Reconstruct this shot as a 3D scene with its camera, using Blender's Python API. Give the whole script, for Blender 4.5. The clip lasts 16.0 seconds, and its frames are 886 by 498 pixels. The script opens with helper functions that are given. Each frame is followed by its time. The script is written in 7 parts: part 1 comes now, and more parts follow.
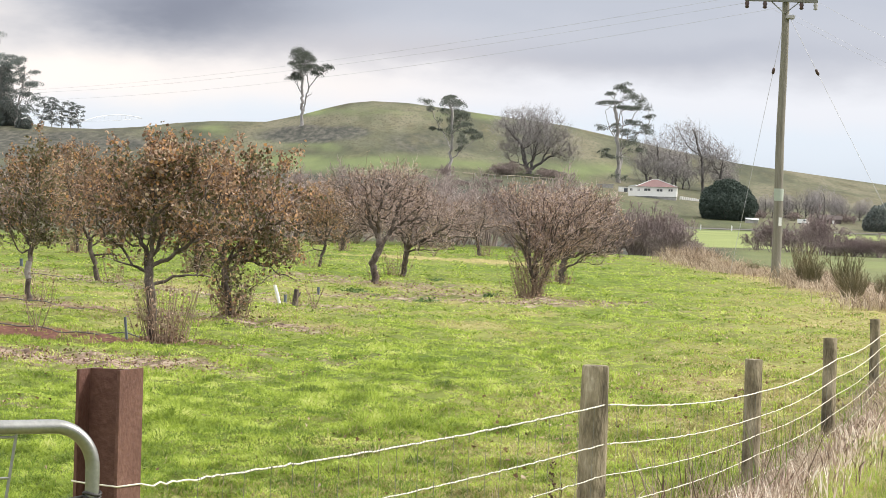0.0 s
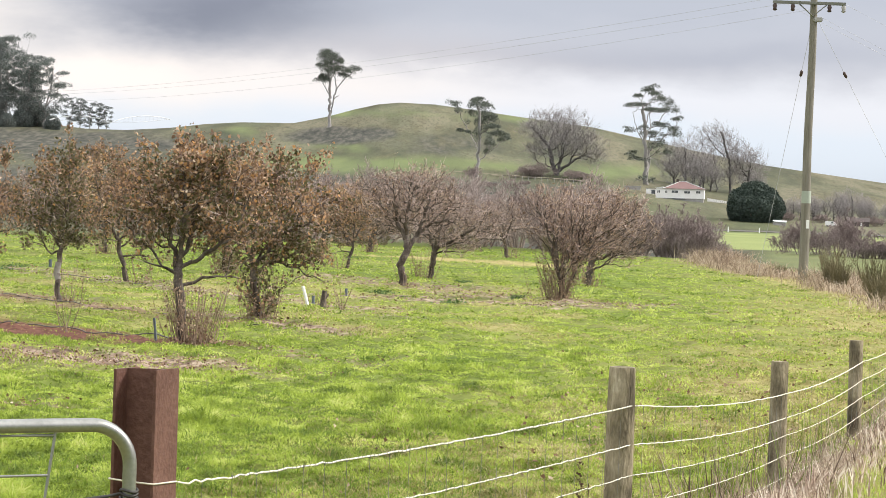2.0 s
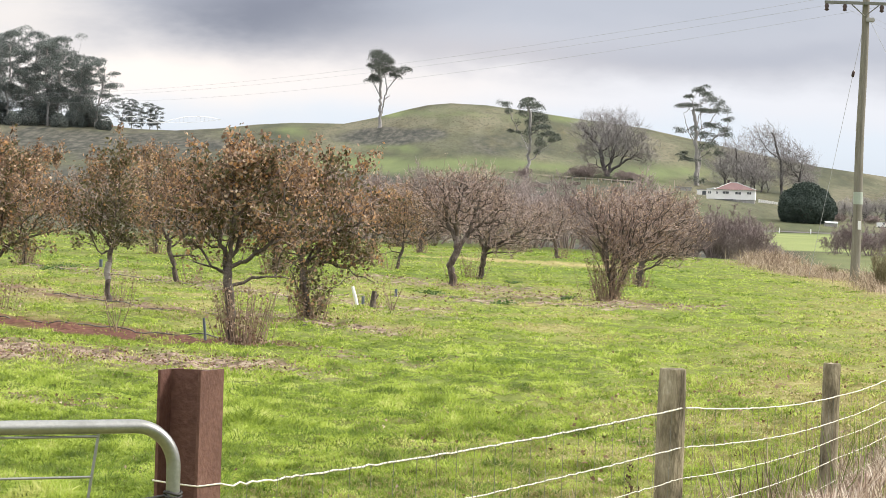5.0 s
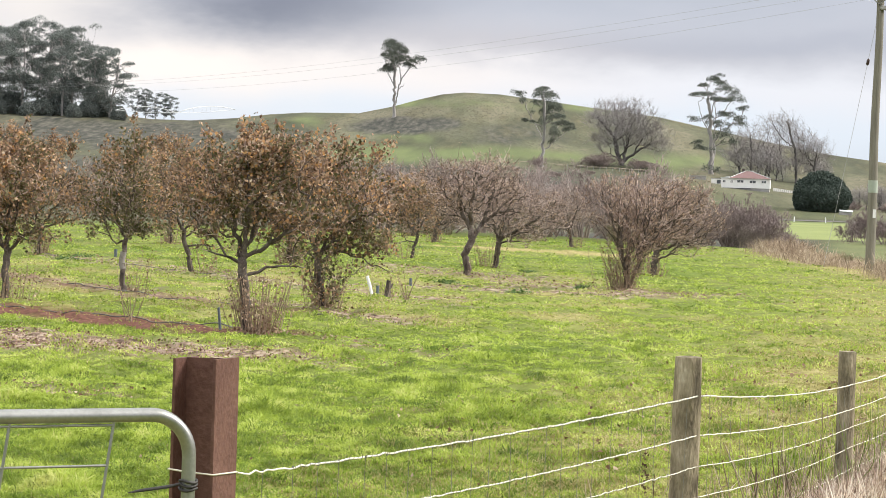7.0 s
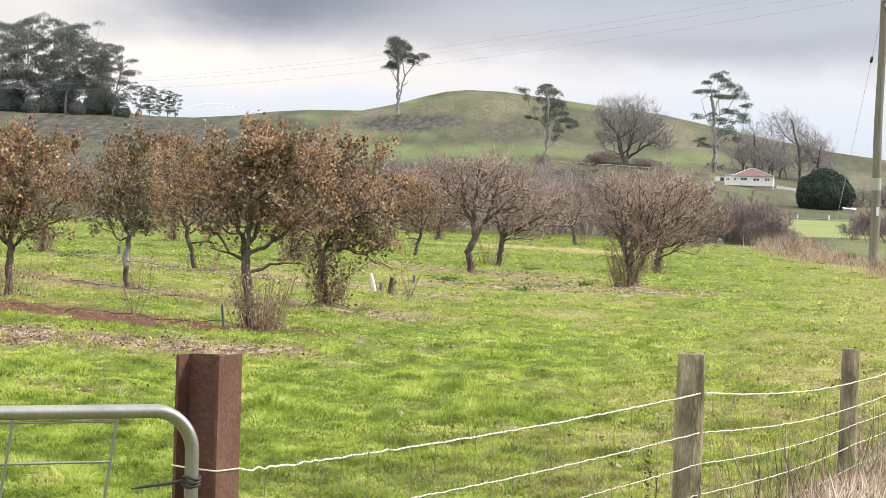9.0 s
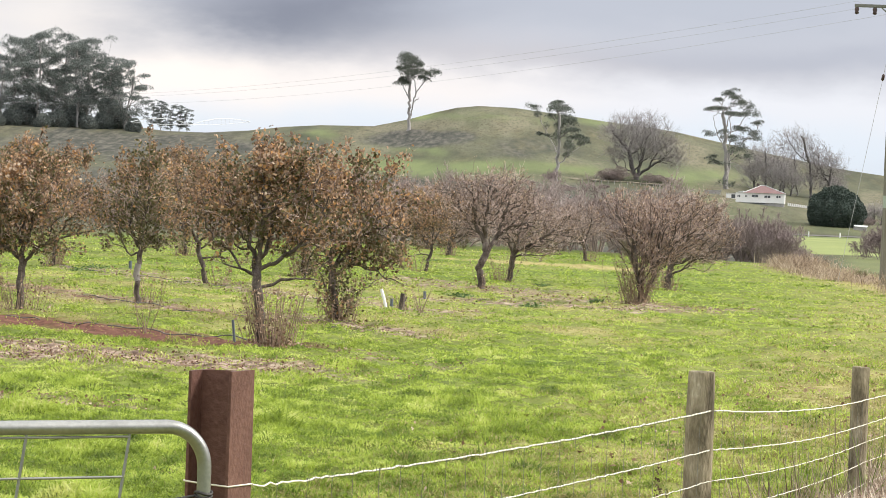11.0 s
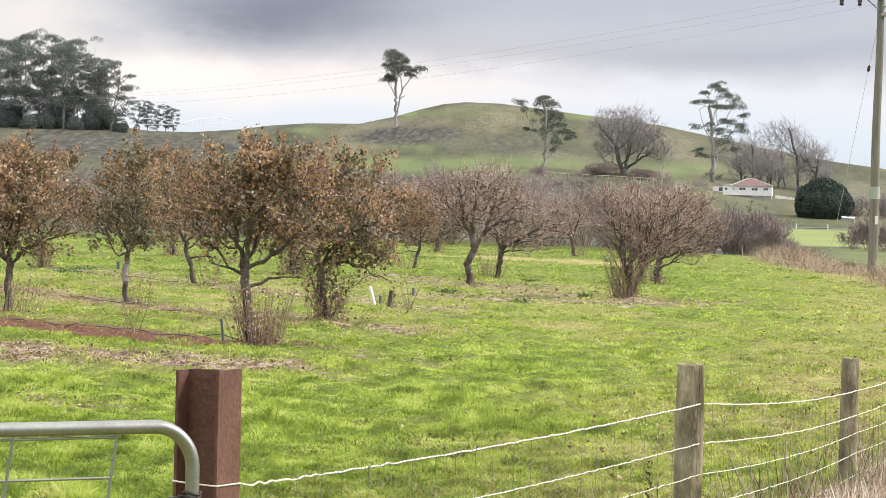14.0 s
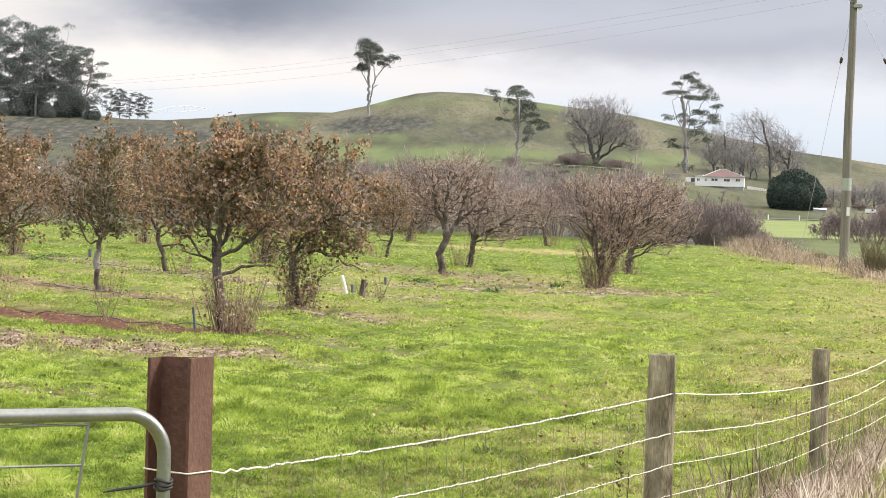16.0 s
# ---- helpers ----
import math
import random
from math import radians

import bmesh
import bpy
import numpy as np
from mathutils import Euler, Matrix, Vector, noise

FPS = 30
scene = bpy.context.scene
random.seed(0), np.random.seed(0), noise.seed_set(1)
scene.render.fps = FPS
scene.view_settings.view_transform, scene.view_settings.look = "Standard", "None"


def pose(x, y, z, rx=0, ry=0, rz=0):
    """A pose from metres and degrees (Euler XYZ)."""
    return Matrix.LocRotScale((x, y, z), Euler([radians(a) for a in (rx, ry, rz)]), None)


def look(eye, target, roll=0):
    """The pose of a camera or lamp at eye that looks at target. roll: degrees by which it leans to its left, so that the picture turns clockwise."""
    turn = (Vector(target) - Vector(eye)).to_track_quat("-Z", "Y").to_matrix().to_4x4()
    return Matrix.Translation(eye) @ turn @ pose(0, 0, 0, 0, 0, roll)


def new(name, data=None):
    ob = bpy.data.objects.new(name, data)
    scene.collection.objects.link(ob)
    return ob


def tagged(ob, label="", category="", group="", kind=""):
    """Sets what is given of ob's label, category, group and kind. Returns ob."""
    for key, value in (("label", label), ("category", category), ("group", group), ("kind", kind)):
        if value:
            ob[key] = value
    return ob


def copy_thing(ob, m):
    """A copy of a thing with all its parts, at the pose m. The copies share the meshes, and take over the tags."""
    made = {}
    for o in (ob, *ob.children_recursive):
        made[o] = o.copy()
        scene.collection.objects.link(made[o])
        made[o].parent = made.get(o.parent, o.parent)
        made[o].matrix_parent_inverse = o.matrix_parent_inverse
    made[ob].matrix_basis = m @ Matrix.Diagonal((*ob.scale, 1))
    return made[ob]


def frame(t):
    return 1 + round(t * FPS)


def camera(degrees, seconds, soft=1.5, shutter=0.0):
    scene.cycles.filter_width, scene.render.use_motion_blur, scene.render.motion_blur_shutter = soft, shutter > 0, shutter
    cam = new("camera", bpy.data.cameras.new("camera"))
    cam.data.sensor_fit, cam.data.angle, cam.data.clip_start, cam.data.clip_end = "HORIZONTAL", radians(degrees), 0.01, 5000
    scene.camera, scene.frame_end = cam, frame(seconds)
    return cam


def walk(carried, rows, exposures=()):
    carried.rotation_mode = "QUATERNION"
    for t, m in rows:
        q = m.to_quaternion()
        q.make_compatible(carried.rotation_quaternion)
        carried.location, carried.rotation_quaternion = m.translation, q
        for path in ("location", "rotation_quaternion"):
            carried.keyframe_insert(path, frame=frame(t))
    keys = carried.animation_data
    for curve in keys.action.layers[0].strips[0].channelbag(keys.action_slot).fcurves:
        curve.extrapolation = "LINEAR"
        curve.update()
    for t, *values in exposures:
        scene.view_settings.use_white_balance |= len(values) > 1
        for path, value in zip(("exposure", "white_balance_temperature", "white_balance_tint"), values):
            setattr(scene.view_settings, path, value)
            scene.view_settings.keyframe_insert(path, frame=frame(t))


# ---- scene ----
cam = camera(20.0, 16.0, soft=0.85)
PATH = [
    (0.0, pose(0.010, 0.025, 1.599, 89.052, -1.760, -1.182)),
    (0.5, pose(0.007, -0.047, 1.603, 89.065, -1.808, -1.176)),
    (1.0, pose(0.004, -0.091, 1.606, 89.093, -1.847, -1.070)),
    (1.5, pose(-0.002, -0.130, 1.608, 89.091, -1.859, -0.853)),
    (2.0, pose(-0.002, -0.127, 1.606, 89.068, -1.872, -0.559)),
    (2.5, pose(0.001, -0.072, 1.603, 89.050, -1.804, -0.265)),
    (3.0, pose(-0.000, -0.054, 1.603, 89.102, -1.756, 0.003)),
    (3.5, pose(0.004, -0.033, 1.604, 89.123, -1.740, 0.219)),
    (4.0, pose(0.006, -0.014, 1.602, 89.126, -1.783, 0.373)),
    (4.5, pose(0.007, -0.025, 1.603, 89.097, -1.886, 0.483)),
    (7.0, pose(0.004, -0.009, 1.597, 88.792, -1.826, 0.918)),
    (7.5, pose(0.008, 0.004, 1.597, 88.744, -1.691, 0.825)),
    (8.0, pose(0.009, 0.015, 1.594, 88.699, -1.734, 0.767)),
    (8.5, pose(0.006, 0.002, 1.597, 88.667, -1.747, 0.828)),
    (9.0, pose(0.005, -0.013, 1.595, 88.729, -1.873, 0.997)),
    (9.2, pose(0.000, -0.012, 1.601, 88.741, -1.956, 1.058)),
    (11.5, pose(0.003, -0.060, 1.601, 89.162, -2.078, 1.273)),
    (12.0, pose(0.001, -0.045, 1.599, 89.191, -1.950, 1.252)),
    (12.5, pose(0.001, -0.040, 1.598, 89.171, -1.714, 1.200)),
    (13.0, pose(0.005, -0.041, 1.598, 89.134, -1.478, 1.129)),
    (13.5, pose(0.007, -0.026, 1.599, 89.068, -1.331, 1.037)),
    (14.0, pose(0.007, -0.021, 1.598, 89.012, -1.377, 0.966)),
    (14.5, pose(0.005, -0.026, 1.597, 88.961, -1.509, 0.887)),
    (15.0, pose(0.006, -0.022, 1.596, 88.905, -1.575, 0.750)),
    (15.5, pose(0.005, -0.026, 1.598, 88.844, -1.668, 0.569)),
    (16.0, pose(0.006, -0.026, 1.596, 88.789, -1.665, 0.337)),

]
walk(cam, PATH, exposures=((0.0, 0.0), (16.0, 0.0)))

# ---------------------------------------------------------------- sky and sun
SUN_AZ, SUN_EL = 82.0, 32.0      # degrees clockwise from +y, and above the horizon


def build_world():
    w = bpy.data.worlds.new("sky")
    scene.world = w
    w.use_nodes = True
    nt = w.node_tree
    nt.nodes.clear()
    N = lambda kind, **kw: node(nt, kind, **kw)
    out = N("ShaderNodeOutputWorld")
    bg = N("ShaderNodeBackground")
    nt.links.new(bg.outputs[0], out.inputs[0])
    sky = N("ShaderNodeTexSky")
    sky.sky_type, sky.sun_disc = "NISHITA", False
    sky.sun_elevation, sky.sun_rotation = radians(SUN_EL), radians(SUN_AZ)
    tc = N("ShaderNodeTexCoord")
    sep = N("ShaderNodeSeparateXYZ")
    nt.links.new(tc.outputs["Generated"], sep.inputs[0])
    def math_(op, a, b=None, c=None):
        m = N("ShaderNodeMath", operation=op)
        for i, v in enumerate((a, b, c)):
            if v is None:
                continue
            if isinstance(v, (int, float)):
                m.inputs[i].default_value = v
            else:
                nt.links.new(v, m.inputs[i])
        return m.outputs[0]

    def cloud_noise(scale, stretch, detail=6.0):
        mp = N("ShaderNodeMapping")
        mp.inputs["Scale"].default_value = stretch
        nt.links.new(tc.outputs["Generated"], mp.inputs[0])
        n = N("ShaderNodeTexNoise")
        n.inputs["Scale"].default_value, n.inputs["Detail"].default_value, n.inputs["Roughness"].default_value = scale, detail, 0.55
        nt.links.new(mp.outputs[0], n.inputs["Vector"])
        return math_("SUBTRACT", n.outputs[0], 0.5)

    broad, wisp = cloud_noise(9.0, (1, 1, 2.6)), cloud_noise(26.0, (1, 1, 2.2))
    east = math_("MULTIPLY_ADD", broad, 0.10, sep.outputs["X"])
    h = math_("MULTIPLY_ADD", broad, 0.030, sep.outputs["Z"])
    h = math_("MULTIPLY_ADD", wisp, 0.010, h)

    def bank(cx, cz, rx, rz):
        """A soft cloud bank round a bearing and a height."""
        a = math_("MULTIPLY", math_("SUBTRACT", east, cx), 1 / rx)
        b = math_("MULTIPLY", math_("SUBTRACT", h, cz), 1 / rz)
        q = math_("ADD", math_("MULTIPLY", a, a), math_("MULTIPLY", b, b))
        return math_("POWER", 2.718, math_("MULTIPLY", q, -1.0))

    ramp = N("ShaderNodeValToRGB")
    cr = ramp.color_ramp
    cr.interpolation = "EASE"
    stops = [(0.0, (0.72, 0.80, 0.90)), (0.030, (0.82, 0.895, 1.0)), (0.046, (0.885, 0.90, 0.97)), (0.060, (0.70, 0.71, 0.78)),
             (0.085, (0.52, 0.545, 0.63)), (0.13, (0.50, 0.525, 0.60)), (0.35, (0.95, 0.96, 1.0)), (1.0, (1.0, 1.0, 1.0))]
    while len(cr.elements) < len(stops):
        cr.elements.new(0.5)
    for e, (p, c) in zip(cr.elements, stops):
        e.position, e.color = p, (*c, 1)
    nt.links.new(h, ramp.inputs[0])
    colour = ramp.outputs[0]
    for cx, cz, rx, rz, col, gain in ((-0.12, 0.050, 0.085, 0.014, (1.12, 1.03, 0.97), 1.0), (-0.03, 0.0495, 0.07, 0.009, (1.02, 0.955, 0.935), 0.75),
                                      (0.02, 0.064, 0.10, 0.007, (0.64, 0.60, 0.63), 0.6), (-0.175, 0.071, 0.05, 0.014, (0.95, 0.89, 0.86), 0.9),
                                      (-0.076, 0.078, 0.052, 0.014, (0.25, 0.265, 0.34), 1.0), (0.13, 0.066, 0.10, 0.008, (0.45, 0.475, 0.57), 0.7)):
        mx = N("ShaderNodeMix", data_type="RGBA")
        nt.links.new(math_("MULTIPLY", bank(cx, cz, rx, rz), gain), mx.inputs["Factor"])
        nt.links.new(colour, mx.inputs["A"])
        mx.inputs["B"].default_value = (*col, 1)
        colour = mx.outputs["Result"]
    # an overcast sky grows brighter towards the zenith
    up = math_("ADD", math_("MULTIPLY", math_("MAXIMUM", sep.outputs["Z"], 0.0), 1.7), 0.98)
    lift = N("ShaderNodeVectorMath", operation="SCALE")
    nt.links.new(colour, lift.inputs[0])
    nt.links.new(up, lift.inputs["Scale"])
    mix = N("ShaderNodeMix", data_type="RGBA")
    mix.inputs["Factor"].default_value = 0.9
    scl = N("ShaderNodeVectorMath", operation="SCALE")
    scl.inputs["Scale"].default_value = 0.1
    nt.links.new(sky.outputs[0], scl.inputs[0])
    nt.links.new(scl.outputs[0], mix.inputs["A"])
    nt.links.new(lift.outputs[0], mix.inputs["B"])
    nt.links.new(mix.outputs["Result"], bg.inputs[0])
    bg.inputs[1].default_value = 1.0


def node(nt, kind, **kw):
    n = nt.nodes.new(kind)
    for k, v in kw.items():
        if k == "operation":
            n.operation = v
        elif k == "data_type":
            n.data_type = v
    return n


build_world()
sun = new("sun", bpy.data.lights.new("sun", "SUN"))
sun.data.energy, sun.data.angle, sun.data.color = 4.6, radians(10), (1.0, 0.94, 0.87)
_d = Vector((math.sin(radians(SUN_AZ)) * math.cos(radians(SUN_EL)), math.cos(radians(SUN_AZ)) * math.cos(radians(SUN_EL)), math.sin(radians(SUN_EL))))
sun.matrix_world = look(_d * 300, (0, 0, 0))

# ---------------------------------------------------------------- materials
def material(name, colors, scale=4.0, rough=0.8, metal=0.0, bump=0.0, bump_scale=30.0, fine=0.3, island=0.0, translucent=0.0, stretch=(1, 1, 1), coords="Object", detail=6.0, rand=0.0, gain=1.0):
    """Two noises (coarse, fine) walk along a ramp of colours; island and rand add a step for each leaf or each object."""
    m = bpy.data.materials.new(name)
    m.use_nodes = True
    nt = m.node_tree
    nt.nodes.clear()
    L = nt.links.new
    out = node(nt, "ShaderNodeOutputMaterial")
    bsdf = node(nt, "ShaderNodeBsdfPrincipled")
    bsdf.inputs["Roughness"].default_value, bsdf.inputs["Metallic"].default_value = rough, metal
    bsdf.inputs["Specular IOR Level"].default_value = 0.3
    tc = node(nt, "ShaderNodeTexCoord")
    mp = node(nt, "ShaderNodeMapping")
    mp.inputs["Scale"].default_value = stretch
    if coords == "World":
        geo0 = node(nt, "ShaderNodeNewGeometry")
        L(geo0.outputs["Position"], mp.inputs[0])
    else:
        L(tc.outputs["Object"], mp.inputs[0])
    n1 = node(nt, "ShaderNodeTexNoise")
    n1.inputs["Scale"].default_value, n1.inputs["Detail"].default_value = scale, detail
    n2 = node(nt, "ShaderNodeTexNoise")
    n2.inputs["Scale"].default_value, n2.inputs["Detail"].default_value = scale * 9, 3.0
    L(mp.outputs[0], n1.inputs["Vector"])
    L(mp.outputs[0], n2.inputs["Vector"])
    def madd(a, k, b):
        q = node(nt, "ShaderNodeMath", operation="MULTIPLY_ADD")
        L(a, q.inputs[0])
        q.inputs[1].default_value = k
        if isinstance(b, float):
            q.inputs[2].default_value = b
        else:
            L(b, q.inputs[2])
        return q.outputs[0]
    f = madd(n1.outputs[0], 1.6 * (1 - fine), -0.3 * (1 - fine) + 0.0)
    f = madd(n2.outputs[0], 1.6 * fine, madd(f, 1.0, -0.3 * fine))
    if gain != 1.0:
        f = madd(f, gain, 0.5 - 0.5 * gain)
    if island:
        g = node(nt, "ShaderNodeNewGeometry")
        f = madd(g.outputs["Random Per Island"], island, madd(f, 1.0, -island / 2))
    if rand:
        oi = node(nt, "ShaderNodeObjectInfo")
        f = madd(oi.outputs["Random"], rand, madd(f, 1.0, -rand / 2))
    ramp = node(nt, "ShaderNodeValToRGB")
    cr = ramp.color_ramp
    while len(cr.elements) < len(colors):
        cr.elements.new(0.5)
    for i, (e, c) in enumerate(zip(cr.elements, colors)):
        e.position, e.color = (i / max(1, len(colors) - 1)), (*c, 1)
    L(f, ramp.inputs[0])
    L(ramp.outputs[0], bsdf.inputs["Base Color"])
    if bump:
        nb = node(nt, "ShaderNodeTexNoise")
        nb.inputs["Scale"].default_value, nb.inputs["Detail"].default_value = bump_scale, 5.0
        L(mp.outputs[0], nb.inputs["Vector"])
        b = node(nt, "ShaderNodeBump")
        b.inputs["Strength"].default_value = bump
        b.inputs["Distance"].default_value = 0.02
        L(nb.outputs[0], b.inputs["Height"])
        L(b.outputs[0], bsdf.inputs["Normal"])
    if translucent:
        tr = node(nt, "ShaderNodeBsdfTranslucent")
        L(ramp.outputs[0], tr.inputs[0])
        mx = node(nt, "ShaderNodeMixShader")
        mx.inputs[0].default_value = translucent
        L(bsdf.outputs[0], mx.inputs[1])
        L(tr.outputs[0], mx.inputs[2])
        L(mx.outputs[0], out.inputs[0])
    else:
        L(bsdf.outputs[0], out.inputs[0])
    return m


RUST = material("rusty_red_steel", [(0.037, 0.018, 0.015), (0.090, 0.041, 0.030), (0.139, 0.070, 0.051), (0.197, 0.115, 0.090)], 5, 0.62, 0.15, 0.25, 60, 0.45)
GALV = material("galvanised_steel", [(0.19, 0.19, 0.175), (0.29, 0.29, 0.27), (0.40, 0.395, 0.37)], 9, 0.36, 0.85, 0.02, 80, 0.4)
WIRE = material("pale_fence_wire", [(0.44, 0.415, 0.325), (0.65, 0.615, 0.495), (0.81, 0.775, 0.64)], 25, 0.5, 0.0, 0, 30, 0.5)
STAYW = material("dull_stay_wire", [(0.13, 0.13, 0.11), (0.24, 0.24, 0.21)], 12, 0.55, 0.5)
BLACKW = material("black_twisted_wire", [(0.025, 0.025, 0.025), (0.06, 0.055, 0.05)], 20, 0.6, 0.3)
POSTW = material("weathered_pine", [(0.045, 0.037, 0.023), (0.10, 0.082, 0.052), (0.20, 0.166, 0.108), (0.31, 0.262, 0.178), (0.48, 0.42, 0.31)], 9, 0.88, 0, 0.9, 60, 0.22, gain=1.5, stretch=(1.3, 1.3, 0.38), coords="World", detail=4.0)
POLEW = material("weathered_pole_timber", [(0.085, 0.078, 0.060), (0.150, 0.138, 0.108), (0.215, 0.200, 0.162), (0.30, 0.282, 0.24)], 3, 0.85, 0, 0.4, 20, 0.4, stretch=(5, 5, 0.3))
BARK = material("hazel_bark", [(0.026, 0.020, 0.018), (0.052, 0.041, 0.035), (0.098, 0.078, 0.066), (0.175, 0.146, 0.125), (0.29, 0.255, 0.225)], 7, 0.9, 0, 0.7, 40, 0.4, gain=1.5, stretch=(1, 1, 0.55))
TWIG = material("hazel_twig", [(0.080, 0.058, 0.050), (0.20, 0.147, 0.128), (0.40, 0.303, 0.268), (0.64, 0.52, 0.465)], 2.5, 0.85, island=0.95)
SUCK = material("sucker_shoot", [(0.15, 0.105, 0.072), (0.26, 0.19, 0.132), (0.38, 0.295, 0.215)], 2.5, 0.85, island=0.7)
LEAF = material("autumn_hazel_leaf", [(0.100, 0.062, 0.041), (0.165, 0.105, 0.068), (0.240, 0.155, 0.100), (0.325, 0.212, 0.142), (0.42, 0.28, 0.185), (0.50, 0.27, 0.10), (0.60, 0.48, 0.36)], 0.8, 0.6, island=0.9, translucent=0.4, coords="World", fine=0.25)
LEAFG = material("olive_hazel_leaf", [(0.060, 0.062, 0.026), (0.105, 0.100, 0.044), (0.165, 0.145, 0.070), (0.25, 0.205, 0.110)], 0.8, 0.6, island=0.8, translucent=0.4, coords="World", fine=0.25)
LEAFB = material("pale_dry_hazel_leaf", [(0.15, 0.095, 0.064), (0.29, 0.190, 0.130), (0.44, 0.315, 0.222), (0.59, 0.465, 0.34)], 0.8, 0.75, island=1.0, translucent=0.35, coords="World")
GUMB = material("gum_bark", [(0.16, 0.150, 0.140), (0.28, 0.265, 0.250), (0.42, 0.40, 0.38)], 0.5, 0.85, 0, 0, 3, 0.45, stretch=(1.5, 1.5, 0.35))
# distance haze is mixed into this leaf colour, lighter and bluer than GUMLD
GUML = material("hazed_gum_foliage", [(0.095, 0.110, 0.104), (0.138, 0.158, 0.146), (0.185, 0.205, 0.185), (0.235, 0.255, 0.22)], 0.12, 0.7, island=0.45, translucent=0.25, coords="World")
# bark greyed and raised for the haze over far trees
BAREB = material("hazed_bare_bark", [(0.21, 0.192, 0.186), (0.31, 0.286, 0.278), (0.41, 0.383, 0.372)], 0.5, 0.9, island=0.3)
GUMLD = material("dark_gum_foliage", [(0.062, 0.072, 0.060), (0.090, 0.104, 0.083), (0.125, 0.14, 0.112), (0.175, 0.188, 0.15)], 0.12, 0.7, island=0.6, translucent=0.2, coords="World")
CONIF = material("dark_conifer_foliage", [(0.044, 0.060, 0.052), (0.064, 0.085, 0.070), (0.090, 0.112, 0.090)], 0.2, 1.0, island=0.25, translucent=0.05, coords="World")
SCRUB = material("leafless_scrub", [(0.20, 0.160, 0.148), (0.31, 0.252, 0.233), (0.43, 0.36, 0.33)], 0.3, 0.9, island=0.7, coords="World")
SHRUBG = material("green_shrub", [(0.115, 0.105, 0.055), (0.195, 0.172, 0.095), (0.32, 0.265, 0.165)], 0.6, 0.85, island=0.8, translucent=0.2, coords="World")
DRY = material("dry_grass", [(0.115, 0.082, 0.056), (0.28, 0.212, 0.150), (0.45, 0.358, 0.265), (0.64, 0.545, 0.43)], 0.8, 0.85, island=0.8, translucent=0.3, coords="World")
WEED = material("dead_weed_stem", [(0.075, 0.043, 0.03), (0.15, 0.095, 0.065)], 3, 0.9, island=0.5)
# deeper green of the tussocks, darkened further for the shade in clumps
TUSSOCK = material("dark_shaded_tussock", [(0.070, 0.116, 0.020), (0.125, 0.192, 0.031), (0.205, 0.290, 0.046), (0.33, 0.41, 0.075)], 1.8, 0.6, island=0.25, translucent=0.5, coords="World", fine=0.2)
BLADE = material("pasture_grass", [(0.095, 0.140, 0.025), (0.195, 0.264, 0.040), (0.330, 0.420, 0.065), (0.47, 0.56, 0.110), (0.64, 0.655, 0.24)], 2.6, 0.6, island=0.30, translucent=0.5, coords="World", fine=0.18, detail=4.0, gain=1.7, stretch=(1, 0.5, 1))
WORN = material("worn_yellow_grass", [(0.20, 0.180, 0.066), (0.345, 0.305, 0.120), (0.47, 0.415, 0.205), (0.60, 0.52, 0.31)], 1.2, 0.7, island=0.5, translucent=0.3, coords="World", fine=0.25)
LITTER = material("fallen_leaf", [(0.11, 0.060, 0.038), (0.20, 0.115, 0.070), (0.32, 0.215, 0.140), (0.47, 0.375, 0.27)], 1.0, 0.7, island=0.9, coords="World")
WHITE = material("white_weatherboard_paint", [(0.70, 0.69, 0.66), (0.80, 0.79, 0.76), (0.84, 0.83, 0.81)], 0.6, 0.6)
ROOFR = material("faded_red_iron_roof", [(0.125, 0.066, 0.062), (0.165, 0.092, 0.085), (0.22, 0.135, 0.125)], 0.4, 0.55, 0, 0, 4, 0.5)
# grey includes the panes' sky reflection; also paints the shade in openings
DARKP = material("dark_pane_and_opening", [(0.06, 0.065, 0.07), (0.11, 0.115, 0.12)], 1.0, 0.15)
GREYP = material("grey_timber", [(0.22, 0.21, 0.20), (0.34, 0.33, 0.31), (0.44, 0.43, 0.41)], 1.0, 0.8)
IRON = material("corrugated_iron", [(0.45, 0.47, 0.48), (0.60, 0.62, 0.62), (0.70, 0.71, 0.70)], 0.7, 0.5, 0.3)
BROWNW = material("brown_shed_wall", [(0.07, 0.056, 0.052), (0.12, 0.098, 0.09)], 0.7, 0.8)
PORC = material("brown_porcelain_and_silhouette", [(0.05, 0.03, 0.025), (0.09, 0.06, 0.05)], 3, 0.3)
CREAMP = material("grey_green_plate", [(0.30, 0.34, 0.28), (0.38, 0.42, 0.35)], 6, 0.6, 0.2)
HOSE = material("black_polythene_hose", [(0.06, 0.057, 0.053), (0.17, 0.155, 0.14)], 5, 0.5)
PLASTW = material("white_plastic", [(0.72, 0.72, 0.70), (0.84, 0.84, 0.82)], 5, 0.5)
BLUEP = material("blue_grey_plastic", [(0.075, 0.09, 0.105), (0.14, 0.165, 0.185)], 5, 0.5)
CABLE = material("weathered_aluminium_cable", [(0.34, 0.34, 0.34), (0.46, 0.46, 0.46)], 5, 0.6, 0.2)
GRAVEL = material("pale_gravel_road", [(0.085, 0.08, 0.07), (0.14, 0.13, 0.115)], 0.3, 0.9)

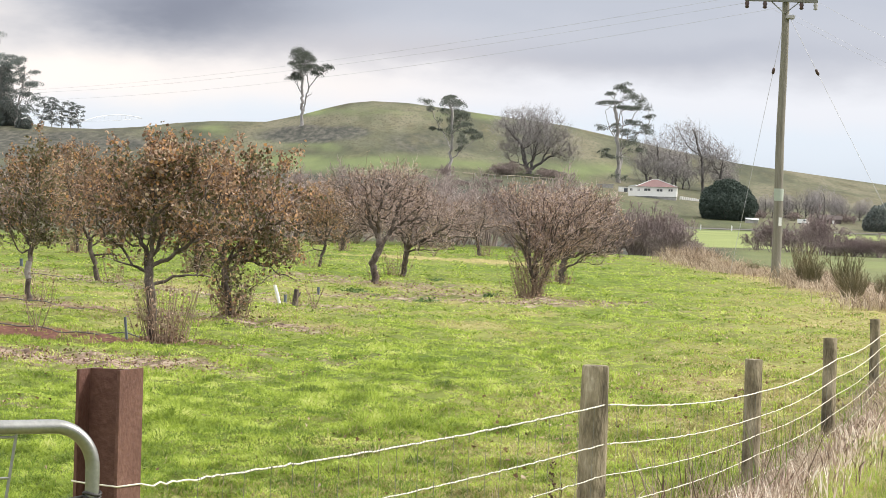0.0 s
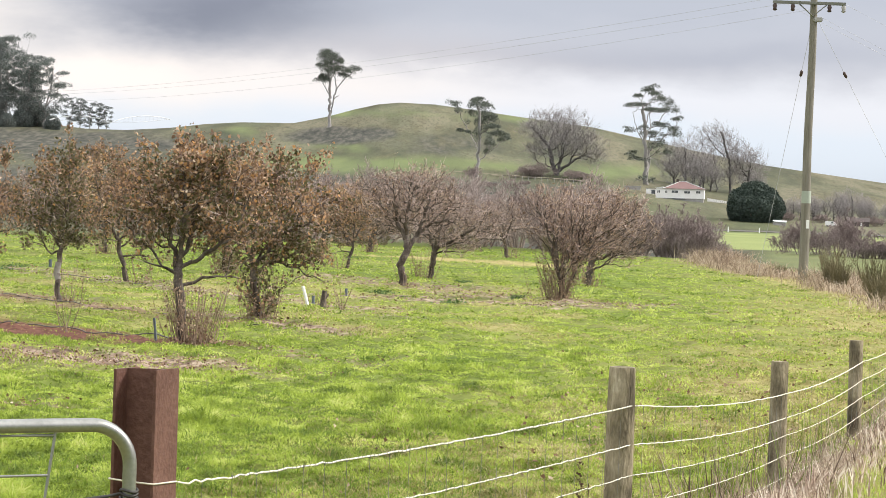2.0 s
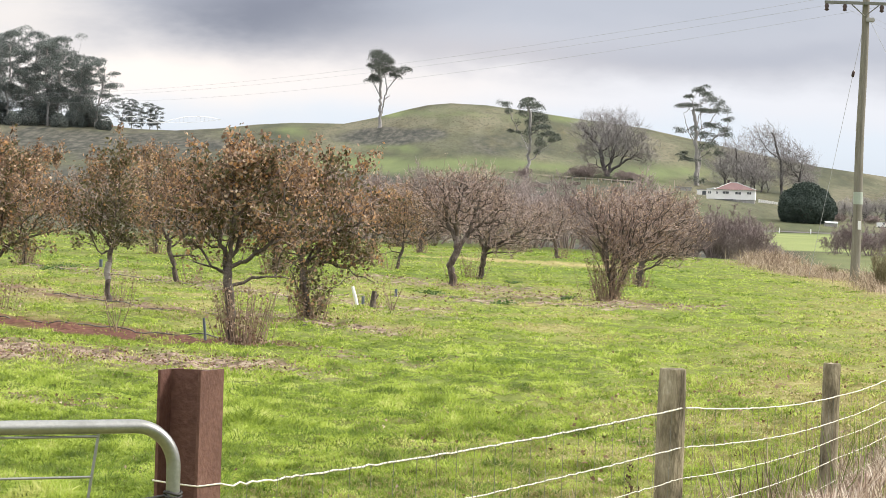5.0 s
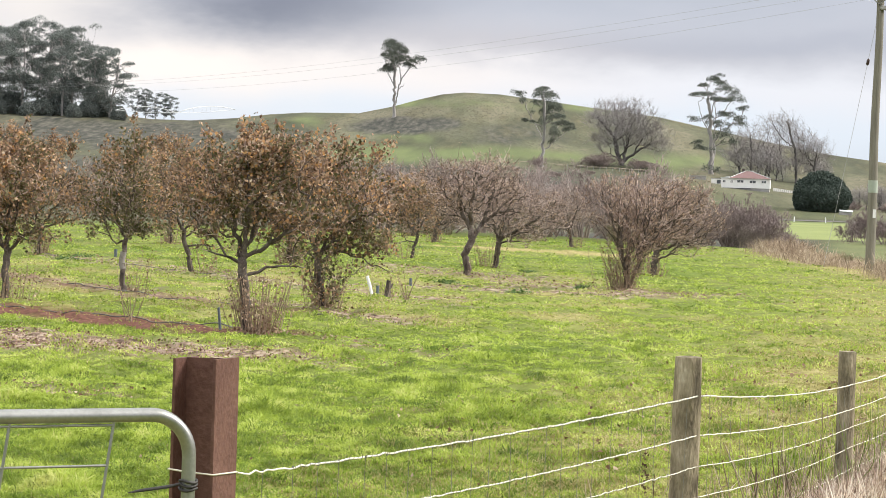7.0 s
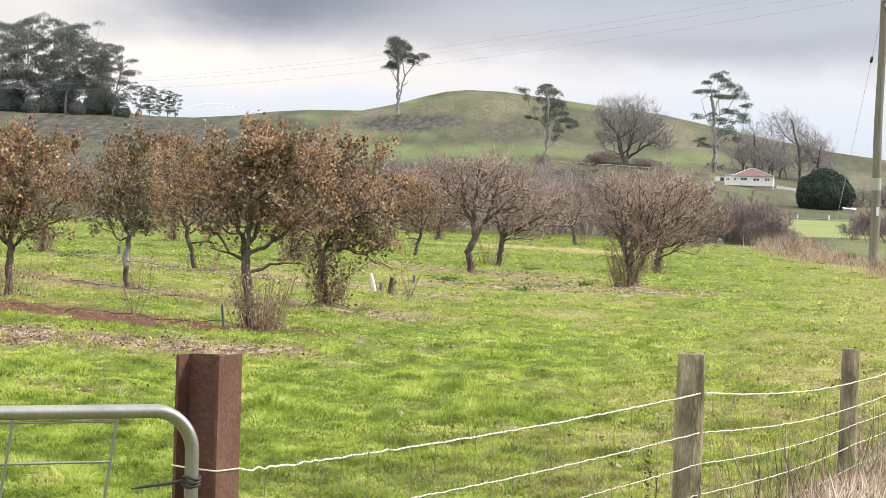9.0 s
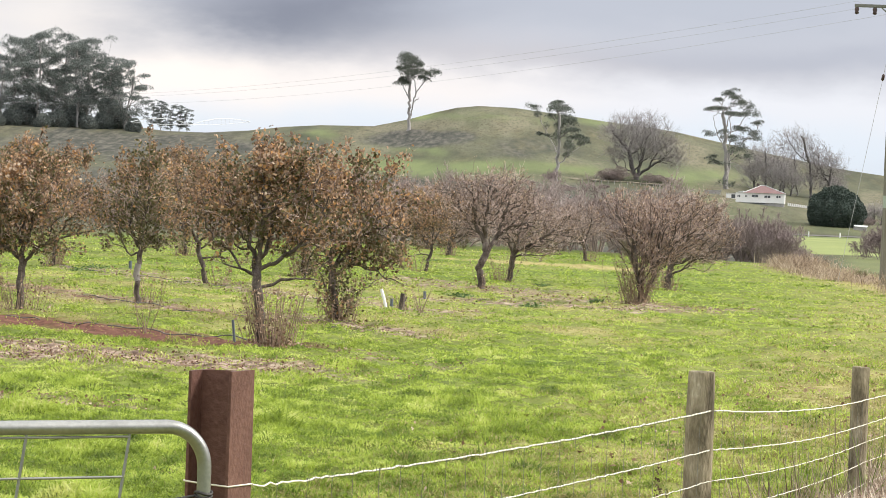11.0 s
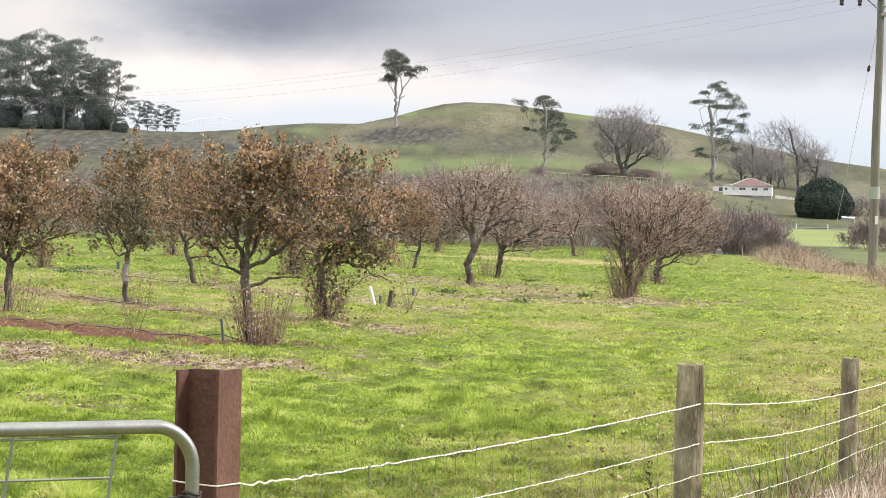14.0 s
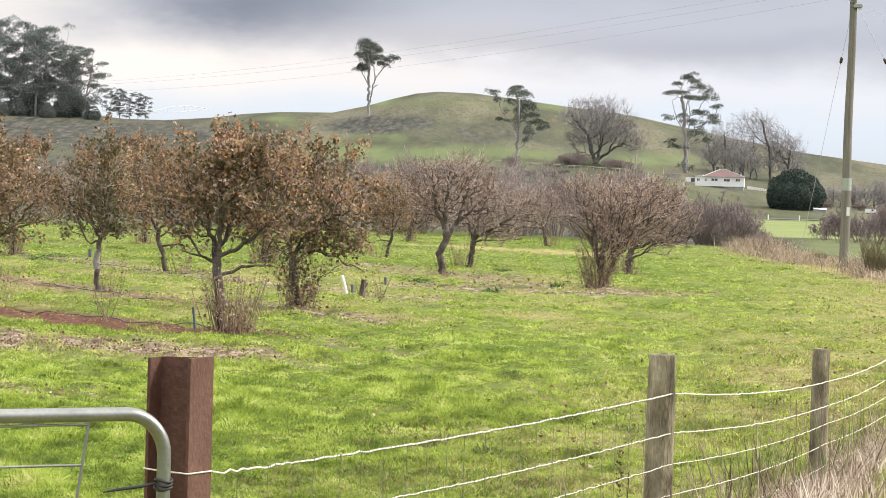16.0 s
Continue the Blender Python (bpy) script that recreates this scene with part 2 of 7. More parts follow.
DIRT = material("pale_earth_track", [(0.15, 0.125, 0.09), (0.22, 0.185, 0.135), (0.30, 0.255, 0.195)], 0.1, 0.95, coords="World")
PALEB = material("pale_trunk_bark", [(0.10, 0.09, 0.08), (0.24, 0.22, 0.20), (0.42, 0.39, 0.36)], 9, 0.85, 0, 0.3, 40, 0.5)
# dark tone holds the shade between twisted wire strands
TICK = material("twist_shade_strand", [(0.09, 0.09, 0.075), (0.16, 0.155, 0.135)], 12, 0.6, 0.3)
WEEDG = material("broadleaf_weed", [(0.055, 0.10, 0.032), (0.095, 0.16, 0.048), (0.15, 0.23, 0.07)], 3.0, 0.6, island=0.6, translucent=0.2, coords="World")
THORN = material("dark_thorn_twig", [(0.15, 0.115, 0.110), (0.235, 0.185, 0.177), (0.33, 0.268, 0.255)], 0.3, 0.9, island=0.6, coords="World")
STRAW = material("bleached_straw", [(0.13, 0.083, 0.060), (0.33, 0.235, 0.180), (0.54, 0.415, 0.33), (0.70, 0.58, 0.48), (0.86, 0.78, 0.67)], 3.0, 0.85, island=1.1, translucent=0.3, coords="World", fine=0.2)
BARET = material("bare_tree_trunk", [(0.070, 0.063, 0.060), (0.11, 0.101, 0.096), (0.16, 0.148, 0.14)], 0.5, 0.9)
# ---------------------------------------------------------------- terrain
# crest of the hills seen from the gate: bearing in degrees from +y, rise over run
CREST_AZ = [-60, -30, -14, -9.6, -8.6, -7.6, -6.7, -5.7, -4.9, -4.1, -2.9, -2.15, -1.5, -1.0, -0.5, 0.3, 1.3, 2.35, 3.9, 5.2, 6.5, 7.8, 9.0, 10.3, 11.2, 16, 40, 70]
CREST_UP = [0.012, 0.022, 0.0285, 0.0286, 0.0284, 0.0268, 0.0268, 0.0283, 0.0303, 0.0315, 0.0319, 0.0349, 0.0383, 0.0405, 0.0415, 0.0412,
            0.0393, 0.0371, 0.0341, 0.0296, 0.0251, 0.0211, 0.0186, 0.0159, 0.0141, 0.012, 0.010, 0.006]
EYE_Z = 1.6
FENCE_X = [-12.0, -3.4, -0.83, 0.95, 2.6, 3.84, 5.75, 10.0, 13.6, 14.6, 16.0, 30.0]
FENCE_Y = [-6.0, 4.2, 7.8, 11.3, 17.65, 21.7, 29.5, 46.0, 70.0, 116.0, 140.0, 320.0]


def smooth(a, b, v):
    t = np.clip((v - a) / (b - a), 0, 1)
    return t * t * (3 - 2 * t)


def ground_z(x, y):
    """Height of the ground at x, y (numbers or arrays)."""
    x, y = np.asarray(x, float), np.asarray(y, float)
    r, az = np.hypot(x, y), np.degrees(np.arctan2(x, y))
    up = np.interp(az, CREST_AZ, CREST_UP)
    edge = np.interp(az, [-12, 0, 4, 9, 20], [190, 165, 138, 118, 105])
    z = -0.67 - 1.43 * smooth(edge, edge + 70, r)
    # beyond the roadside boundary the land falls to the flat
    right = x - np.interp(y, FENCE_Y, FENCE_X)
    z = np.where(y > 40, z - (z + 2.1) * smooth(1.5, 14, right) * smooth(40, 75, y), z)
    # road verge on the near side of the fence
    verge = np.interp(y, [-50, 8, 19, 30, 60], [0.0, -0.02, -0.12, -0.37, -0.67])
    z = z + (verge - z) * smooth(-0.6, 0.75, right) * (1 - smooth(45, 75, y))
    # hills
    low = (-2.1 - EYE_Z) / 640
    share = np.interp(r, [640, 690, 740, 830, 920, 1000, 1080, 1150], [0, 0.16, 0.29, 0.43, 0.58, 0.75, 0.92, 1.0])
    hill = EYE_Z + (low + (up - low) * share) * r
    crest = EYE_Z + up * 1150
    behind = crest * (1 - 0.75 * smooth(1150, 2300, r)) - 2.0 * smooth(1200, 2300, r)
    z = np.where(r > 640, np.where(r > 1150, behind, hill), z)
    swell = (np.sin(x * 0.035 + 1.3 * np.sin(y * 0.026 + 2)) + np.sin(y * 0.042 + 1.7 * np.sin(x * 0.02))) * 0.3
    z = z + swell * smooth(640, 760, r) * (1 - smooth(1090, 1150, r))
    ahead = smooth(85, 60, np.abs(az))
    return np.where(r > 640, z * ahead + (1 - ahead) * -2.1, z)


# ---------------------------------------------------------------- mesh helpers
def mesh_obj(name, verts, faces, mat, smooth_=False):
    """One mesh object from arrays: faces is an (n, 3) or (n, 4) array, or a list of either."""
    me = bpy.data.meshes.new(name)
    if isinstance(faces, np.ndarray):
        n, k = faces.shape
        v = np.asarray(verts, np.float32)
        me.vertices.add(len(v))
        me.vertices.foreach_set("co", v.ravel())
        me.loops.add(n * k)
        me.loops.foreach_set("vertex_index", faces.astype(np.int32).ravel())
        me.polygons.add(n)
        me.polygons.foreach_set("loop_start", np.arange(0, n * k, k, dtype=np.int32))
        me.update(calc_edges=True)
    else:
        me.from_pydata([tuple(v) for v in verts], [], faces)
    me.materials.append(mat)
    if smooth_:
        me.polygons.foreach_set("use_smooth", np.ones(len(me.polygons), bool))
    me.validate()
    me.update()
    return new(name, me)


def hang(ob, parent, label=""):
    ob.parent = parent
    return tagged(ob, label) if label else ob


def thing(name, at, label, category, group="", kind="", turn=0.0):
    e = new(name)
    e.empty_display_size = 0.1
    e.matrix_world = pose(*at, 0, 0, turn)
    return tagged(e, label, category, group, kind)


class Tubes:
    """Collects tapered tubes into one mesh."""
    def __init__(self):
        self.v, self.f, self.n = [], [], 0

    def add(self, pts, radii, sides=5, cap=True):
        p = np.asarray(pts, float)
        d = np.gradient(p, axis=0)
        d /= np.linalg.norm(d, axis=1, keepdims=True) + 1e-9
        ref = np.array([0.0, 0.0, 1.0]) if abs(d[0][2]) < 0.8 else np.array([1.0, 0.0, 0.0])
        a = np.cross(d, ref)
        a /= np.linalg.norm(a, axis=1, keepdims=True) + 1e-9
        b = np.cross(d, a)
        ang = np.arange(sides) * 2 * math.pi / sides
        ring = np.cos(ang)[None, :, None] * a[:, None] + np.sin(ang)[None, :, None] * b[:, None]
        r = np.broadcast_to(np.asarray(radii, float), (len(p),))
        self.v.append((p[:, None] + ring * r[:, None, None]).reshape(-1, 3))
        i = np.arange(len(p) - 1)[:, None] * sides
        k = np.arange(sides)[None]
        k2 = (k + 1) % sides
        self.f.append(np.stack([i + k, i + k2, i + sides + k2, i + sides + k], -1).reshape(-1, 4) + self.n)
        m = len(p) * sides
        if cap and sides >= 4:
            for base, turn_ in ((0, True), (m - sides, False)):
                self.v.append(self.v[-1 if base == 0 else -2][base:base + sides])
                q = np.arange(sides) + m + (0 if base == 0 else sides)
                if turn_:
                    q = q[::-1]
                for j in range(1, sides - 2, 2):
                    self.f.append(np.array([[q[0], q[j], q[j + 1], q[j + 2]]]) + self.n)
                if sides % 2:
                    self.f.append(np.array([[q[0], q[-2], q[-1], q[-1]]]) + self.n)
            m += 2 * sides
        self.n += m
        return self

    def make(self, name, mat, parent=None, label="", smooth_=True):
        f = [a[:, :4] for a in self.f]
        f = np.concatenate(f)
        bad = f[:, 2] == f[:, 3]
        v = np.concatenate(self.v)
        if bad.any():
            faces = [tuple(q) for q in f[~bad].tolist()] + [tuple(q[:3]) for q in f[bad].tolist()]
            ob = mesh_obj(name, v, faces, mat, smooth_)
        else:
            ob = mesh_obj(name, v, f, mat, smooth_)
        if parent is not None:
            hang(ob, parent, label)
        return ob


def tube(name, pts, radii, mat, parent=None, sides=8, label=""):
    return Tubes().add(pts, radii, sides).make(name, mat, parent, label)


def box(name, lo, hi, mat, parent=None, label="", bevel=0.0):
    bm = bmesh.new()
    bmesh.ops.create_cube(bm, size=1.0)
    lo, hi = Vector(lo), Vector(hi)
    for v in bm.verts:
        v.co = Vector(((lo.x + hi.x) / 2 + v.co.x * (hi.x - lo.x), (lo.y + hi.y) / 2 + v.co.y * (hi.y - lo.y), (lo.z + hi.z) / 2 + v.co.z * (hi.z - lo.z)))
    if bevel:
        bmesh.ops.bevel(bm, geom=bm.edges[:], offset=bevel, segments=2, affect="EDGES")
    return part(name, bm, mat, parent, label)


def part(name, bm, mat, parent=None, label=""):
    me = bpy.data.meshes.new(name)
    bm.to_mesh(me)
    bm.free()
    me.materials.append(mat)
    ob = new(name, me)
    if parent is not None:
        hang(ob, parent, label)
    return ob


def leaves(centres, size, rng, flat=0.0, fold=0.25, aspect=0.8):
    """Folded leaf quads round the given centres: arrays of vertices and quads."""
    n = len(centres)
    a = rng.normal(size=(n, 3))
    if flat:
        a[:, 2] *= 1 - flat
    a /= np.linalg.norm(a, axis=1, keepdims=True)
    b = rng.normal(size=(n, 3))
    if flat:
        b[:, 2] *= 1 - flat
    b -= a * (a * b).sum(1, keepdims=True)
    b /= np.linalg.norm(b, axis=1, keepdims=True)
    c = np.cross(a, b)
    s = (np.broadcast_to(size, (n,)) * rng.uniform(0.65, 1.35, n))[:, None] * 0.5
    v = np.stack([centres - a * s, centres + b * s * aspect + c * s * fold, centres + a * s, centres - b * s * aspect + c * s * fold], 1)
    return v.reshape(-1, 3), np.arange(4 * n).reshape(n, 4)


def shoot(rng, start, way, length, radius, seg=4, wander=0.18, lift=0.0, tip=0.35):
    """A wandering tapered branch: points, radii."""
    pts, d = [np.array(start, float)], np.array(way, float)
    d /= np.linalg.norm(d)
    for _ in range(seg):
        d = d + rng.normal(size=3) * wander + np.array([0, 0, lift])
        d /= np.linalg.norm(d)
        pts.append(pts[-1] + d * length / seg)
    return np.array(pts), np.linspace(radius, radius * tip, seg + 1)


def off(rng, d, angle):
    """A way that leaves d by about that many radians."""
    q = rng.normal(size=3)
    q -= d * (q @ d)
    q /= np.linalg.norm(q) + 1e-9
    return d * math.cos(angle) + q * math.sin(angle)


def branch_out(rng, limbs, levels):
    """Grows side branches on limbs level by level. levels: (count, length share, angle, radius share, segments, wander, lift). Returns a list of levels."""
    grown = [limbs]
    for count, share, angle, thin, seg, wander, lift in levels:
        nxt = []
        for pts, rad in grown[-1]:
            total = np.linalg.norm(np.diff(pts, axis=0), axis=1).sum()
            for k in range(count):
                u = 0.25 + 0.75 * (k + rng.uniform(0.2, 0.8)) / count
                x = u * (len(pts) - 1)
                i = min(int(x), len(pts) - 2)
                p = pts[i] + (pts[i + 1] - pts[i]) * (x - i)
                d = pts[i + 1] - pts[i]
                d = d / (np.linalg.norm(d) + 1e-9)
                nxt.append(shoot(rng, p, off(rng, d, angle * rng.uniform(0.6, 1.35)), total * share * rng.uniform(0.6, 1.25) * (1.15 - 0.4 * u), max(0.002, np.interp(x, range(len(rad)), rad) * thin), seg, wander, lift, 0.4))
        grown.append(nxt)
    return grown


# ---------------------------------------------------------------- ground
def line_mask(x, y, ax, ay, bx, by, half, soft=0.6):
    """1 along the line a-b, falling to 0 beyond half its width."""
    dx, dy = bx - ax, by - ay
    t = np.clip(((x - ax) * dx + (y - ay) * dy) / (dx * dx + dy * dy), 0, 1)
    d = np.hypot(x - ax - t * dx, y - ay - t * dy)
    return 1 - smooth(half - soft, half + soft, d)


def wave(x, y, k, seed=0.0):
    """A cheap smooth noise in -1..1."""
    return (np.sin(x * k * 1.0 + 1.3 * np.sin(y * k * 0.73 + seed) + seed) + np.sin(y * k * 1.21 + 1.7 * np.sin(x * k * 0.57 + 2 * seed) + 1.9 * seed)
            + np.sin((x + y) * k * 0.83 + 2.1 * np.sin((x - y) * k * 0.41 + seed))) / 3


def lumps(x, y):
    """Small unevenness of the field."""
    return 0.060 * wave(x, y, 6.5, 1.5) + 0.026 * wave(x, y, 15, 3.1) + 0.03 * wave(x, y, 1.7, 0.4) + 0.05 * wave(x, y, 0.5, 5)


def soil_at(x, y):
    m = line_mask(x, y, -9.2, 45.3, -3.9, 40.0, 1.15 + 0.35 * wave(x, y, 1.9, 1))
    m = np.maximum(m, 0.45 * line_mask(x, y, -12.5, 61.5, -3.6, 47.0, 0.5 + 0.5 * wave(x, y, 1.7, 2)))
    m = np.maximum(m, 0.2 * line_mask(x, y, -1.2, 75, 4.2, 63, 0.6 + 1.0 * wave(x, y, 1.1, 3)))
    return m


def litter_at(x, y):
    m = line_mask(x, y, -9.0, 36.8, -3.7, 34.3, 1.25 + 0.5 * wave(x, y, 1.5, 4))
    m = np.maximum(m, 0.8 * line_mask(x, y, -5.8, 27.3, -4.5, 26.9, 0.5 + 0.3 * wave(x, y, 2.2, 4)))
    m = np.maximum(m, 0.25 * line_mask(x, y, -3.2, 34.0, -1.8, 33.4, 0.7 + 0.4 * wave(x, y, 2, 5)))
    m = np.maximum(m, 0.7 * line_mask(x, y, -13, 62, -1.0, 44.5, 0.55 + 0.6 * wave(x, y, 1.3, 5)))
    m = np.maximum(m, 0.62 * line_mask(x, y, -2.5, 78, 4.2, 61.5, 1.6 + 2.2 * wave(x, y, 1.3, 6), 0.9))
    m = np.maximum(m, 0.6 * line_mask(x, y, -14, 80, -1.5, 55.5, 0.8 + 0.9 * wave(x, y, 1.1, 7)))
    m = np.maximum(m, 0.75 * line_mask(x, y, -1.8, 63.5, 4.6, 60.2, 1.5 + 1.8 * wave(x, y, 1.6, 2.2), 0.9))
    for lx, ly in ((-0.9, 51.8), (-1.1, 44.2), (-2.5, 39.4), (-1.1, 37.2), (0.3, 60.7), (-1.4, 53.8)):
        m = np.maximum(m, 0.6 * line_mask(x, y, lx - 0.45, ly, lx + 0.45, ly - 0.3, 0.45 + 0.5 * wave(x, y, 2.4, 1.3), 0.5))
    return m


def pale_at(x, y):
    """Trodden pale ground behind the far trees."""
    return line_mask(x, y, -0.5, 114.5, 6.3, 103.5, 2.0 + 0.9 * wave(x, y, 0.9, 3), 0.9)


def dry_at(x, y):
    right = x - np.interp(y, FENCE_Y, FENCE_X)
    m = 0.98 * np.exp(-((right + 1.3) / 4.0) ** 2) * (1 - smooth(60, 110, y)) * (0.65 + 0.35 * wave(x, y, 1.3, 8))
    m = np.maximum(m, pale_at(x, y))
    m = np.maximum(m, np.exp(-(right / 2.0) ** 2) * smooth(40, 60, y) * (y < 130))
    m = np.maximum(m, (0.12 + 0.26 * wave(x, y, 0.45, 9)) * (np.hypot(x, y) < 150))
    # short trodden grass between the tree rows
    rows = smooth(39, 46, y) * (1 - smooth(70, 82, y)) * (1 - smooth(3.5, 6.5, x))
    m = np.maximum(m, rows * (0.34 + 0.5 * wave(x, y * 0.6, 1.6, 4.2)))
    return np.clip(m, 0, 1)


def ground_material():
    m = bpy.data.materials.new("pasture_ground")
    m.use_nodes = True
    nt = m.node_tree
    nt.nodes.clear()
    L = nt.links.new
    out, bsdf = node(nt, "ShaderNodeOutputMaterial"), node(nt, "ShaderNodeBsdfPrincipled")
    L(bsdf.outputs[0], out.inputs[0])
    bsdf.inputs["Roughness"].default_value = 0.95
    bsdf.inputs["Specular IOR Level"].default_value = 0.1
    geo = node(nt, "ShaderNodeNewGeometry")

    def noise_(scale, detail=6.0, stretch=(1, 1, 1)):
        mp = node(nt, "ShaderNodeMapping")
        mp.inputs["Scale"].default_value = stretch
        L(geo.outputs["Position"], mp.inputs[0])
        n = node(nt, "ShaderNodeTexNoise")
        n.inputs["Scale"].default_value, n.inputs["Detail"].default_value = scale, detail
        n.inputs["Roughness"].default_value = 0.62
        L(mp.outputs[0], n.inputs["Vector"])
        return n.outputs[0]

    def ramp_(fac, cols, lo=0.3, hi=0.7):
        r = node(nt, "ShaderNodeValToRGB")
        cr = r.color_ramp
        while len(cr.elements) < len(cols):
            cr.elements.new(0.5)
        for i, (e, c) in enumerate(zip(cr.elements, cols)):
            e.position, e.color = lo + (hi - lo) * i / (len(cols) - 1), (*c, 1)
        L(fac, r.inputs[0])
        return r.outputs[0]

    def mix_(fac, a, b):
        x = node(nt, "ShaderNodeMix", data_type="RGBA")
        L(fac, x.inputs["Factor"])
        L(a, x.inputs["A"])
        L(b, x.inputs["B"])
        return x.outputs["Result"]

    def mask_(name, noise_out, gain=1.0):
        a = node(nt, "ShaderNodeAttribute")
        a.attribute_name = name
        q = node(nt, "ShaderNodeMath", operation="ADD")
        L(a.outputs["Fac"], q.inputs[0])
        s = node(nt, "ShaderNodeMath", operation="MULTIPLY_ADD")
        L(noise_out, s.inputs[0])
        s.inputs[1].default_value, s.inputs[2].default_value = gain, -0.5 * gain
        w = node(nt, "ShaderNodeMath", operation="MULTIPLY")
        L(s.outputs[0], w.inputs[0])
        sub = node(nt, "ShaderNodeMath", operation="MULTIPLY")
        inv = node(nt, "ShaderNodeMath", operation="SUBTRACT")
        inv.inputs[0].default_value = 1.0
        L(a.outputs["Fac"], inv.inputs[1])
        L(a.outputs["Fac"], sub.inputs[0])
        L(inv.outputs[0], sub.inputs[1])
        four = node(nt, "ShaderNodeMath", operation="MULTIPLY")
        L(sub.outputs[0], four.inputs[0])
        four.inputs[1].default_value = 4.0
        L(four.outputs[0], w.inputs[1])
        L(w.outputs[0], q.inputs[1])
        q.use_clamp = True
        return q.outputs[0]

    fine, mid, coarse = noise_(7.0), noise_(0.7), noise_(0.03, 9.0, (1, 0.2, 1))
    base = ramp_(noise_(2.6, 4.0), [(0.055, 0.085, 0.015), (0.105, 0.150, 0.024), (0.17, 0.225, 0.036)])
    base = mix_(ramp_(mid, [(0, 0, 0), (0.6, 0.6, 0.6)], 0.4, 0.7), base, ramp_(fine, [(0.075, 0.105, 0.020), (0.15, 0.185, 0.040)]))
    dry = ramp_(fine, [(0.16, 0.135, 0.048), (0.29, 0.25, 0.098), (0.39, 0.335, 0.17)])
    soil = ramp_(fine, [(0.06, 0.026, 0.018), (0.115, 0.052, 0.036), (0.18, 0.095, 0.066)])
    lit = ramp_(noise_(4.5, 8.0), [(0.055, 0.035, 0.026), (0.20, 0.140, 0.105), (0.44, 0.355, 0.28)], 0.36, 0.64)
    # hillg and lush are dulled towards blue-grey to carry the distance haze
    hillg = ramp_(coarse, [(0.056, 0.061, 0.039), (0.100, 0.102, 0.062), (0.155, 0.143, 0.096)], 0.40, 0.60)
    hillg = mix_(ramp_(noise_(0.09, 7.0, (1, 0.16, 1)), [(0, 0, 0), (0.8, 0.8, 0.8)], 0.46, 0.66), hillg, ramp_(noise_(0.35, 6.0, (1, 0.16, 1)), [(0.030, 0.033, 0.020), (0.16, 0.14, 0.08)]))
    hillg = mix_(ramp_(noise_(1.1, 5.0, (1, 0.14, 1)), [(0, 0, 0), (0.75, 0.75, 0.75)], 0.50, 0.64), hillg, ramp_(noise_(0.5, 5.0, (1, 0.14, 1)), [(0.042, 0.045, 0.026), (0.085, 0.078, 0.05)]))
    lush = ramp_(noise_(0.05, 6.0, (1, 0.18, 1)), [(0.092, 0.108, 0.050), (0.122, 0.146, 0.062), (0.162, 0.190, 0.078)])
    bare = ramp_(noise_(0.4, 8.0, (1, 0.16, 1)), [(0.034, 0.036, 0.030), (0.066, 0.065, 0.053), (0.118, 0.110, 0.088)], 0.36, 0.64)
    col = mix_(mask_("dry", mid, 0.8), base, dry)
    col = mix_(mask_("litter", noise_(2.0), 4.0), col, lit)
    col = mix_(mask_("soil", noise_(1.6), 3.0), col, soil)
    hl = mix_(mask_("lush", noise_(0.035, 7.0, (1, 0.2, 1)), 4.0), hillg, lush)
    hl = mix_(mask_("bare", noise_(0.05, 7.0, (1, 0.2, 1)), 4.5), hl, bare)
    hl = mix_(mask_("paddock", noise_(0.06, 5.0, (1, 0.4, 1)), 0.6), hl, ramp_(noise_(0.08, 6.0, (1, 0.3, 1)), [(0.165, 0.195, 0.075), (0.235, 0.265, 0.10)]))
    col = mix_(mask_("far", mid, 0.0), col, hl)
    L(col, bsdf.inputs["Base Color"])
    b = node(nt, "ShaderNodeBump")
    b.inputs["Strength"].default_value, b.inputs["Distance"].default_value = 0.6, 0.05
    L(noise_(6.0), b.inputs["Height"])
    L(b.outputs[0], bsdf.inputs["Normal"])
    return m


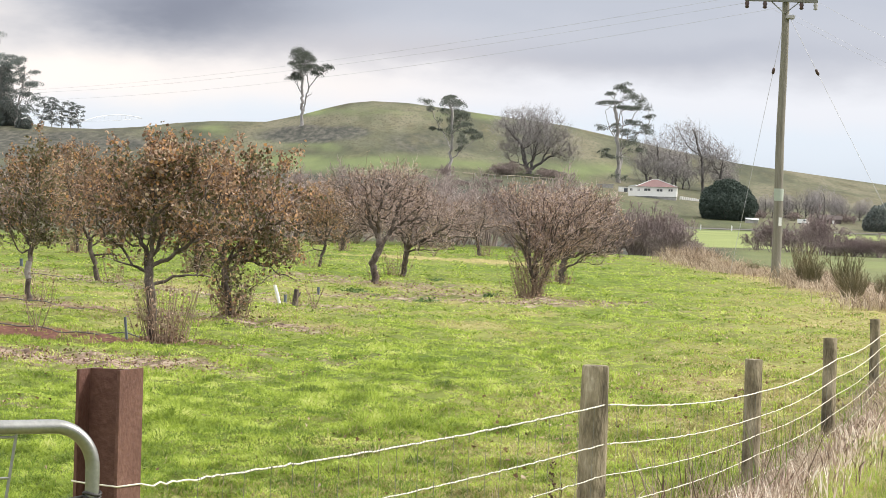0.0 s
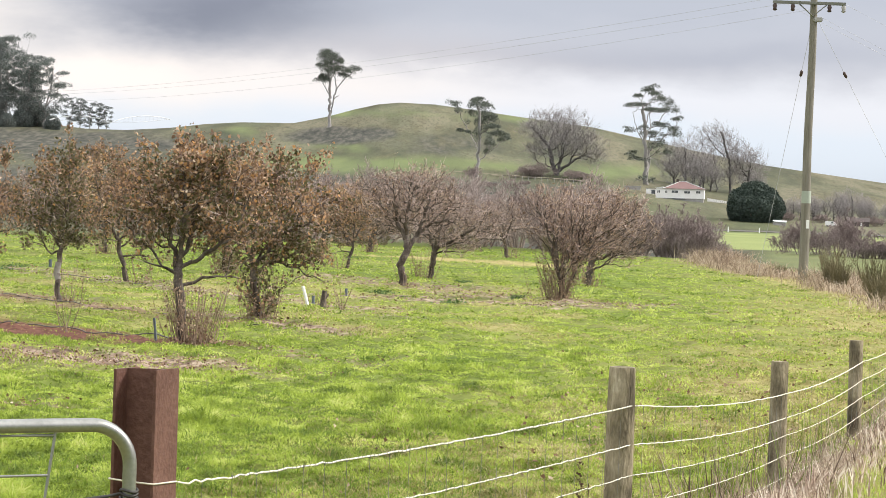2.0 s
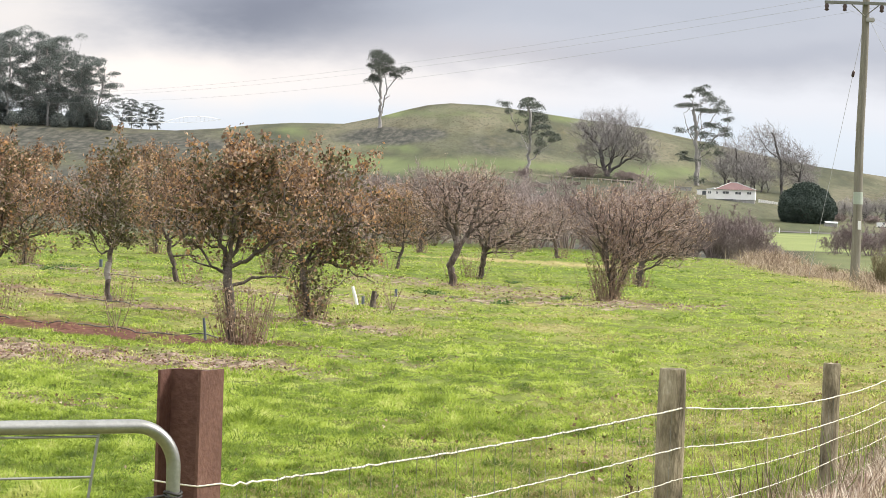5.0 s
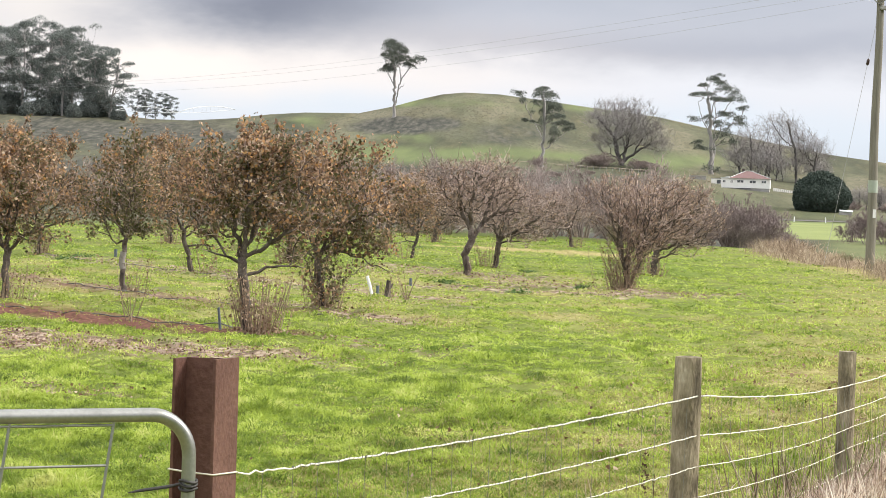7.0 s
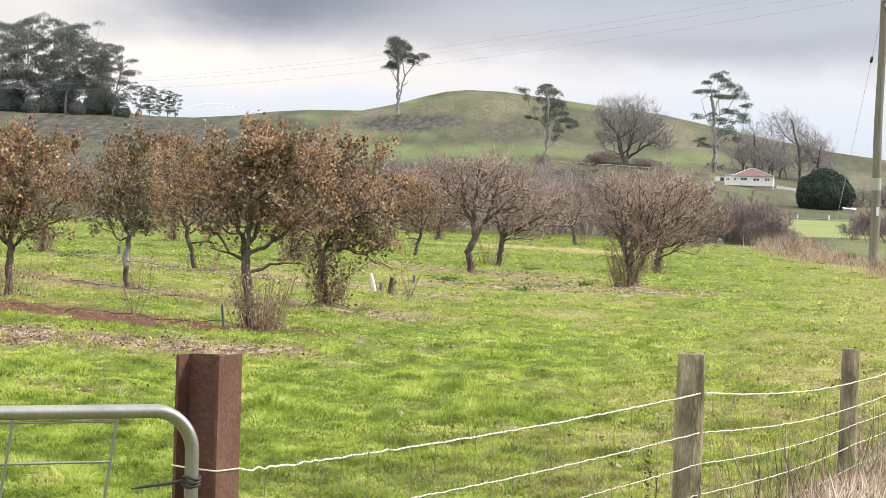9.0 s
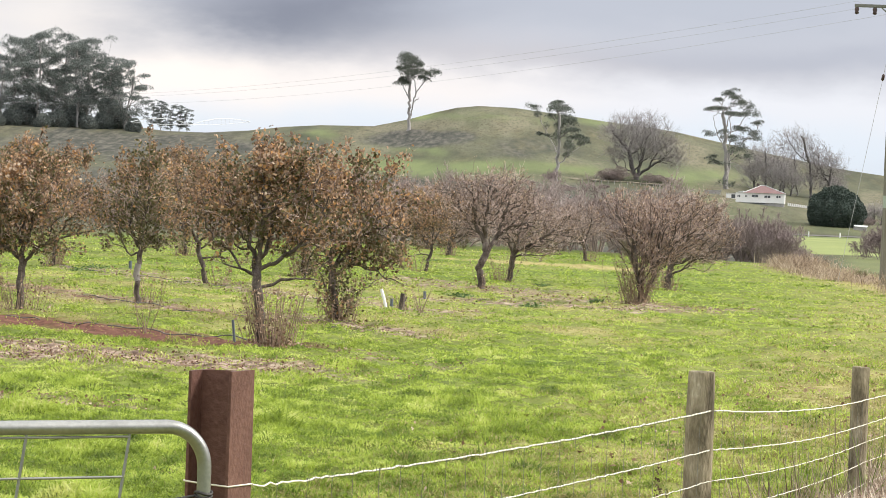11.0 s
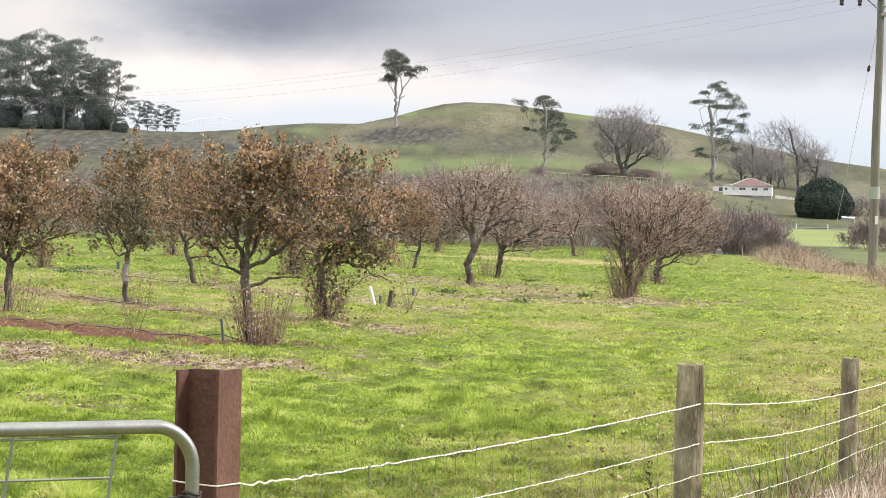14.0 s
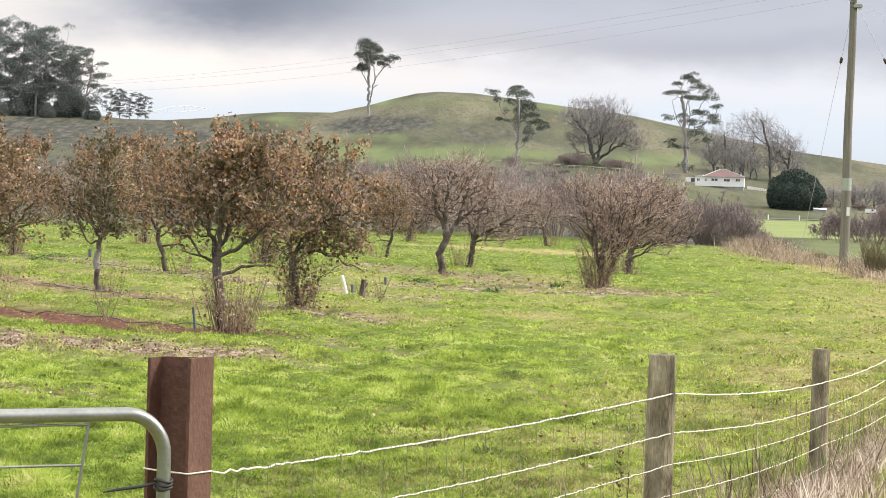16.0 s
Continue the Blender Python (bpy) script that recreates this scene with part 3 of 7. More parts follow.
def build_ground():
    angles = np.unique(np.round(np.concatenate([np.arange(-180, -24, 6), np.arange(-24, -13.5, 1.0), np.arange(-13.5, 13.5, 0.1), np.arange(13.5, 24, 1.0), np.arange(24, 180, 6)]), 3))
    radii = np.concatenate([[0.001, 0.6, 1.5, 3, 5, 7], np.exp(np.linspace(math.log(9), math.log(150), 300)), np.exp(np.linspace(math.log(155), math.log(640), 50)), np.linspace(652, 1400, 90), np.exp(np.linspace(math.log(1450), math.log(4500), 14))])
    A, R = np.meshgrid(np.radians(angles), radii)
    X, Y = R * np.sin(A), R * np.cos(A)
    Z = ground_z(X, Y)
    near = 1 - smooth(110, 150, R)
    Z = Z + near * lumps(X, Y)
    nr, na = X.shape
    v = np.stack([X, Y, Z], -1).reshape(-1, 3)
    i, k = np.meshgrid(np.arange(nr - 1), np.arange(na), indexing="ij")
    k2 = (k + 1) % na
    f = np.stack([i * na + k, i * na + k2, (i + 1) * na + k2, (i + 1) * na + k], -1).reshape(-1, 4)[:, ::-1]
    faces = f
    ob = mesh_obj("ground", v, faces, ground_material(), True)
    x, y, z = v.T
    r, az = np.hypot(x, y), np.degrees(np.arctan2(x, y))
    up = (z - EYE_Z) / np.maximum(r, 1)
    isfar = smooth(140, 175, r) + smooth(1.0, 4.0, x - np.interp(y, FENCE_Y, FENCE_X)) * smooth(55, 75, y)
    lush = np.exp(-((up - 0.0165 - 0.0012 * np.sin(az * 1.3)) / 0.0028) ** 2) * smooth(-5.5, -3.0, az) * (1 - smooth(4.2, 6, az)) * 0.95
    lush = np.maximum(lush, 0.55 * np.exp(-((up - 0.037) / 0.0016) ** 2) * (np.abs(az - 0.6) < 3))
    lush = np.maximum(lush, 0.5 * np.exp(-((up - 0.026 + 0.002 * (az + 3)) / 0.002) ** 2) * smooth(-5, -3.6, az) * (1 - smooth(-1.6, -1.0, az)))
    plain = smooth(292, 300, r) * (1 - smooth(640, 652, r)) * smooth(2, 4, az)
    paddock = plain * (1 - smooth(600, 620, r))
    paddock = np.maximum(paddock, 0.45 * smooth(125, 150, r) * (1 - smooth(284, 292, r)) * smooth(7.3, 8.3, az))
    lush = np.maximum(lush, plain)
    lush = np.maximum(lush, 0.75 * smooth(190, 200, r) * (1 - smooth(226, 232, r)) * smooth(8, 9, az))
    lush = np.maximum(lush, 0.12 * (r > 660) * (r < 800) * smooth(4, 5, az))
    bare = np.exp(-(((az + 1.9) / 1.35) ** 2 + ((up - 0.0272 - 0.0012 * (az + 1.9)) / 0.0036) ** 2) ** 4) * 1.0
    bare = np.maximum(bare, 1.0 * np.exp(-(((az + 8.4) / 4.0) ** 2 + ((up - 0.0205) / 0.0068) ** 2) ** 2))
    bare = np.maximum(bare, 0.5 * np.exp(-(((az - 0.6) / 1.2) ** 2 + ((up - 0.025) / 0.004) ** 2) ** 2))
    bare = np.maximum(bare, 0.8 * smooth(175, 210, r) * (1 - smooth(285, 298, r)) * (1 - smooth(6.5, 8, az)))
    bare = np.maximum(bare, 0.75 * (r > 652) * (1 - smooth(0.0105, 0.0125, up)) * (1 - smooth(3.2, 4.2, az)))
    for name, val in (("soil", soil_at(x, y)), ("litter", litter_at(x, y)), ("dry", dry_at(x, y)), ("far", np.clip(isfar, 0, 1)), ("lush", lush), ("bare", bare), ("paddock", paddock)):
        ob.data.attributes.new(name, "FLOAT", "POINT").data.foreach_set("value", np.clip(val, 0, 1).astype(np.float32))
    return tagged(ob, "rolling green pasture with leaf litter, bare soil strips and hills", "ground", kind="structure")


build_ground()

# ---------------------------------------------------------------- gate post, gate, fence
U, V2 = Vector((0.9245, -0.381, 0)), Vector((0.381, 0.9245, 0))      # the steel post's axes
G = Vector((0.877, 0.480, 0))                                       # along the gate, towards its latch end


def gate_post():
    """H-section steel post: two flanges joined by a web."""
    w, d, tf, tw = 0.152, 0.152, 0.010, 0.008
    out = [(-d / 2, -w / 2), (-d / 2 + tf, -w / 2), (-d / 2 + tf, -tw / 2), (d / 2 - tf, -tw / 2), (d / 2 - tf, -w / 2), (d / 2, -w / 2),
           (d / 2, w / 2), (d / 2 - tf, w / 2), (d / 2 - tf, tw / 2), (-d / 2 + tf, tw / 2), (-d / 2 + tf, w / 2), (-d / 2, w / 2)]
    c = Vector((-0.842, 7.80, 0))
    bm = bmesh.new()
    rings = []
    for z in (-0.55, 0.2, 0.7, 1.068):
        rings.append([bm.verts.new(c + U * a + V2 * b + Vector((0, 0, z + (0.004 if a > 0.05 else 0) * (z > 1)))) for a, b in out])
    for lo, hi in zip(rings, rings[1:]):
        for i in range(12):
            j = (i + 1) % 12
            bm.faces.new((lo[i], lo[j], hi[j], hi[i]))
    bm.faces.new(rings[-1])
    bm.faces.new(rings[0][::-1])
    bmesh.ops.bevel(bm, geom=[e for e in bm.edges if abs(e.verts[0].co.z - e.verts[1].co.z) > 0.1], offset=0.0015, segments=1, affect="EDGES")
    bmesh.ops.recalc_face_normals(bm, faces=bm.faces[:])
    ob = part("gate_post", bm, RUST)
    return tagged(ob, "rusty red-brown steel H-section gate post", "gate post")


def farm_gate():
    end = Vector((-0.849, 7.465, 0))
    top, bot, R, length = 0.922, -0.20, 0.125, 3.4
    g = thing("farm_gate", (end.x, end.y, bot), "galvanised tubular steel farm gate with wire mesh infill", "gate")
    P = lambda s, z: np.array([end.x - G.x * s, end.y - G.y * s, z]) - np.array([end.x, end.y, bot])
    arc = [P(R * (1 - math.cos(a)), top - R + R * math.sin(a)) for a in np.linspace(0, math.pi / 2, 12)]
    arc2 = [P(length - R + R * math.sin(a), top - R + R * math.cos(a)) for a in np.linspace(0, math.pi / 2, 8)]
    low = [P(length - R + R * math.cos(a), bot + R - R * math.sin(a)) for a in np.linspace(0, math.pi / 2, 8)]
    low2 = [P(R - R * math.sin(a), bot + R - R * math.cos(a)) for a in np.linspace(0, math.pi / 2, 8)]
    loop = arc + arc2 + low + low2 + [arc[0]]
    Tubes().add(loop + [loop[1]], 0.0212, 14, False).make("frame", GALV, g)
    for z in (top - 0.029, top - 0.148, top - 0.31, top - 0.50, top - 0.72):
        s0 = 0.235 + (top - z) * 0.14
        tube("mesh_rod", [P(s0, z), P(1.8, z - 0.002), P(length - 0.03, z)], 0.0042, GALV, g, 6)
    for k in range(9):
        s = 0.24 + 0.318 * k
        tube("upright_rod", [P(s, top - 0.018), P(s + 0.075, top - 0.55), P(s + 0.15, bot + 0.02)], 0.0048, GALV, g, 6)
    # wire lashing that ties the gate to its post
    c = Tubes()
    for k in range(3):
        zc = 0.722 - 0.012 * k
        c.add([P(0.0, zc) + np.array([math.cos(a) * 0.026, math.sin(a) * 0.026, 0.004 * math.sin(2 * a + k)]) for a in np.linspace(0, 2 * math.pi, 13)], 0.0045, 5)
    c.add([P(0.02, 0.715), P(0.07, 0.706), P(0.15, 0.698), P(0.19, 0.692)], [0.004, 0.0055, 0.005, 0.002], 6)
    c.add([P(0.005, 0.70), P(-0.01, 0.66), P(-0.03, 0.62), P(-0.025, 0.56)], 0.004, 5)
    c.make("lashing", BLACKW, g, "dark twisted wire lashing")
    return g


# post: x, y, top, radius, lean, heights of the five line wires
POSTS = [(0.943, 11.30, 0.910, 0.0625, 0.004, (0.737, 0.560, 0.418, 0.28, 0.13)),
         (2.590, 17.66, 0.597, 0.062, 0.006, (0.372, 0.200, 0.074, -0.065, -0.22)),
         (3.850, 21.70, 0.572, 0.060, 0.000, (0.393, 0.232, 0.082, -0.07, -0.22)),
         (5.760, 29.50, 0.440, 0.060, -0.004, (0.245, 0.095, -0.06, -0.22, -0.36)),
         (9.900, 46.00, 0.30, 0.060, 0.0, (0.10, -0.06, -0.2, -0.34, -0.46))]


def fence():
    f = thing("wire_fence", (0.955, 11.30, -0.3), "rural wire fence with round weathered timber posts and mesh", "fence")
    o = np.array([0.955, 11.30, -0.3])
    rng = np.random.default_rng(4)
    for x, y, top, r, lean, _ in POSTS:
        base = -0.95
        n = 10
        zs = np.array([base, base + 0.5, 0.0, top - 0.25, top - 0.05, top - 0.007, top])
        rr = r * np.array([1.04, 1.03, 1.02, 1.0, 0.995, 0.99, 0.955])
        pts = np.stack([x + lean * (zs - base), np.full(7, y), zs], 1) - o
        t = Tubes().add(pts, rr, 14)
        ob = t.make("post", POSTW, f)
        c = np.array([v.co for v in ob.data.vertices])
        c[:, :2] += 0.0025 * np.stack([np.sin(c[:, 2] * 9 + np.arctan2(c[:, 1], c[:, 0]) * 3), np.cos(c[:, 2] * 7 + 1)], 1)
        ob.data.vertices.foreach_set("co", c.ravel().astype(np.float32))
    # line wires lie on the road side of the posts
    ends = [np.array([-0.738, 7.838, 0.0])] + [np.array([p[0], p[1], 0.0]) + np.array([0.930, -0.367, 0.0]) * (p[3] + 0.003) for p in POSTS]
    heights = [(0.705, 0.52, 0.37, 0.22, 0.07)] + [p[5] for p in POSTS]
    radius = (0.0033, 0.0027, 0.0022, 0.0022, 0.0020)
    for w in range(5):
        pts = []
        for i in range(len(ends) - 1):
            a, b = ends[i].copy(), ends[i + 1].copy()
            a[2], b[2] = heights[i][w], heights[i + 1][w]
            sag = 0.022 if i == 0 else 0.035
            n = 110 if i == 0 else 60 if i < 3 else 30
            for s in np.linspace(0, 1, n, endpoint=False):
                p = a + (b - a) * s
                p[2] -= 4 * sag * s * (1 - s)
                kink = 0.0036 * (1 - min(1, s * 3)) if i == 0 else 0.0
                p = p + rng.normal(size=3) * np.array([0.0015, 0.0015, 0.0012 + kink * 0.6])
                pts.append(p - o)
        lw = tube("line_wire", pts, radius[w] * np.linspace(1.0, 1.35, len(pts)), WIRE, f, 6, "pale galvanised wire" if w == 0 else "")
        # a second strand round it, darkened for the shade in the wire's twist
        q = np.array(pts[:112])
        run = np.concatenate([[0], np.cumsum(np.linalg.norm(np.diff(q, axis=0), axis=1))])
        s = np.arange(0.35, run[-1], 0.006)
        q = np.stack([np.interp(s, run, q[:, k]) for k in range(3)], 1)
        d = np.gradient(q, axis=0)
        d /= np.linalg.norm(d, axis=1, keepdims=True)
        sx = np.cross(d, (0, 0, 1.0))
        up = np.cross(sx, d)
        ph = (s / 0.032 * 2 * math.pi)[:, None]
        q = q + (sx * np.cos(ph) + up * np.sin(ph)) * radius[w] * 1.4
        tube("twist_strand", list(q), radius[w] * 0.40, TICK, lw, 4)
    # the top wire is wrapped round the steel post
    c = np.array([-0.842, 7.80, 0.0])
    u, v = np.array(U), np.array(V2)
    ring = [c + u * a + v * b + np.array([0, 0, 0.712 + 0.004 * k]) - o for k, (a, b) in enumerate([(0.079, 0.075), (0.079, -0.079), (-0.02, -0.082), (-0.079, -0.079), (-0.079, 0.08), (0.07, 0.082)])]
    tube("wrap_wire", ring, 0.003, WIRE, f, 6)
    # upright stay wires of the mesh, from the top wire down
    for i in range(4):
        a, b = ends[i].copy(), ends[i + 1].copy()
        a[2], b[2] = heights[i][0], heights[i + 1][0]
        la, lb = heights[i][4] - 0.12, heights[i + 1][4] - 0.12
        run = np.linalg.norm((b - a)[:2])
        n = int(run / (0.155 if i < 1 else 0.30))
        mesh = None
        for k in range(1, n):
            s = k / n + rng.uniform(-0.12, 0.12) / n
            p = a + (b - a) * s
            p[2] -= 4 * (0.022 if i == 0 else 0.035) * s * (1 - s)
            drop = p[2] - (la + (lb - la) * s)
            skew = rng.normal() * 0.012 - 0.02
            d = (b - a) / run
            at = lambda q: p - o + d * skew * q / drop - np.array([0, 0, q])
            pts, rad = [at(-0.004)], [0.0034]
            for w in range(1, 5):
                gap = heights[i][0] - heights[i][w] + (heights[i + 1][0] - heights[i + 1][w] - heights[i][0] + heights[i][w]) * s
                pts += [at(gap - 0.009), at(gap - 0.005), at(gap + 0.004), at(gap + 0.008)]
                rad += [0.0009, 0.0026, 0.0026, 0.0009]
            pts[1:1] = [at(0.006), at(0.010)]
            rad[1:1] = [0.0028, 0.0009]
            pts.append(at(drop))
            rad.append(0.0009)
            tube("stay_wire", pts, rad, STAYW, f, 4)
    return f


gate_post()
farm_gate()
fence()

# ---------------------------------------------------------------- hazel orchard
def in_blobs(rng, n, crown, deep=1.0, hollow=2.4, floor=0.15):
    """n points inside a union of crown lobes (x, z, half width, half height), thicker towards their skins."""
    vol = np.array([rx * rx * rz for _, _, rx, rz in crown]) ** 0.8
    pick = rng.choice(len(crown), n, p=vol / vol.sum())
    q = rng.normal(size=(n, 3))
    q /= np.linalg.norm(q, axis=1, keepdims=True)
    ragged = 1 + 0.16 * np.sin(q[:, 0] * 5 + pick * 1.7) * np.sin(q[:, 1] * 6 + pick) + 0.18 * np.sin(q[:, 2] * 7 + q[:, 0] * 4 + 2.3 * pick)
    q *= (rng.uniform(size=n) ** (1 / hollow) * ragged * rng.uniform(0.86, 1.12, n))[:, None]
    c = np.array(crown)[pick]
    mid = rng.normal(size=len(crown)) * 0.22 * np.array(crown)[:, 2]
    p = np.stack([c[:, 0] + q[:, 0] * c[:, 2], mid[pick] + q[:, 1] * c[:, 2] * deep, c[:, 1] + q[:, 2] * c[:, 3]], 1)
    p[:, 2] = np.maximum(p[:, 2], floor + 0.08 * floor * rng.normal(size=n))
    return p


class Growth:
    """A branching frame: limbs first, then every tip joins the nearest wood by the shortest way from the root."""
    def __init__(self, rng, limbs, step, side=0.12, stout=0.0):
        self.rng, self.step = rng, step
        self.p = np.zeros((60000, 3))
        self.up = np.full(60000, -1)
        self.run, self.least = np.zeros(60000), np.zeros(60000)
        self.n = 0
        for k, guide in enumerate(limbs):
            g = np.array([(x, 0.0, z) for x, z in guide])
            total = np.linalg.norm(np.diff(g, axis=0), axis=1).sum()
            at = -1
            if self.n and np.linalg.norm(self.p[:self.n][:, [0, 2]] - g[0][[0, 2]], axis=1).min() < 3 * step:
                at = int(np.argmin(np.linalg.norm(self.p[:self.n][:, [0, 2]] - g[0][[0, 2]], axis=1)))
                g[:, 1] += self.p[at][1]
                out = rng.choice((-1, 1)) * rng.uniform(0.1, 0.55) * total
                g[:, 1] += out * np.linspace(0, 1, len(g)) ** 1.2
                g[0] = self.p[at]
            s = np.linspace(0, len(g) - 1, max(4, int(total / step)))
            q = np.stack([np.interp(s, range(len(g)), g[:, c]) for c in range(3)], 1)
            # rounded, slightly crooked
            for _ in range(2):
                q[1:-1] = (q[:-2] + 2 * q[1:-1] + q[2:]) / 4
            q[1:] += np.cumsum(rng.normal(size=(len(q) - 1, 3)), axis=0) * side * step * 0.5
            q[1:-1] += rng.normal(size=(len(q) - 2, 3)) * step * 0.20
            for i, pt in enumerate(q):
                if at >= 0 and i == 0:
                    continue
                at = self.add(pt, at)
                u = i / (len(q) - 1)
                self.least[at] = stout * (1.0 - 0.25 * u if k == 0 else 0.42 - 0.34 * u)

    def add(self, pt, parent):
        i = self.n
        self.p[i], self.up[i] = pt, parent
        self.run[i] = self.run[parent] + np.linalg.norm(pt - self.p[parent]) if parent >= 0 else 0.0
        self.n += 1
        return i

    def reach(self, tips, cost=0.3, arch=0.35, wander=0.07, lift=0.0):
        d = np.array([np.linalg.norm(self.p[:self.n] - t, axis=1).min() for t in tips])
        for t in tips[np.argsort(d + self.rng.uniform(0, 0.25, len(d)) * d.max())]:
            dx = self.p[:self.n] - t
            gap = np.sqrt(np.einsum("ij,ij->i", dx, dx))
            # wood far below a tip is seldom its parent's place, wood above it even less
            c = gap + cost * self.run[:self.n] + 0.9 * np.maximum(0, dx[:, 2])
            i = int(np.argmin(c))
            a, length = self.p[i].copy(), gap[i]
            if length < 0.3 * self.step:
                continue
            j = self.up[i]
            way = (a - self.p[j]) / (np.linalg.norm(a - self.p[j]) + 1e-9) if j >= 0 else np.array([0, 0, 1.0])
            ctrl = a + way * arch * length + np.array([0, 0, lift * length])
            m = max(2, int(length / self.step))
            at = i
            for u in np.linspace(0, 1, m + 1)[1:]:
                pt = a * (1 - u) ** 2 + 2 * ctrl * u * (1 - u) + t * u * u
                at = self.add(pt + self.rng.normal(size=3) * wander * length / m * (u < 1), at)
            if self.n > 59000:
                break

    def chains(self, tip_r, power=2.3, most=1e9):
        """Runs of wood from fork to end, with radii that grow with the ends they carry."""
        n = self.n
        load = np.zeros(n)
        kids = [[] for _ in range(n)]
        for i in range(n - 1, -1, -1):
            if not kids[i]:
                load[i] = 1
            if self.up[i] >= 0:
                kids[self.up[i]].append(i)
                load[self.up[i]] += load[i]
        r = np.maximum(np.minimum(tip_r * load ** (1 / power), most), self.least[:n])
        out, heads = [], [(i, -1) for i in range(n) if self.up[i] < 0]
        while heads:
            i, frm = heads.pop()
            line, rad = ([self.p[frm]], [r[i]]) if frm >= 0 else ([], [])
            while True:
                line.append(self.p[i])
                rad.append(r[i])
                if not kids[i]:
                    break
                best = max(kids[i], key=lambda c: load[c])
                heads += [(c, i) for c in kids[i] if c != best]
                i = best
            if len(line) > 1:
                out.append((np.array(line), np.array(rad)))
        return out


def woody(t, rng, limbs, crown, tips, step, tip_r, power, most, bark, twig_mat, spurs=3, spur=0.16, deep=1.0, cost=0.3, arch=0.35, wander=0.07, lift=0.0, side=0.5, split=3.0, floor=0.15, knob=0.0, hollow=2.4, butt=1.25):
    """Trunk and twigs of a tree under t. Returns the twig points, for leaves."""
    g = Growth(rng, limbs, step, side, most * 0.9)
    g.reach(in_blobs(rng, tips, crown, deep, hollow, floor), cost, arch, wander, lift)
    wood, tw, pts = Tubes(), Tubes(), []
    for line, rad in g.chains(tip_r, power, most):
        if rad[0] > split * tip_r:
            rad = rad.copy()
            if line[0][2] < 2 * step:
                rad[0] *= butt
            wood.add(line, rad, 9 if rad[0] > 8 * tip_r else 5)
        else:
            tw.add(line, rad, 3)
        pts.append(line[max(1, len(line) // 3):])
        d = line[-1] - line[-2]
        d /= np.linalg.norm(d) + 1e-9
        for k in range(spurs):
            i = rng.integers(max(0, len(line) - 4), len(line))
            q, w = shoot(rng, line[i], off(rng, d, rng.uniform(0.2, 0.9)) + np.array([0, 0, 0.25 + lift]), spur * rng.uniform(0.4, 1.3), tip_r * 0.9, 2, 0.15, 0.05, 0.5)
            tw.add(q, w, 3)
            pts.append(q[1:])
    wood.make("trunk", bark, t)
    tagged(tw.make("twig_canopy", twig_mat, t), kind="stuff")
    return np.concatenate(pts)


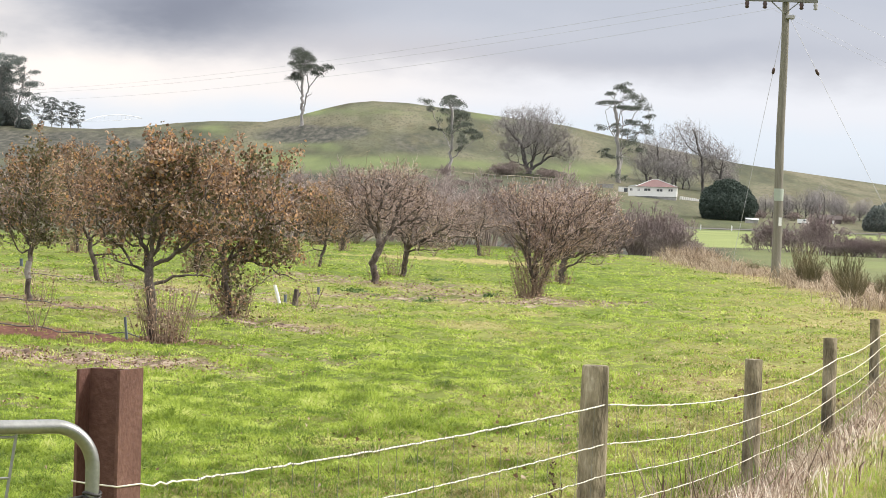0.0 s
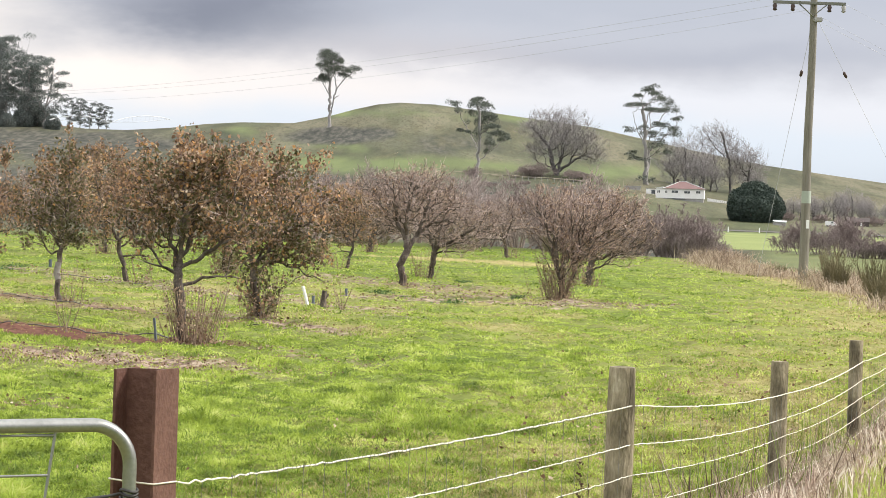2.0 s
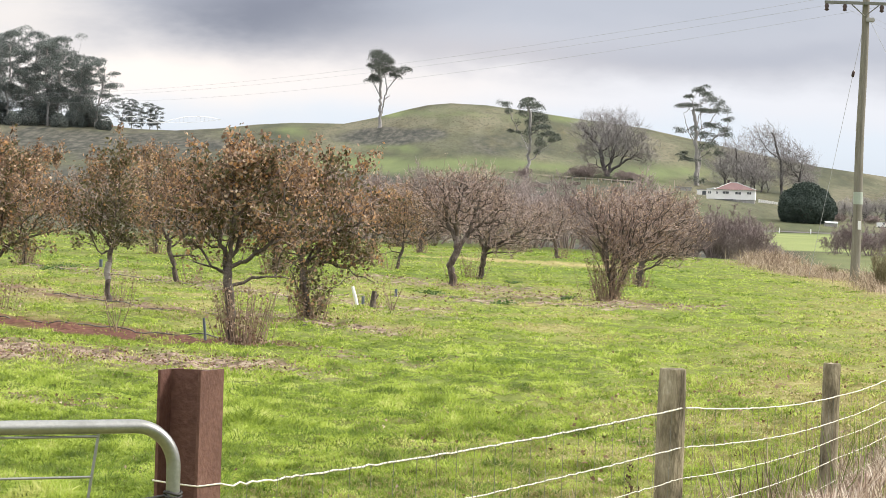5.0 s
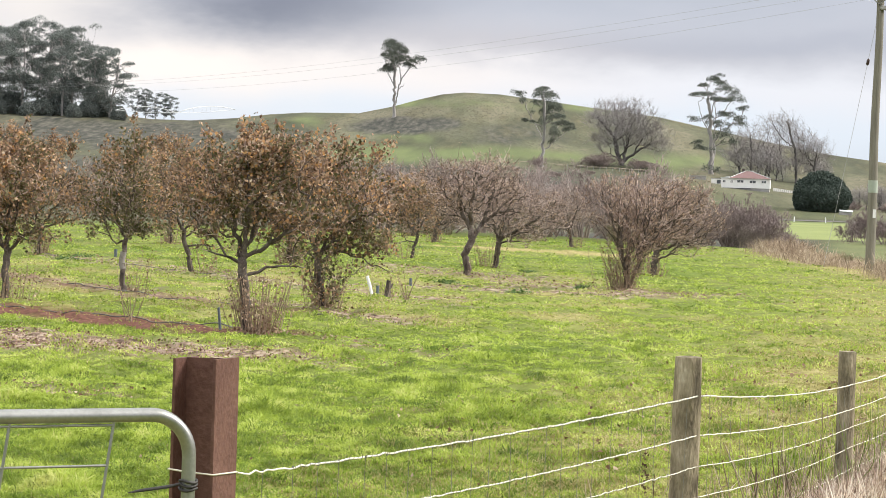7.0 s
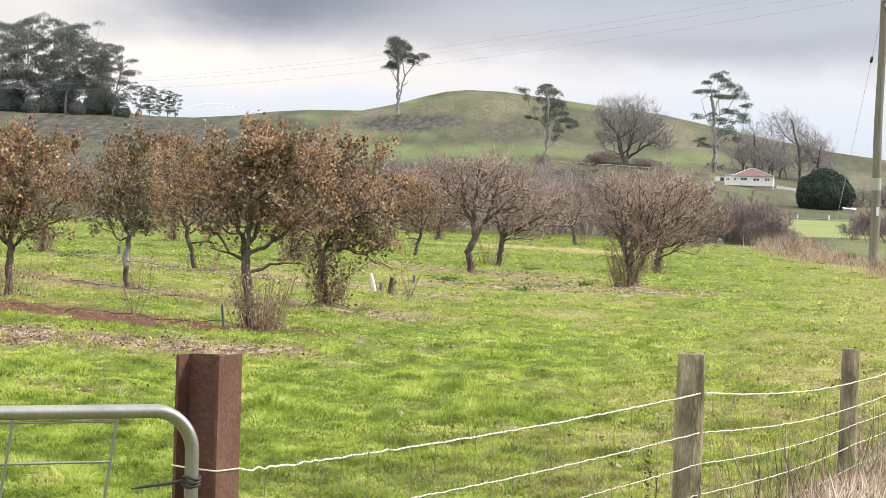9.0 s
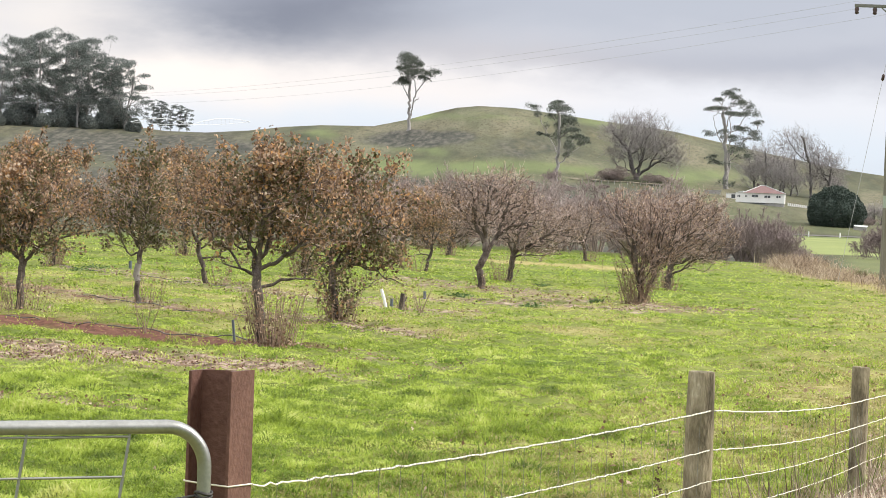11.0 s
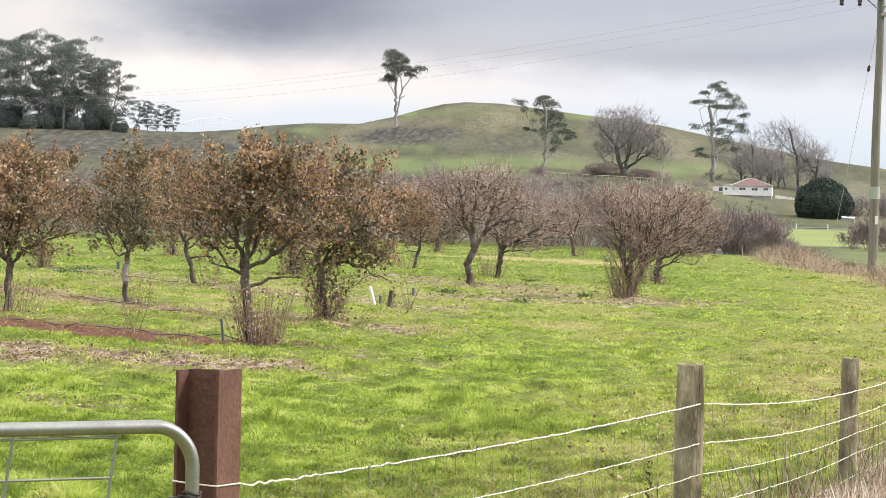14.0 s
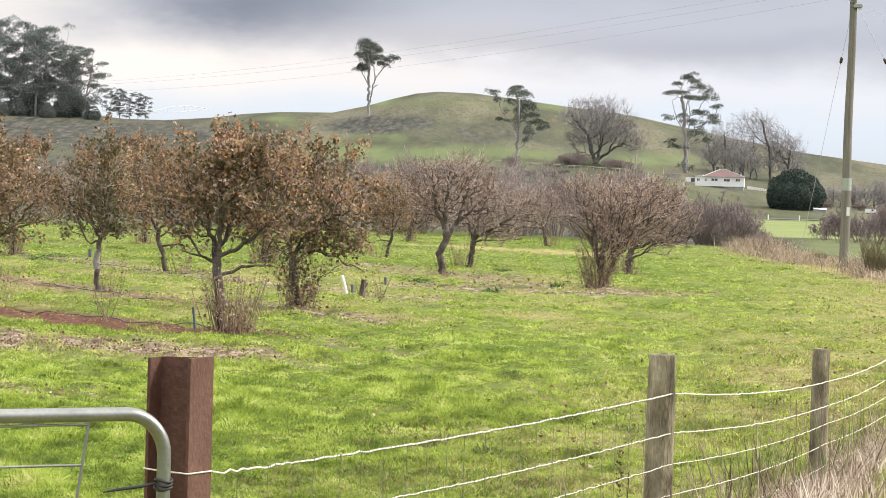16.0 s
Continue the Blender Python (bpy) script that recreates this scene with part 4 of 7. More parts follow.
def hazel(name, seed, label, limbs, crown, tips=420, leaf_n=6000, leaf_size=0.07, olive=0.4, suckers=40, sucker_h=0.9, bare=False, sprigs=40, trunk_r=0.085, sucker_at=(0.0, 0.0), sucker_w=0.17, direct=0.30, rise=0.06):
    """A hazel: short trunk, spreading limbs, fine twigs, autumn leaves, sucker shoots at the foot."""
    rng = np.random.default_rng(seed)
    t = thing(name, (0, 0, 0), label, "tree", "hazel trees in the orchard")
    top = max(z + rz for _, z, _, rz in crown)
    tip_r = 0.0062 if bare else 0.0045
    wide, high = (1.12, 1.02) if bare else (1.32, 0.95)
    crown = [(x, z * (1.0 if bare else 0.965), rx * wide, rz * high) for x, z, rx, rz in crown]
    # side lobes make the outline uneven
    for k in range(5):
        x, z, rx, rz = crown[k % len(crown)]
        a = rng.uniform(0.0, 3.3)
        crown.append((x + math.cos(a) * rx * 1.0, z + math.sin(a) * rz * 0.85, rx * 0.42, rz * 0.34))
    if not bare:
        # thin hanging growth under the crown
        foot = min(z - rz for _, z, _, rz in crown[:3])
        crown += [(crown[0][0] + dx, foot + 0.02, 0.42, 0.30) for dx in (-0.6, 0.15, 0.7)]
    pts = woody(t, rng, limbs, crown, tips, 0.10, tip_r, 2.15, trunk_r, BARK, TWIG, 7 if bare else 4, 0.21 if bare else 0.17, 1.0, direct, 0.22, 0.17, rise, 0.22, 1.7 if bare else 2.0)
    if sprigs:
        sp = Tubes()
        hi = pts[np.argsort(-pts[:, 2] + 0.45 * np.abs(pts[:, 0] - crown[0][0]))[:sprigs * 12]]
        for p in hi[rng.integers(0, len(hi), sprigs)]:
            q, w = shoot(rng, p, (rng.normal() * 0.45, rng.normal() * 0.45, 1), rng.uniform(0.10, 0.42), 0.006, 3, 0.10)
            sp.add(q, w, 3)
            pts = np.concatenate([pts, np.repeat(q[1:], 7 if not bare else 1, 0)])
        tagged(sp.make("sprig_growth", TWIG, t), kind="stuff")
    if leaf_n:
        c = pts[rng.integers(0, len(pts), leaf_n)]
        c = c + rng.normal(size=c.shape) * (0.03 if bare else 0.05)
        if bare:
            v, f = leaves(c, leaf_size, rng, 0.0, 0.3, 0.6)
            tagged(hang(mesh_obj("foliage", v, f, LEAFB), t), kind="stuff")
        else:
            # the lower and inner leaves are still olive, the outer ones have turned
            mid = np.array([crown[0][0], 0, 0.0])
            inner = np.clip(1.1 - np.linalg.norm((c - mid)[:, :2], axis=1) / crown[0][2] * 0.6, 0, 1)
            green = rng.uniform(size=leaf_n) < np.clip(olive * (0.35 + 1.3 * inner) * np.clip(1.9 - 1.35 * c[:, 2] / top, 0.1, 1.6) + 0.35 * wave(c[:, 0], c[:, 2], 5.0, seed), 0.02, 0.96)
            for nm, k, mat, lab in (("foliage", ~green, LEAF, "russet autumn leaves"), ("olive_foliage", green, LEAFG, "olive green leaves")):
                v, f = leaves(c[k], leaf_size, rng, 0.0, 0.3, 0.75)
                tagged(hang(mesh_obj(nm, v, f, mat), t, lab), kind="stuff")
    if suckers:
        su = Tubes()
        ends = []
        for _ in range(suckers):
            a, q = rng.uniform(0, 6.28), abs(rng.normal()) * sucker_w + 0.05
            d = np.array([math.cos(a) * 0.30, math.sin(a) * 0.30, 1.0])
            p, r = shoot(rng, (sucker_at[0] + math.cos(a) * q, sucker_at[1] + math.sin(a) * q, -0.05), d, sucker_h * rng.uniform(0.35, 1.15), rng.uniform(0.004, 0.008), 5, 0.06, 0.03, 0.45)
            su.add(p, r, 4)
            ends.append(p[2:])
        tagged(su.make("sucker_thicket", SUCK, t, "pale brown sucker shoots"), kind="stuff")
        ends = np.concatenate(ends)
        c = ends[rng.integers(0, len(ends), suckers * 4)] + rng.normal(size=(suckers * 4, 3)) * 0.025
        v, f = leaves(c, 0.05, rng)
        tagged(hang(mesh_obj("sucker_foliage", v, f, LEAFB), t), kind="stuff")
        # leaf mould and stubs heaped round the foot
        c = np.stack([sucker_at[0] + rng.normal(size=suckers * 2) * sucker_w * 1.3, sucker_at[1] + rng.normal(size=suckers * 2) * sucker_w * 1.3, np.abs(rng.normal(size=suckers * 2)) * 0.05], 1)
        v, f = leaves(c, 0.06, rng, 0.3)
        tagged(hang(mesh_obj("leaf_mould", v, f, LITTER), t), kind="stuff")
    return t


PLANTED = set()


def put(tree, x, y, turn=0.0, s=1.0, sz=1.0, label=""):
    """Stands the first of its kind at x, y, or a copy of it once it stands somewhere."""
    m = pose(x, y, float(ground_z(x, y)) - 0.02, 0, 0, turn) @ Matrix.Diagonal((s, s, s * sz, 1))
    ob = copy_thing(tree, pose(0, 0, 0)) if tree.name in PLANTED else tree
    PLANTED.add(tree.name)
    ob.matrix_basis = m
    return tagged(ob, label) if label else ob


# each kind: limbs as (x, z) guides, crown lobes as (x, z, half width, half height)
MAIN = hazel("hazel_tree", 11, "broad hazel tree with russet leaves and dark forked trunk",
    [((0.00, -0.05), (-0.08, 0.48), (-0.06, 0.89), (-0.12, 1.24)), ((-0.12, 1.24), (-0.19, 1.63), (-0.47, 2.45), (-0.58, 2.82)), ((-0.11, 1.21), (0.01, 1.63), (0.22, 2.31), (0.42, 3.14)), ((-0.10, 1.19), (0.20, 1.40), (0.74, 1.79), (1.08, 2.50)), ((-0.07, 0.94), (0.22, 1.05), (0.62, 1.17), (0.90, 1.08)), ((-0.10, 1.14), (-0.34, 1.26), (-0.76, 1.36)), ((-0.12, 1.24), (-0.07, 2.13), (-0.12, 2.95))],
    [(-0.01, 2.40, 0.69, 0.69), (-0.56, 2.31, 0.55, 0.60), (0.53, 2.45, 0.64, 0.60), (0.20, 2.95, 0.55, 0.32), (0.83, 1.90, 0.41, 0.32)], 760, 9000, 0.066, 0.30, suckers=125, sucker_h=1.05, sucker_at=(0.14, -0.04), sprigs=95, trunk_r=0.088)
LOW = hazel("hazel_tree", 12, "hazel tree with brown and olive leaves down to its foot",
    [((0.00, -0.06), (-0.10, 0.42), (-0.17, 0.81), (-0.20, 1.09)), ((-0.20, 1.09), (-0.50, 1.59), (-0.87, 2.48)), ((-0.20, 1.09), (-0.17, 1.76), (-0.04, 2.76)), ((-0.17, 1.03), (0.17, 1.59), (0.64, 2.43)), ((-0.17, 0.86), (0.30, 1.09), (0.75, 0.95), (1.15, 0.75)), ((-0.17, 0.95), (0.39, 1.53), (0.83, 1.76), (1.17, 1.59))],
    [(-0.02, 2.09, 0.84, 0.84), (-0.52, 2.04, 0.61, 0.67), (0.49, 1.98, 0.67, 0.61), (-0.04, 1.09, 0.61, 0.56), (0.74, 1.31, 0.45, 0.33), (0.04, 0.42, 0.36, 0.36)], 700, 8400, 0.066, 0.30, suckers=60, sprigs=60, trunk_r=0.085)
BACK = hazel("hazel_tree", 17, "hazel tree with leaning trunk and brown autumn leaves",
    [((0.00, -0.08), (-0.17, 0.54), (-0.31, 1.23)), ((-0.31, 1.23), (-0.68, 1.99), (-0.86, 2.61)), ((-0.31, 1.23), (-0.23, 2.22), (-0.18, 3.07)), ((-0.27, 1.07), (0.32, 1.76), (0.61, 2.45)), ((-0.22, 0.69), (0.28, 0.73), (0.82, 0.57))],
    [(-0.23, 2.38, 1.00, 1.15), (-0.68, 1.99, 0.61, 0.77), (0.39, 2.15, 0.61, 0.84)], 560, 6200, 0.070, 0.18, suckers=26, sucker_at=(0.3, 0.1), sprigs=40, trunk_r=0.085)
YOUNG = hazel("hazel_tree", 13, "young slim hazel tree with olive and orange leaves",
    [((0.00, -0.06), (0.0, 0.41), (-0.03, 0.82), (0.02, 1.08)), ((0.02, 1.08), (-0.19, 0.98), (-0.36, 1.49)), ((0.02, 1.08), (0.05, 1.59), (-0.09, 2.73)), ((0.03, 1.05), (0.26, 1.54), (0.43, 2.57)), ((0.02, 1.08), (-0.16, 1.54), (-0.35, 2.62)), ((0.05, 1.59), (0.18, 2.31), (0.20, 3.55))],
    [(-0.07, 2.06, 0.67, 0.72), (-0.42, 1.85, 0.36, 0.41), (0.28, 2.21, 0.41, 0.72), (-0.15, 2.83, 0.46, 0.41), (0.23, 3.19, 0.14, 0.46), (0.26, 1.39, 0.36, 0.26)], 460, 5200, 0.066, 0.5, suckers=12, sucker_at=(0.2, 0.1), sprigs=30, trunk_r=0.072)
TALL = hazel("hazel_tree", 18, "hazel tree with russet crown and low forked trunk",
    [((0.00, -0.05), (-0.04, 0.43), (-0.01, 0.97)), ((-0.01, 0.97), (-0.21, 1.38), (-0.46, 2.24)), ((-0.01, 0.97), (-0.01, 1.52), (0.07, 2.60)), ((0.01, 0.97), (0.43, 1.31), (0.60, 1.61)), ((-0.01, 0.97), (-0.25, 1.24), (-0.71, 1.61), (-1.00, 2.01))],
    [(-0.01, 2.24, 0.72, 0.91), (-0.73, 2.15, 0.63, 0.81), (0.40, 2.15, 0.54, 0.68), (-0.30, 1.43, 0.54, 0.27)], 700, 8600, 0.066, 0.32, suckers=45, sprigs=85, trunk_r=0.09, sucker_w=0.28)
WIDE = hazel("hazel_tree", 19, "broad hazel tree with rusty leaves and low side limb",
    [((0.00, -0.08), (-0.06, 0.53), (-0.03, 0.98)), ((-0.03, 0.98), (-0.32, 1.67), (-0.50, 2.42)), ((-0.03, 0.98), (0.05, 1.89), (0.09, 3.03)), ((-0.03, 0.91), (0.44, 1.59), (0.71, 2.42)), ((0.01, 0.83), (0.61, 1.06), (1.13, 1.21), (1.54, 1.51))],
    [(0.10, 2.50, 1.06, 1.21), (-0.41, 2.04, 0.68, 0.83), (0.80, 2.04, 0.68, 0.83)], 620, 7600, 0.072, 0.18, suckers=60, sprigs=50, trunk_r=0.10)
CROOK = hazel("hazel_tree", 14, "almost bare spreading hazel tree with crooked trunk",
    [((0.00, -0.06), (-0.07, 0.28), (-0.15, 0.59), (-0.03, 0.87), (0.11, 1.06)), ((0.11, 1.06), (0.01, 1.46), (-0.26, 1.85), (-1.04, 2.80)), ((0.11, 1.06), (0.35, 1.42), (0.73, 1.81), (1.49, 2.56)), ((0.01, 1.46), (0.05, 2.01), (0.20, 3.27)), ((0.35, 1.42), (0.56, 2.01), (0.84, 3.19)), ((-0.26, 1.85), (-0.24, 2.48), (-0.42, 3.11)), ((0.73, 1.81), (1.27, 1.97), (1.91, 1.69))],
    [(0.23, 2.56, 1.34, 0.87), (-0.48, 2.40, 0.71, 0.71), (1.09, 2.56, 0.63, 0.71), (0.29, 3.11, 0.87, 0.39)], 900, 1700, 0.055, suckers=6, bare=True, sprigs=40, trunk_r=0.105)
SIDE = hazel("hazel_tree", 16, "nearly bare low hazel tree with sweeping side limbs",
    [((0.00, -0.07), (0.07, 0.52), (0.10, 0.83)), ((0.10, 0.83), (0.43, 1.40), (0.95, 1.66), (2.08, 1.75)), ((0.10, 0.83), (-0.09, 1.49), (-0.46, 2.01)), ((0.10, 0.83), (0.34, 1.66), (0.58, 2.36)), ((0.18, 1.05), (0.96, 1.40), (1.64, 1.84), (2.06, 2.36)), ((0.43, 1.40), (1.14, 1.31), (1.59, 0.92))],
    [(0.59, 1.84, 1.49, 0.87), (1.64, 1.75, 0.87, 0.70), (-0.28, 1.75, 0.70, 0.70), (0.79, 1.14, 0.96, 0.44)], 760, 1500, 0.055, suckers=45, bare=True, sprigs=30, trunk_r=0.09, sucker_at=(-0.28, 0.0), sucker_h=1.15)
FAN = hazel("hazel_tree", 15, "bare many-stemmed hazel tree with dense sucker shoots",
    [((0.00, -0.04), (0.11, 0.26), (0.24, 0.69), (0.26, 0.97)), ((0.26, 0.97), (-0.04, 1.54), (-0.41, 2.03), (-1.03, 2.53)), ((0.26, 0.97), (0.20, 1.68), (0.02, 2.95)), ((0.26, 0.97), (0.53, 1.61), (0.84, 2.81)), ((0.27, 0.90), (0.68, 1.32), (1.57, 2.10)), ((0.00, 0.00), (-0.16, 0.83), (-0.34, 2.17)), ((0.05, 0.00), (-0.02, 0.90), (-0.08, 1.75))],
    [(0.23, 2.10, 1.13, 0.85), (-0.41, 2.17, 0.64, 0.57), (0.93, 2.10, 0.85, 0.78), (0.18, 1.32, 0.71, 0.50), (0.10, 0.80, 0.48, 0.42)], 1050, 3600, 0.055, suckers=120, bare=True, sprigs=50, trunk_r=0.045, sucker_at=(-0.12, -0.1), sucker_h=1.35, sucker_w=0.17, direct=0.48, rise=0.16)
LEANER = hazel("hazel_tree", 20, "bare hazel tree with limbs leaning to one side",
    [((0.00, -0.05), (0.03, 0.43), (0.14, 0.86)), ((0.14, 0.86), (0.46, 1.46), (1.05, 1.97), (1.55, 2.23)), ((0.14, 0.86), (0.11, 1.72), (0.26, 2.57)), ((0.15, 0.77), (0.91, 1.11), (1.58, 1.37)), ((0.14, 0.86), (0.62, 1.89), (0.86, 2.57))],
    [(0.71, 1.89, 1.11, 0.94), (1.48, 1.80, 0.77, 0.69), (0.27, 2.23, 0.94, 0.77), (0.91, 1.11, 0.94, 0.43)], 900, 2300, 0.055, suckers=50, bare=True, sprigs=40, trunk_r=0.10, sucker_h=0.9, direct=0.42, rise=0.14)

put(MAIN, -3.67, 39.9)
put(LOW, -2.93, 47.9, 0, 1.03, 1.08)
slim = put(YOUNG, -7.73, 54.2)
put(BACK, -7.65, 66.8)
put(TALL, -9.06, 47.7)
put(WIDE, -14.03, 79.8)
put(CROOK, -0.38, 73.2)
put(SIDE, 0.47, 81.2)
put(FAN, 3.72, 63.9)
put(LEANER, 5.30, 77.4)
# the pale flaking band round the young tree's trunk follows its bole
_bole = [c for c in slim.children if c.name.startswith("trunk")][0]
_v = np.array([v.co for v in _bole.data.vertices])
_v = _v[(_v[:, 2] > 0.42) & (_v[:, 2] < 0.92) & (np.hypot(_v[:, 0], _v[:, 1]) < 0.2)]
_mid = [_v[np.abs(_v[:, 2] - z) < 0.08].mean(0) for z in (0.5, 0.6, 0.72, 0.84)]
tube("trunk_guard", [(m[0], m[1], z) for m, z in zip(_mid, (0.48, 0.6, 0.72, 0.86))], 0.068, PALEB, slim, 10, "pale flaking band round the trunk")
# the rows behind
put(WIDE, -12.5, 100.2, 160, 1.15)
put(TALL, -12.9, 62.0, 200, 1.1)
put(SIDE, -4.10, 107.6, 10, 1.2)
put(LOW, -6.0, 78.5, 100, 1.12)
put(SIDE, 4.3, 120.7, 170, 0.98)
put(BACK, -8.8, 92.0, 140, 1.05)
put(WIDE, -18.5, 95.0, 30, 1.15)
put(TALL, -17.5, 71.0, 10, 1.15)
put(BACK, -2.5, 88.5, 200, 0.86)
for k, (x, y) in enumerate([(-2.3, 122), (-7.0, 122), (-11.5, 127), (-17, 120), (7.6, 116), (-22, 118), (-3.8, 138), (1.2, 142), (9.5, 137), (-9.5, 146), (-15, 142)]):
    put((LEANER, CROOK, BACK)[k % 3] if x < -6 else (LEANER, SIDE)[k % 2], x, y, 67 * k, 1.05 + 0.04 * (k % 4))

# ---------------------------------------------------------------- distant trees
def gum(name, seed, label, limbs, tufts, leaf=0.42, dens=26.0, tip_r=0.10, trunk_r=0.9, mat=None, deep=0.75):
    """A eucalypt: pale forked trunk, rising limbs and domed leaf tufts (x, z, half width, half height) with gaps between them."""
    rng = np.random.default_rng(seed)
    t = thing(name, (0, 0, 0), label, "tree")
    g = Growth(rng, limbs, 1.1, 0.15, trunk_r * 0.9)
    tufts = [(x, z, rx * 1.06, rz * 1.4) for x, z, rx, rz in tufts]
    half = max(abs(x) + rx for x, _, rx, _ in tufts)
    cs, ends = [], []
    for x, z, rx, rz in tufts:
        y = rng.uniform(-1, 1) * deep * math.sqrt(max(0.05, half * half - x * x)) * 0.75
        for m in range(5):
            # a few umbrella-shaped sprays make one tuft
            c = np.array([x, y, z]) + rng.normal(size=3) * np.array([0.42 * rx, 0.6 * rx, 0.35 * rz]) * (m > 0)
            s = rng.uniform(0.45, 0.8)
            n = int(dens * rx * rx * s)
            a, q = rng.uniform(0, 6.28, n), np.sqrt(rng.uniform(size=n))
            dome = np.sqrt(np.maximum(0, 1 - q * q)) * 0.9 - 0.35
            cs.append(c + np.stack([np.cos(a) * q * rx * s, np.sin(a) * q * rx * s, (dome + rng.normal(size=n) * 0.28) * rz * s * 1.25], 1))
            ends.append(c - np.array([0, 0, 0.3 * rz]))
    g.reach(np.array(ends), 0.35, 0.3, 0.10, 0.05)
    wood = Tubes()
    for line, rad in g.chains(tip_r, 1.75, trunk_r):
        rad = rad * (1 + 0.35 * np.exp(-np.maximum(line[:, 2], 0) / 1.5))
        wood.add(line, rad, 8 if rad[0] > 4 * tip_r else 4)
    wood.make("trunk", GUMB, t)
    v, f = leaves(np.concatenate(cs), leaf, rng, 0.3, 0.2, 0.55)
    tagged(hang(mesh_obj("crown", v, f, mat or GUML), t), kind="stuff")
    return t


def tufted(rng, height, half, low, n):
    """Lobes of a full gum crown, wide in the middle, round at the top."""
    out = []
    for k in range(n):
        u = low + (1 - low) * (k + rng.uniform(0, 1)) / n
        w = half * math.sqrt(max(0.06, 1 - ((u - 0.62) / 0.44) ** 2))
        out.append((rng.uniform(-0.85, 0.85) * w, height * u * 0.96, height * rng.uniform(0.07, 0.125), height * rng.uniform(0.030, 0.055)))
    return out


def bare_tree(name, seed, label, limbs, crown, tips=900, twig=0.034, trunk_r=1.1, mat=None, spur=1.6, deep=0.9, droop=0.0):
    """A leafless tree: dark limbs and a haze of fine twigs."""
    rng = np.random.default_rng(seed)
    t = thing(name, (0, 0, 0), label, "tree")
    crown = [(x, z, rx * 1.1, rz * 1.05) for x, z, rx, rz in crown]
    woody(t, rng, limbs, crown, tips, 0.8, twig, 1.85, trunk_r, BARET, mat or BAREB, 9, spur, deep, 0.32, 0.3, 0.10, 0.12 - droop, 0.2, 3.6, 0.6, hollow=2.2)
    return t


def bush(name, seed, label, w, h, n, leaf, mat, category="bush", group="", depth=None):
    """A leafy shrub: many small leaves in lumps over an uneven dome that reaches the ground, on short stems."""
    rng = np.random.default_rng(seed)
    t = thing(name, (0, 0, 0), label, category, group)
    q = rng.normal(size=(n, 3))
    q[:, 2] = np.abs(q[:, 2])
    q /= np.linalg.norm(q, axis=1, keepdims=True)
    bump = rng.normal(size=(26, 3))
    bump[:, 2] = np.abs(bump[:, 2])
    bump[:3] = ((0, 0, 1), (0.25, 0.1, 1), (-0.3, -0.15, 1))
    bump /= np.linalg.norm(bump, axis=1, keepdims=True)
    near = np.exp(-((1 - q @ bump.T) / 0.05)).max(1)
    rad = (0.86 + 0.15 * near) * (0.94 + 0.08 * q[:, 2]) * rng.uniform(0.55, 1.0, n) ** 0.35
    c = q * rad[:, None] * np.array([w / 2, (depth or w) / 2, h])
    low = c[:, 2] < 0.3 * h
    c[low, :2] *= (0.80 + 0.2 * c[low, 2:3] / (0.3 * h))
    v, f = leaves(c, leaf, rng, 0.0, 0.2, 0.45)
    tagged(hang(mesh_obj("foliage", v, f, mat), t), kind="stuff")
    st = Tubes()
    for k in range(7):
        a = 0.9 * k
        st.add([(0.1 * math.cos(a), 0.1 * math.sin(a), -0.1), (w * 0.1 * math.cos(a), w * 0.1 * math.sin(a), h * 0.4), (w * 0.22 * math.cos(a), w * 0.22 * math.sin(a), h * 0.7)], [h * 0.02, h * 0.014, h * 0.006], 4)
    tagged(st.make("stem_fan", SCRUB, t), kind="stuff")
    return t


def bare_bush(name, seed, label, w, h, twig, category="bush", group="", mat=None):
    """A leafless thicket: stems fan out from the ground into fine twigs."""
    rng = np.random.default_rng(seed)
    t = thing(name, (0, 0, 0), label, category, group)
    stems = []
    for k in range(11):
        a, o = 2.4 * k, 0.25 + 0.95 * (k / 11)
        stems.append(shoot(rng, (math.cos(a) * w * 0.16 * o, math.sin(a) * w * 0.16 * o, -0.1), (math.cos(a) * o * w / h * 0.5, math.sin(a) * o * w / h * 0.5, 1), h * rng.uniform(0.75, 1.0), h * 0.016, 5, 0.14, -0.02, 0.3))
    lv = branch_out(rng, stems, [(7, 0.55, 0.8, 0.6, 4, 0.2, 0.0), (7, 0.55, 0.8, 0.6, 3, 0.22, 0.0), (6, 0.6, 0.7, 0.7, 2, 0.22, 0.0)])
    allp = np.concatenate([q for k in lv for q, r in k])
    rho, top = np.percentile(np.hypot(allp[:, 0], allp[:, 1]), 97), np.percentile(allp[:, 2], 99)
    sc = np.array([w / 2 / rho, w / 2 / rho, h / top])
    st, tw = Tubes(), Tubes()
    for q, r in lv[0] + lv[1]:
        st.add(q * sc, np.maximum(r, twig), 4)
    for q, r in lv[2] + lv[3]:
        tw.add(np.maximum(q * sc, (-1e9, -1e9, 0.0)), np.maximum(r, twig), 3)
    tagged(st.make("stem_fan", mat or SCRUB, t), kind="stuff")
    tagged(tw.make("twig_canopy", mat or SCRUB, t), kind="stuff")
    return t


def polar(az, r):
    return r * math.sin(radians(az)), r * math.cos(radians(az))


def put_far(tree, az, r, turn=0.0, s=1.0, sz=1.0, label=""):
    return put(tree, *polar(az, r), turn, s, sz, label)


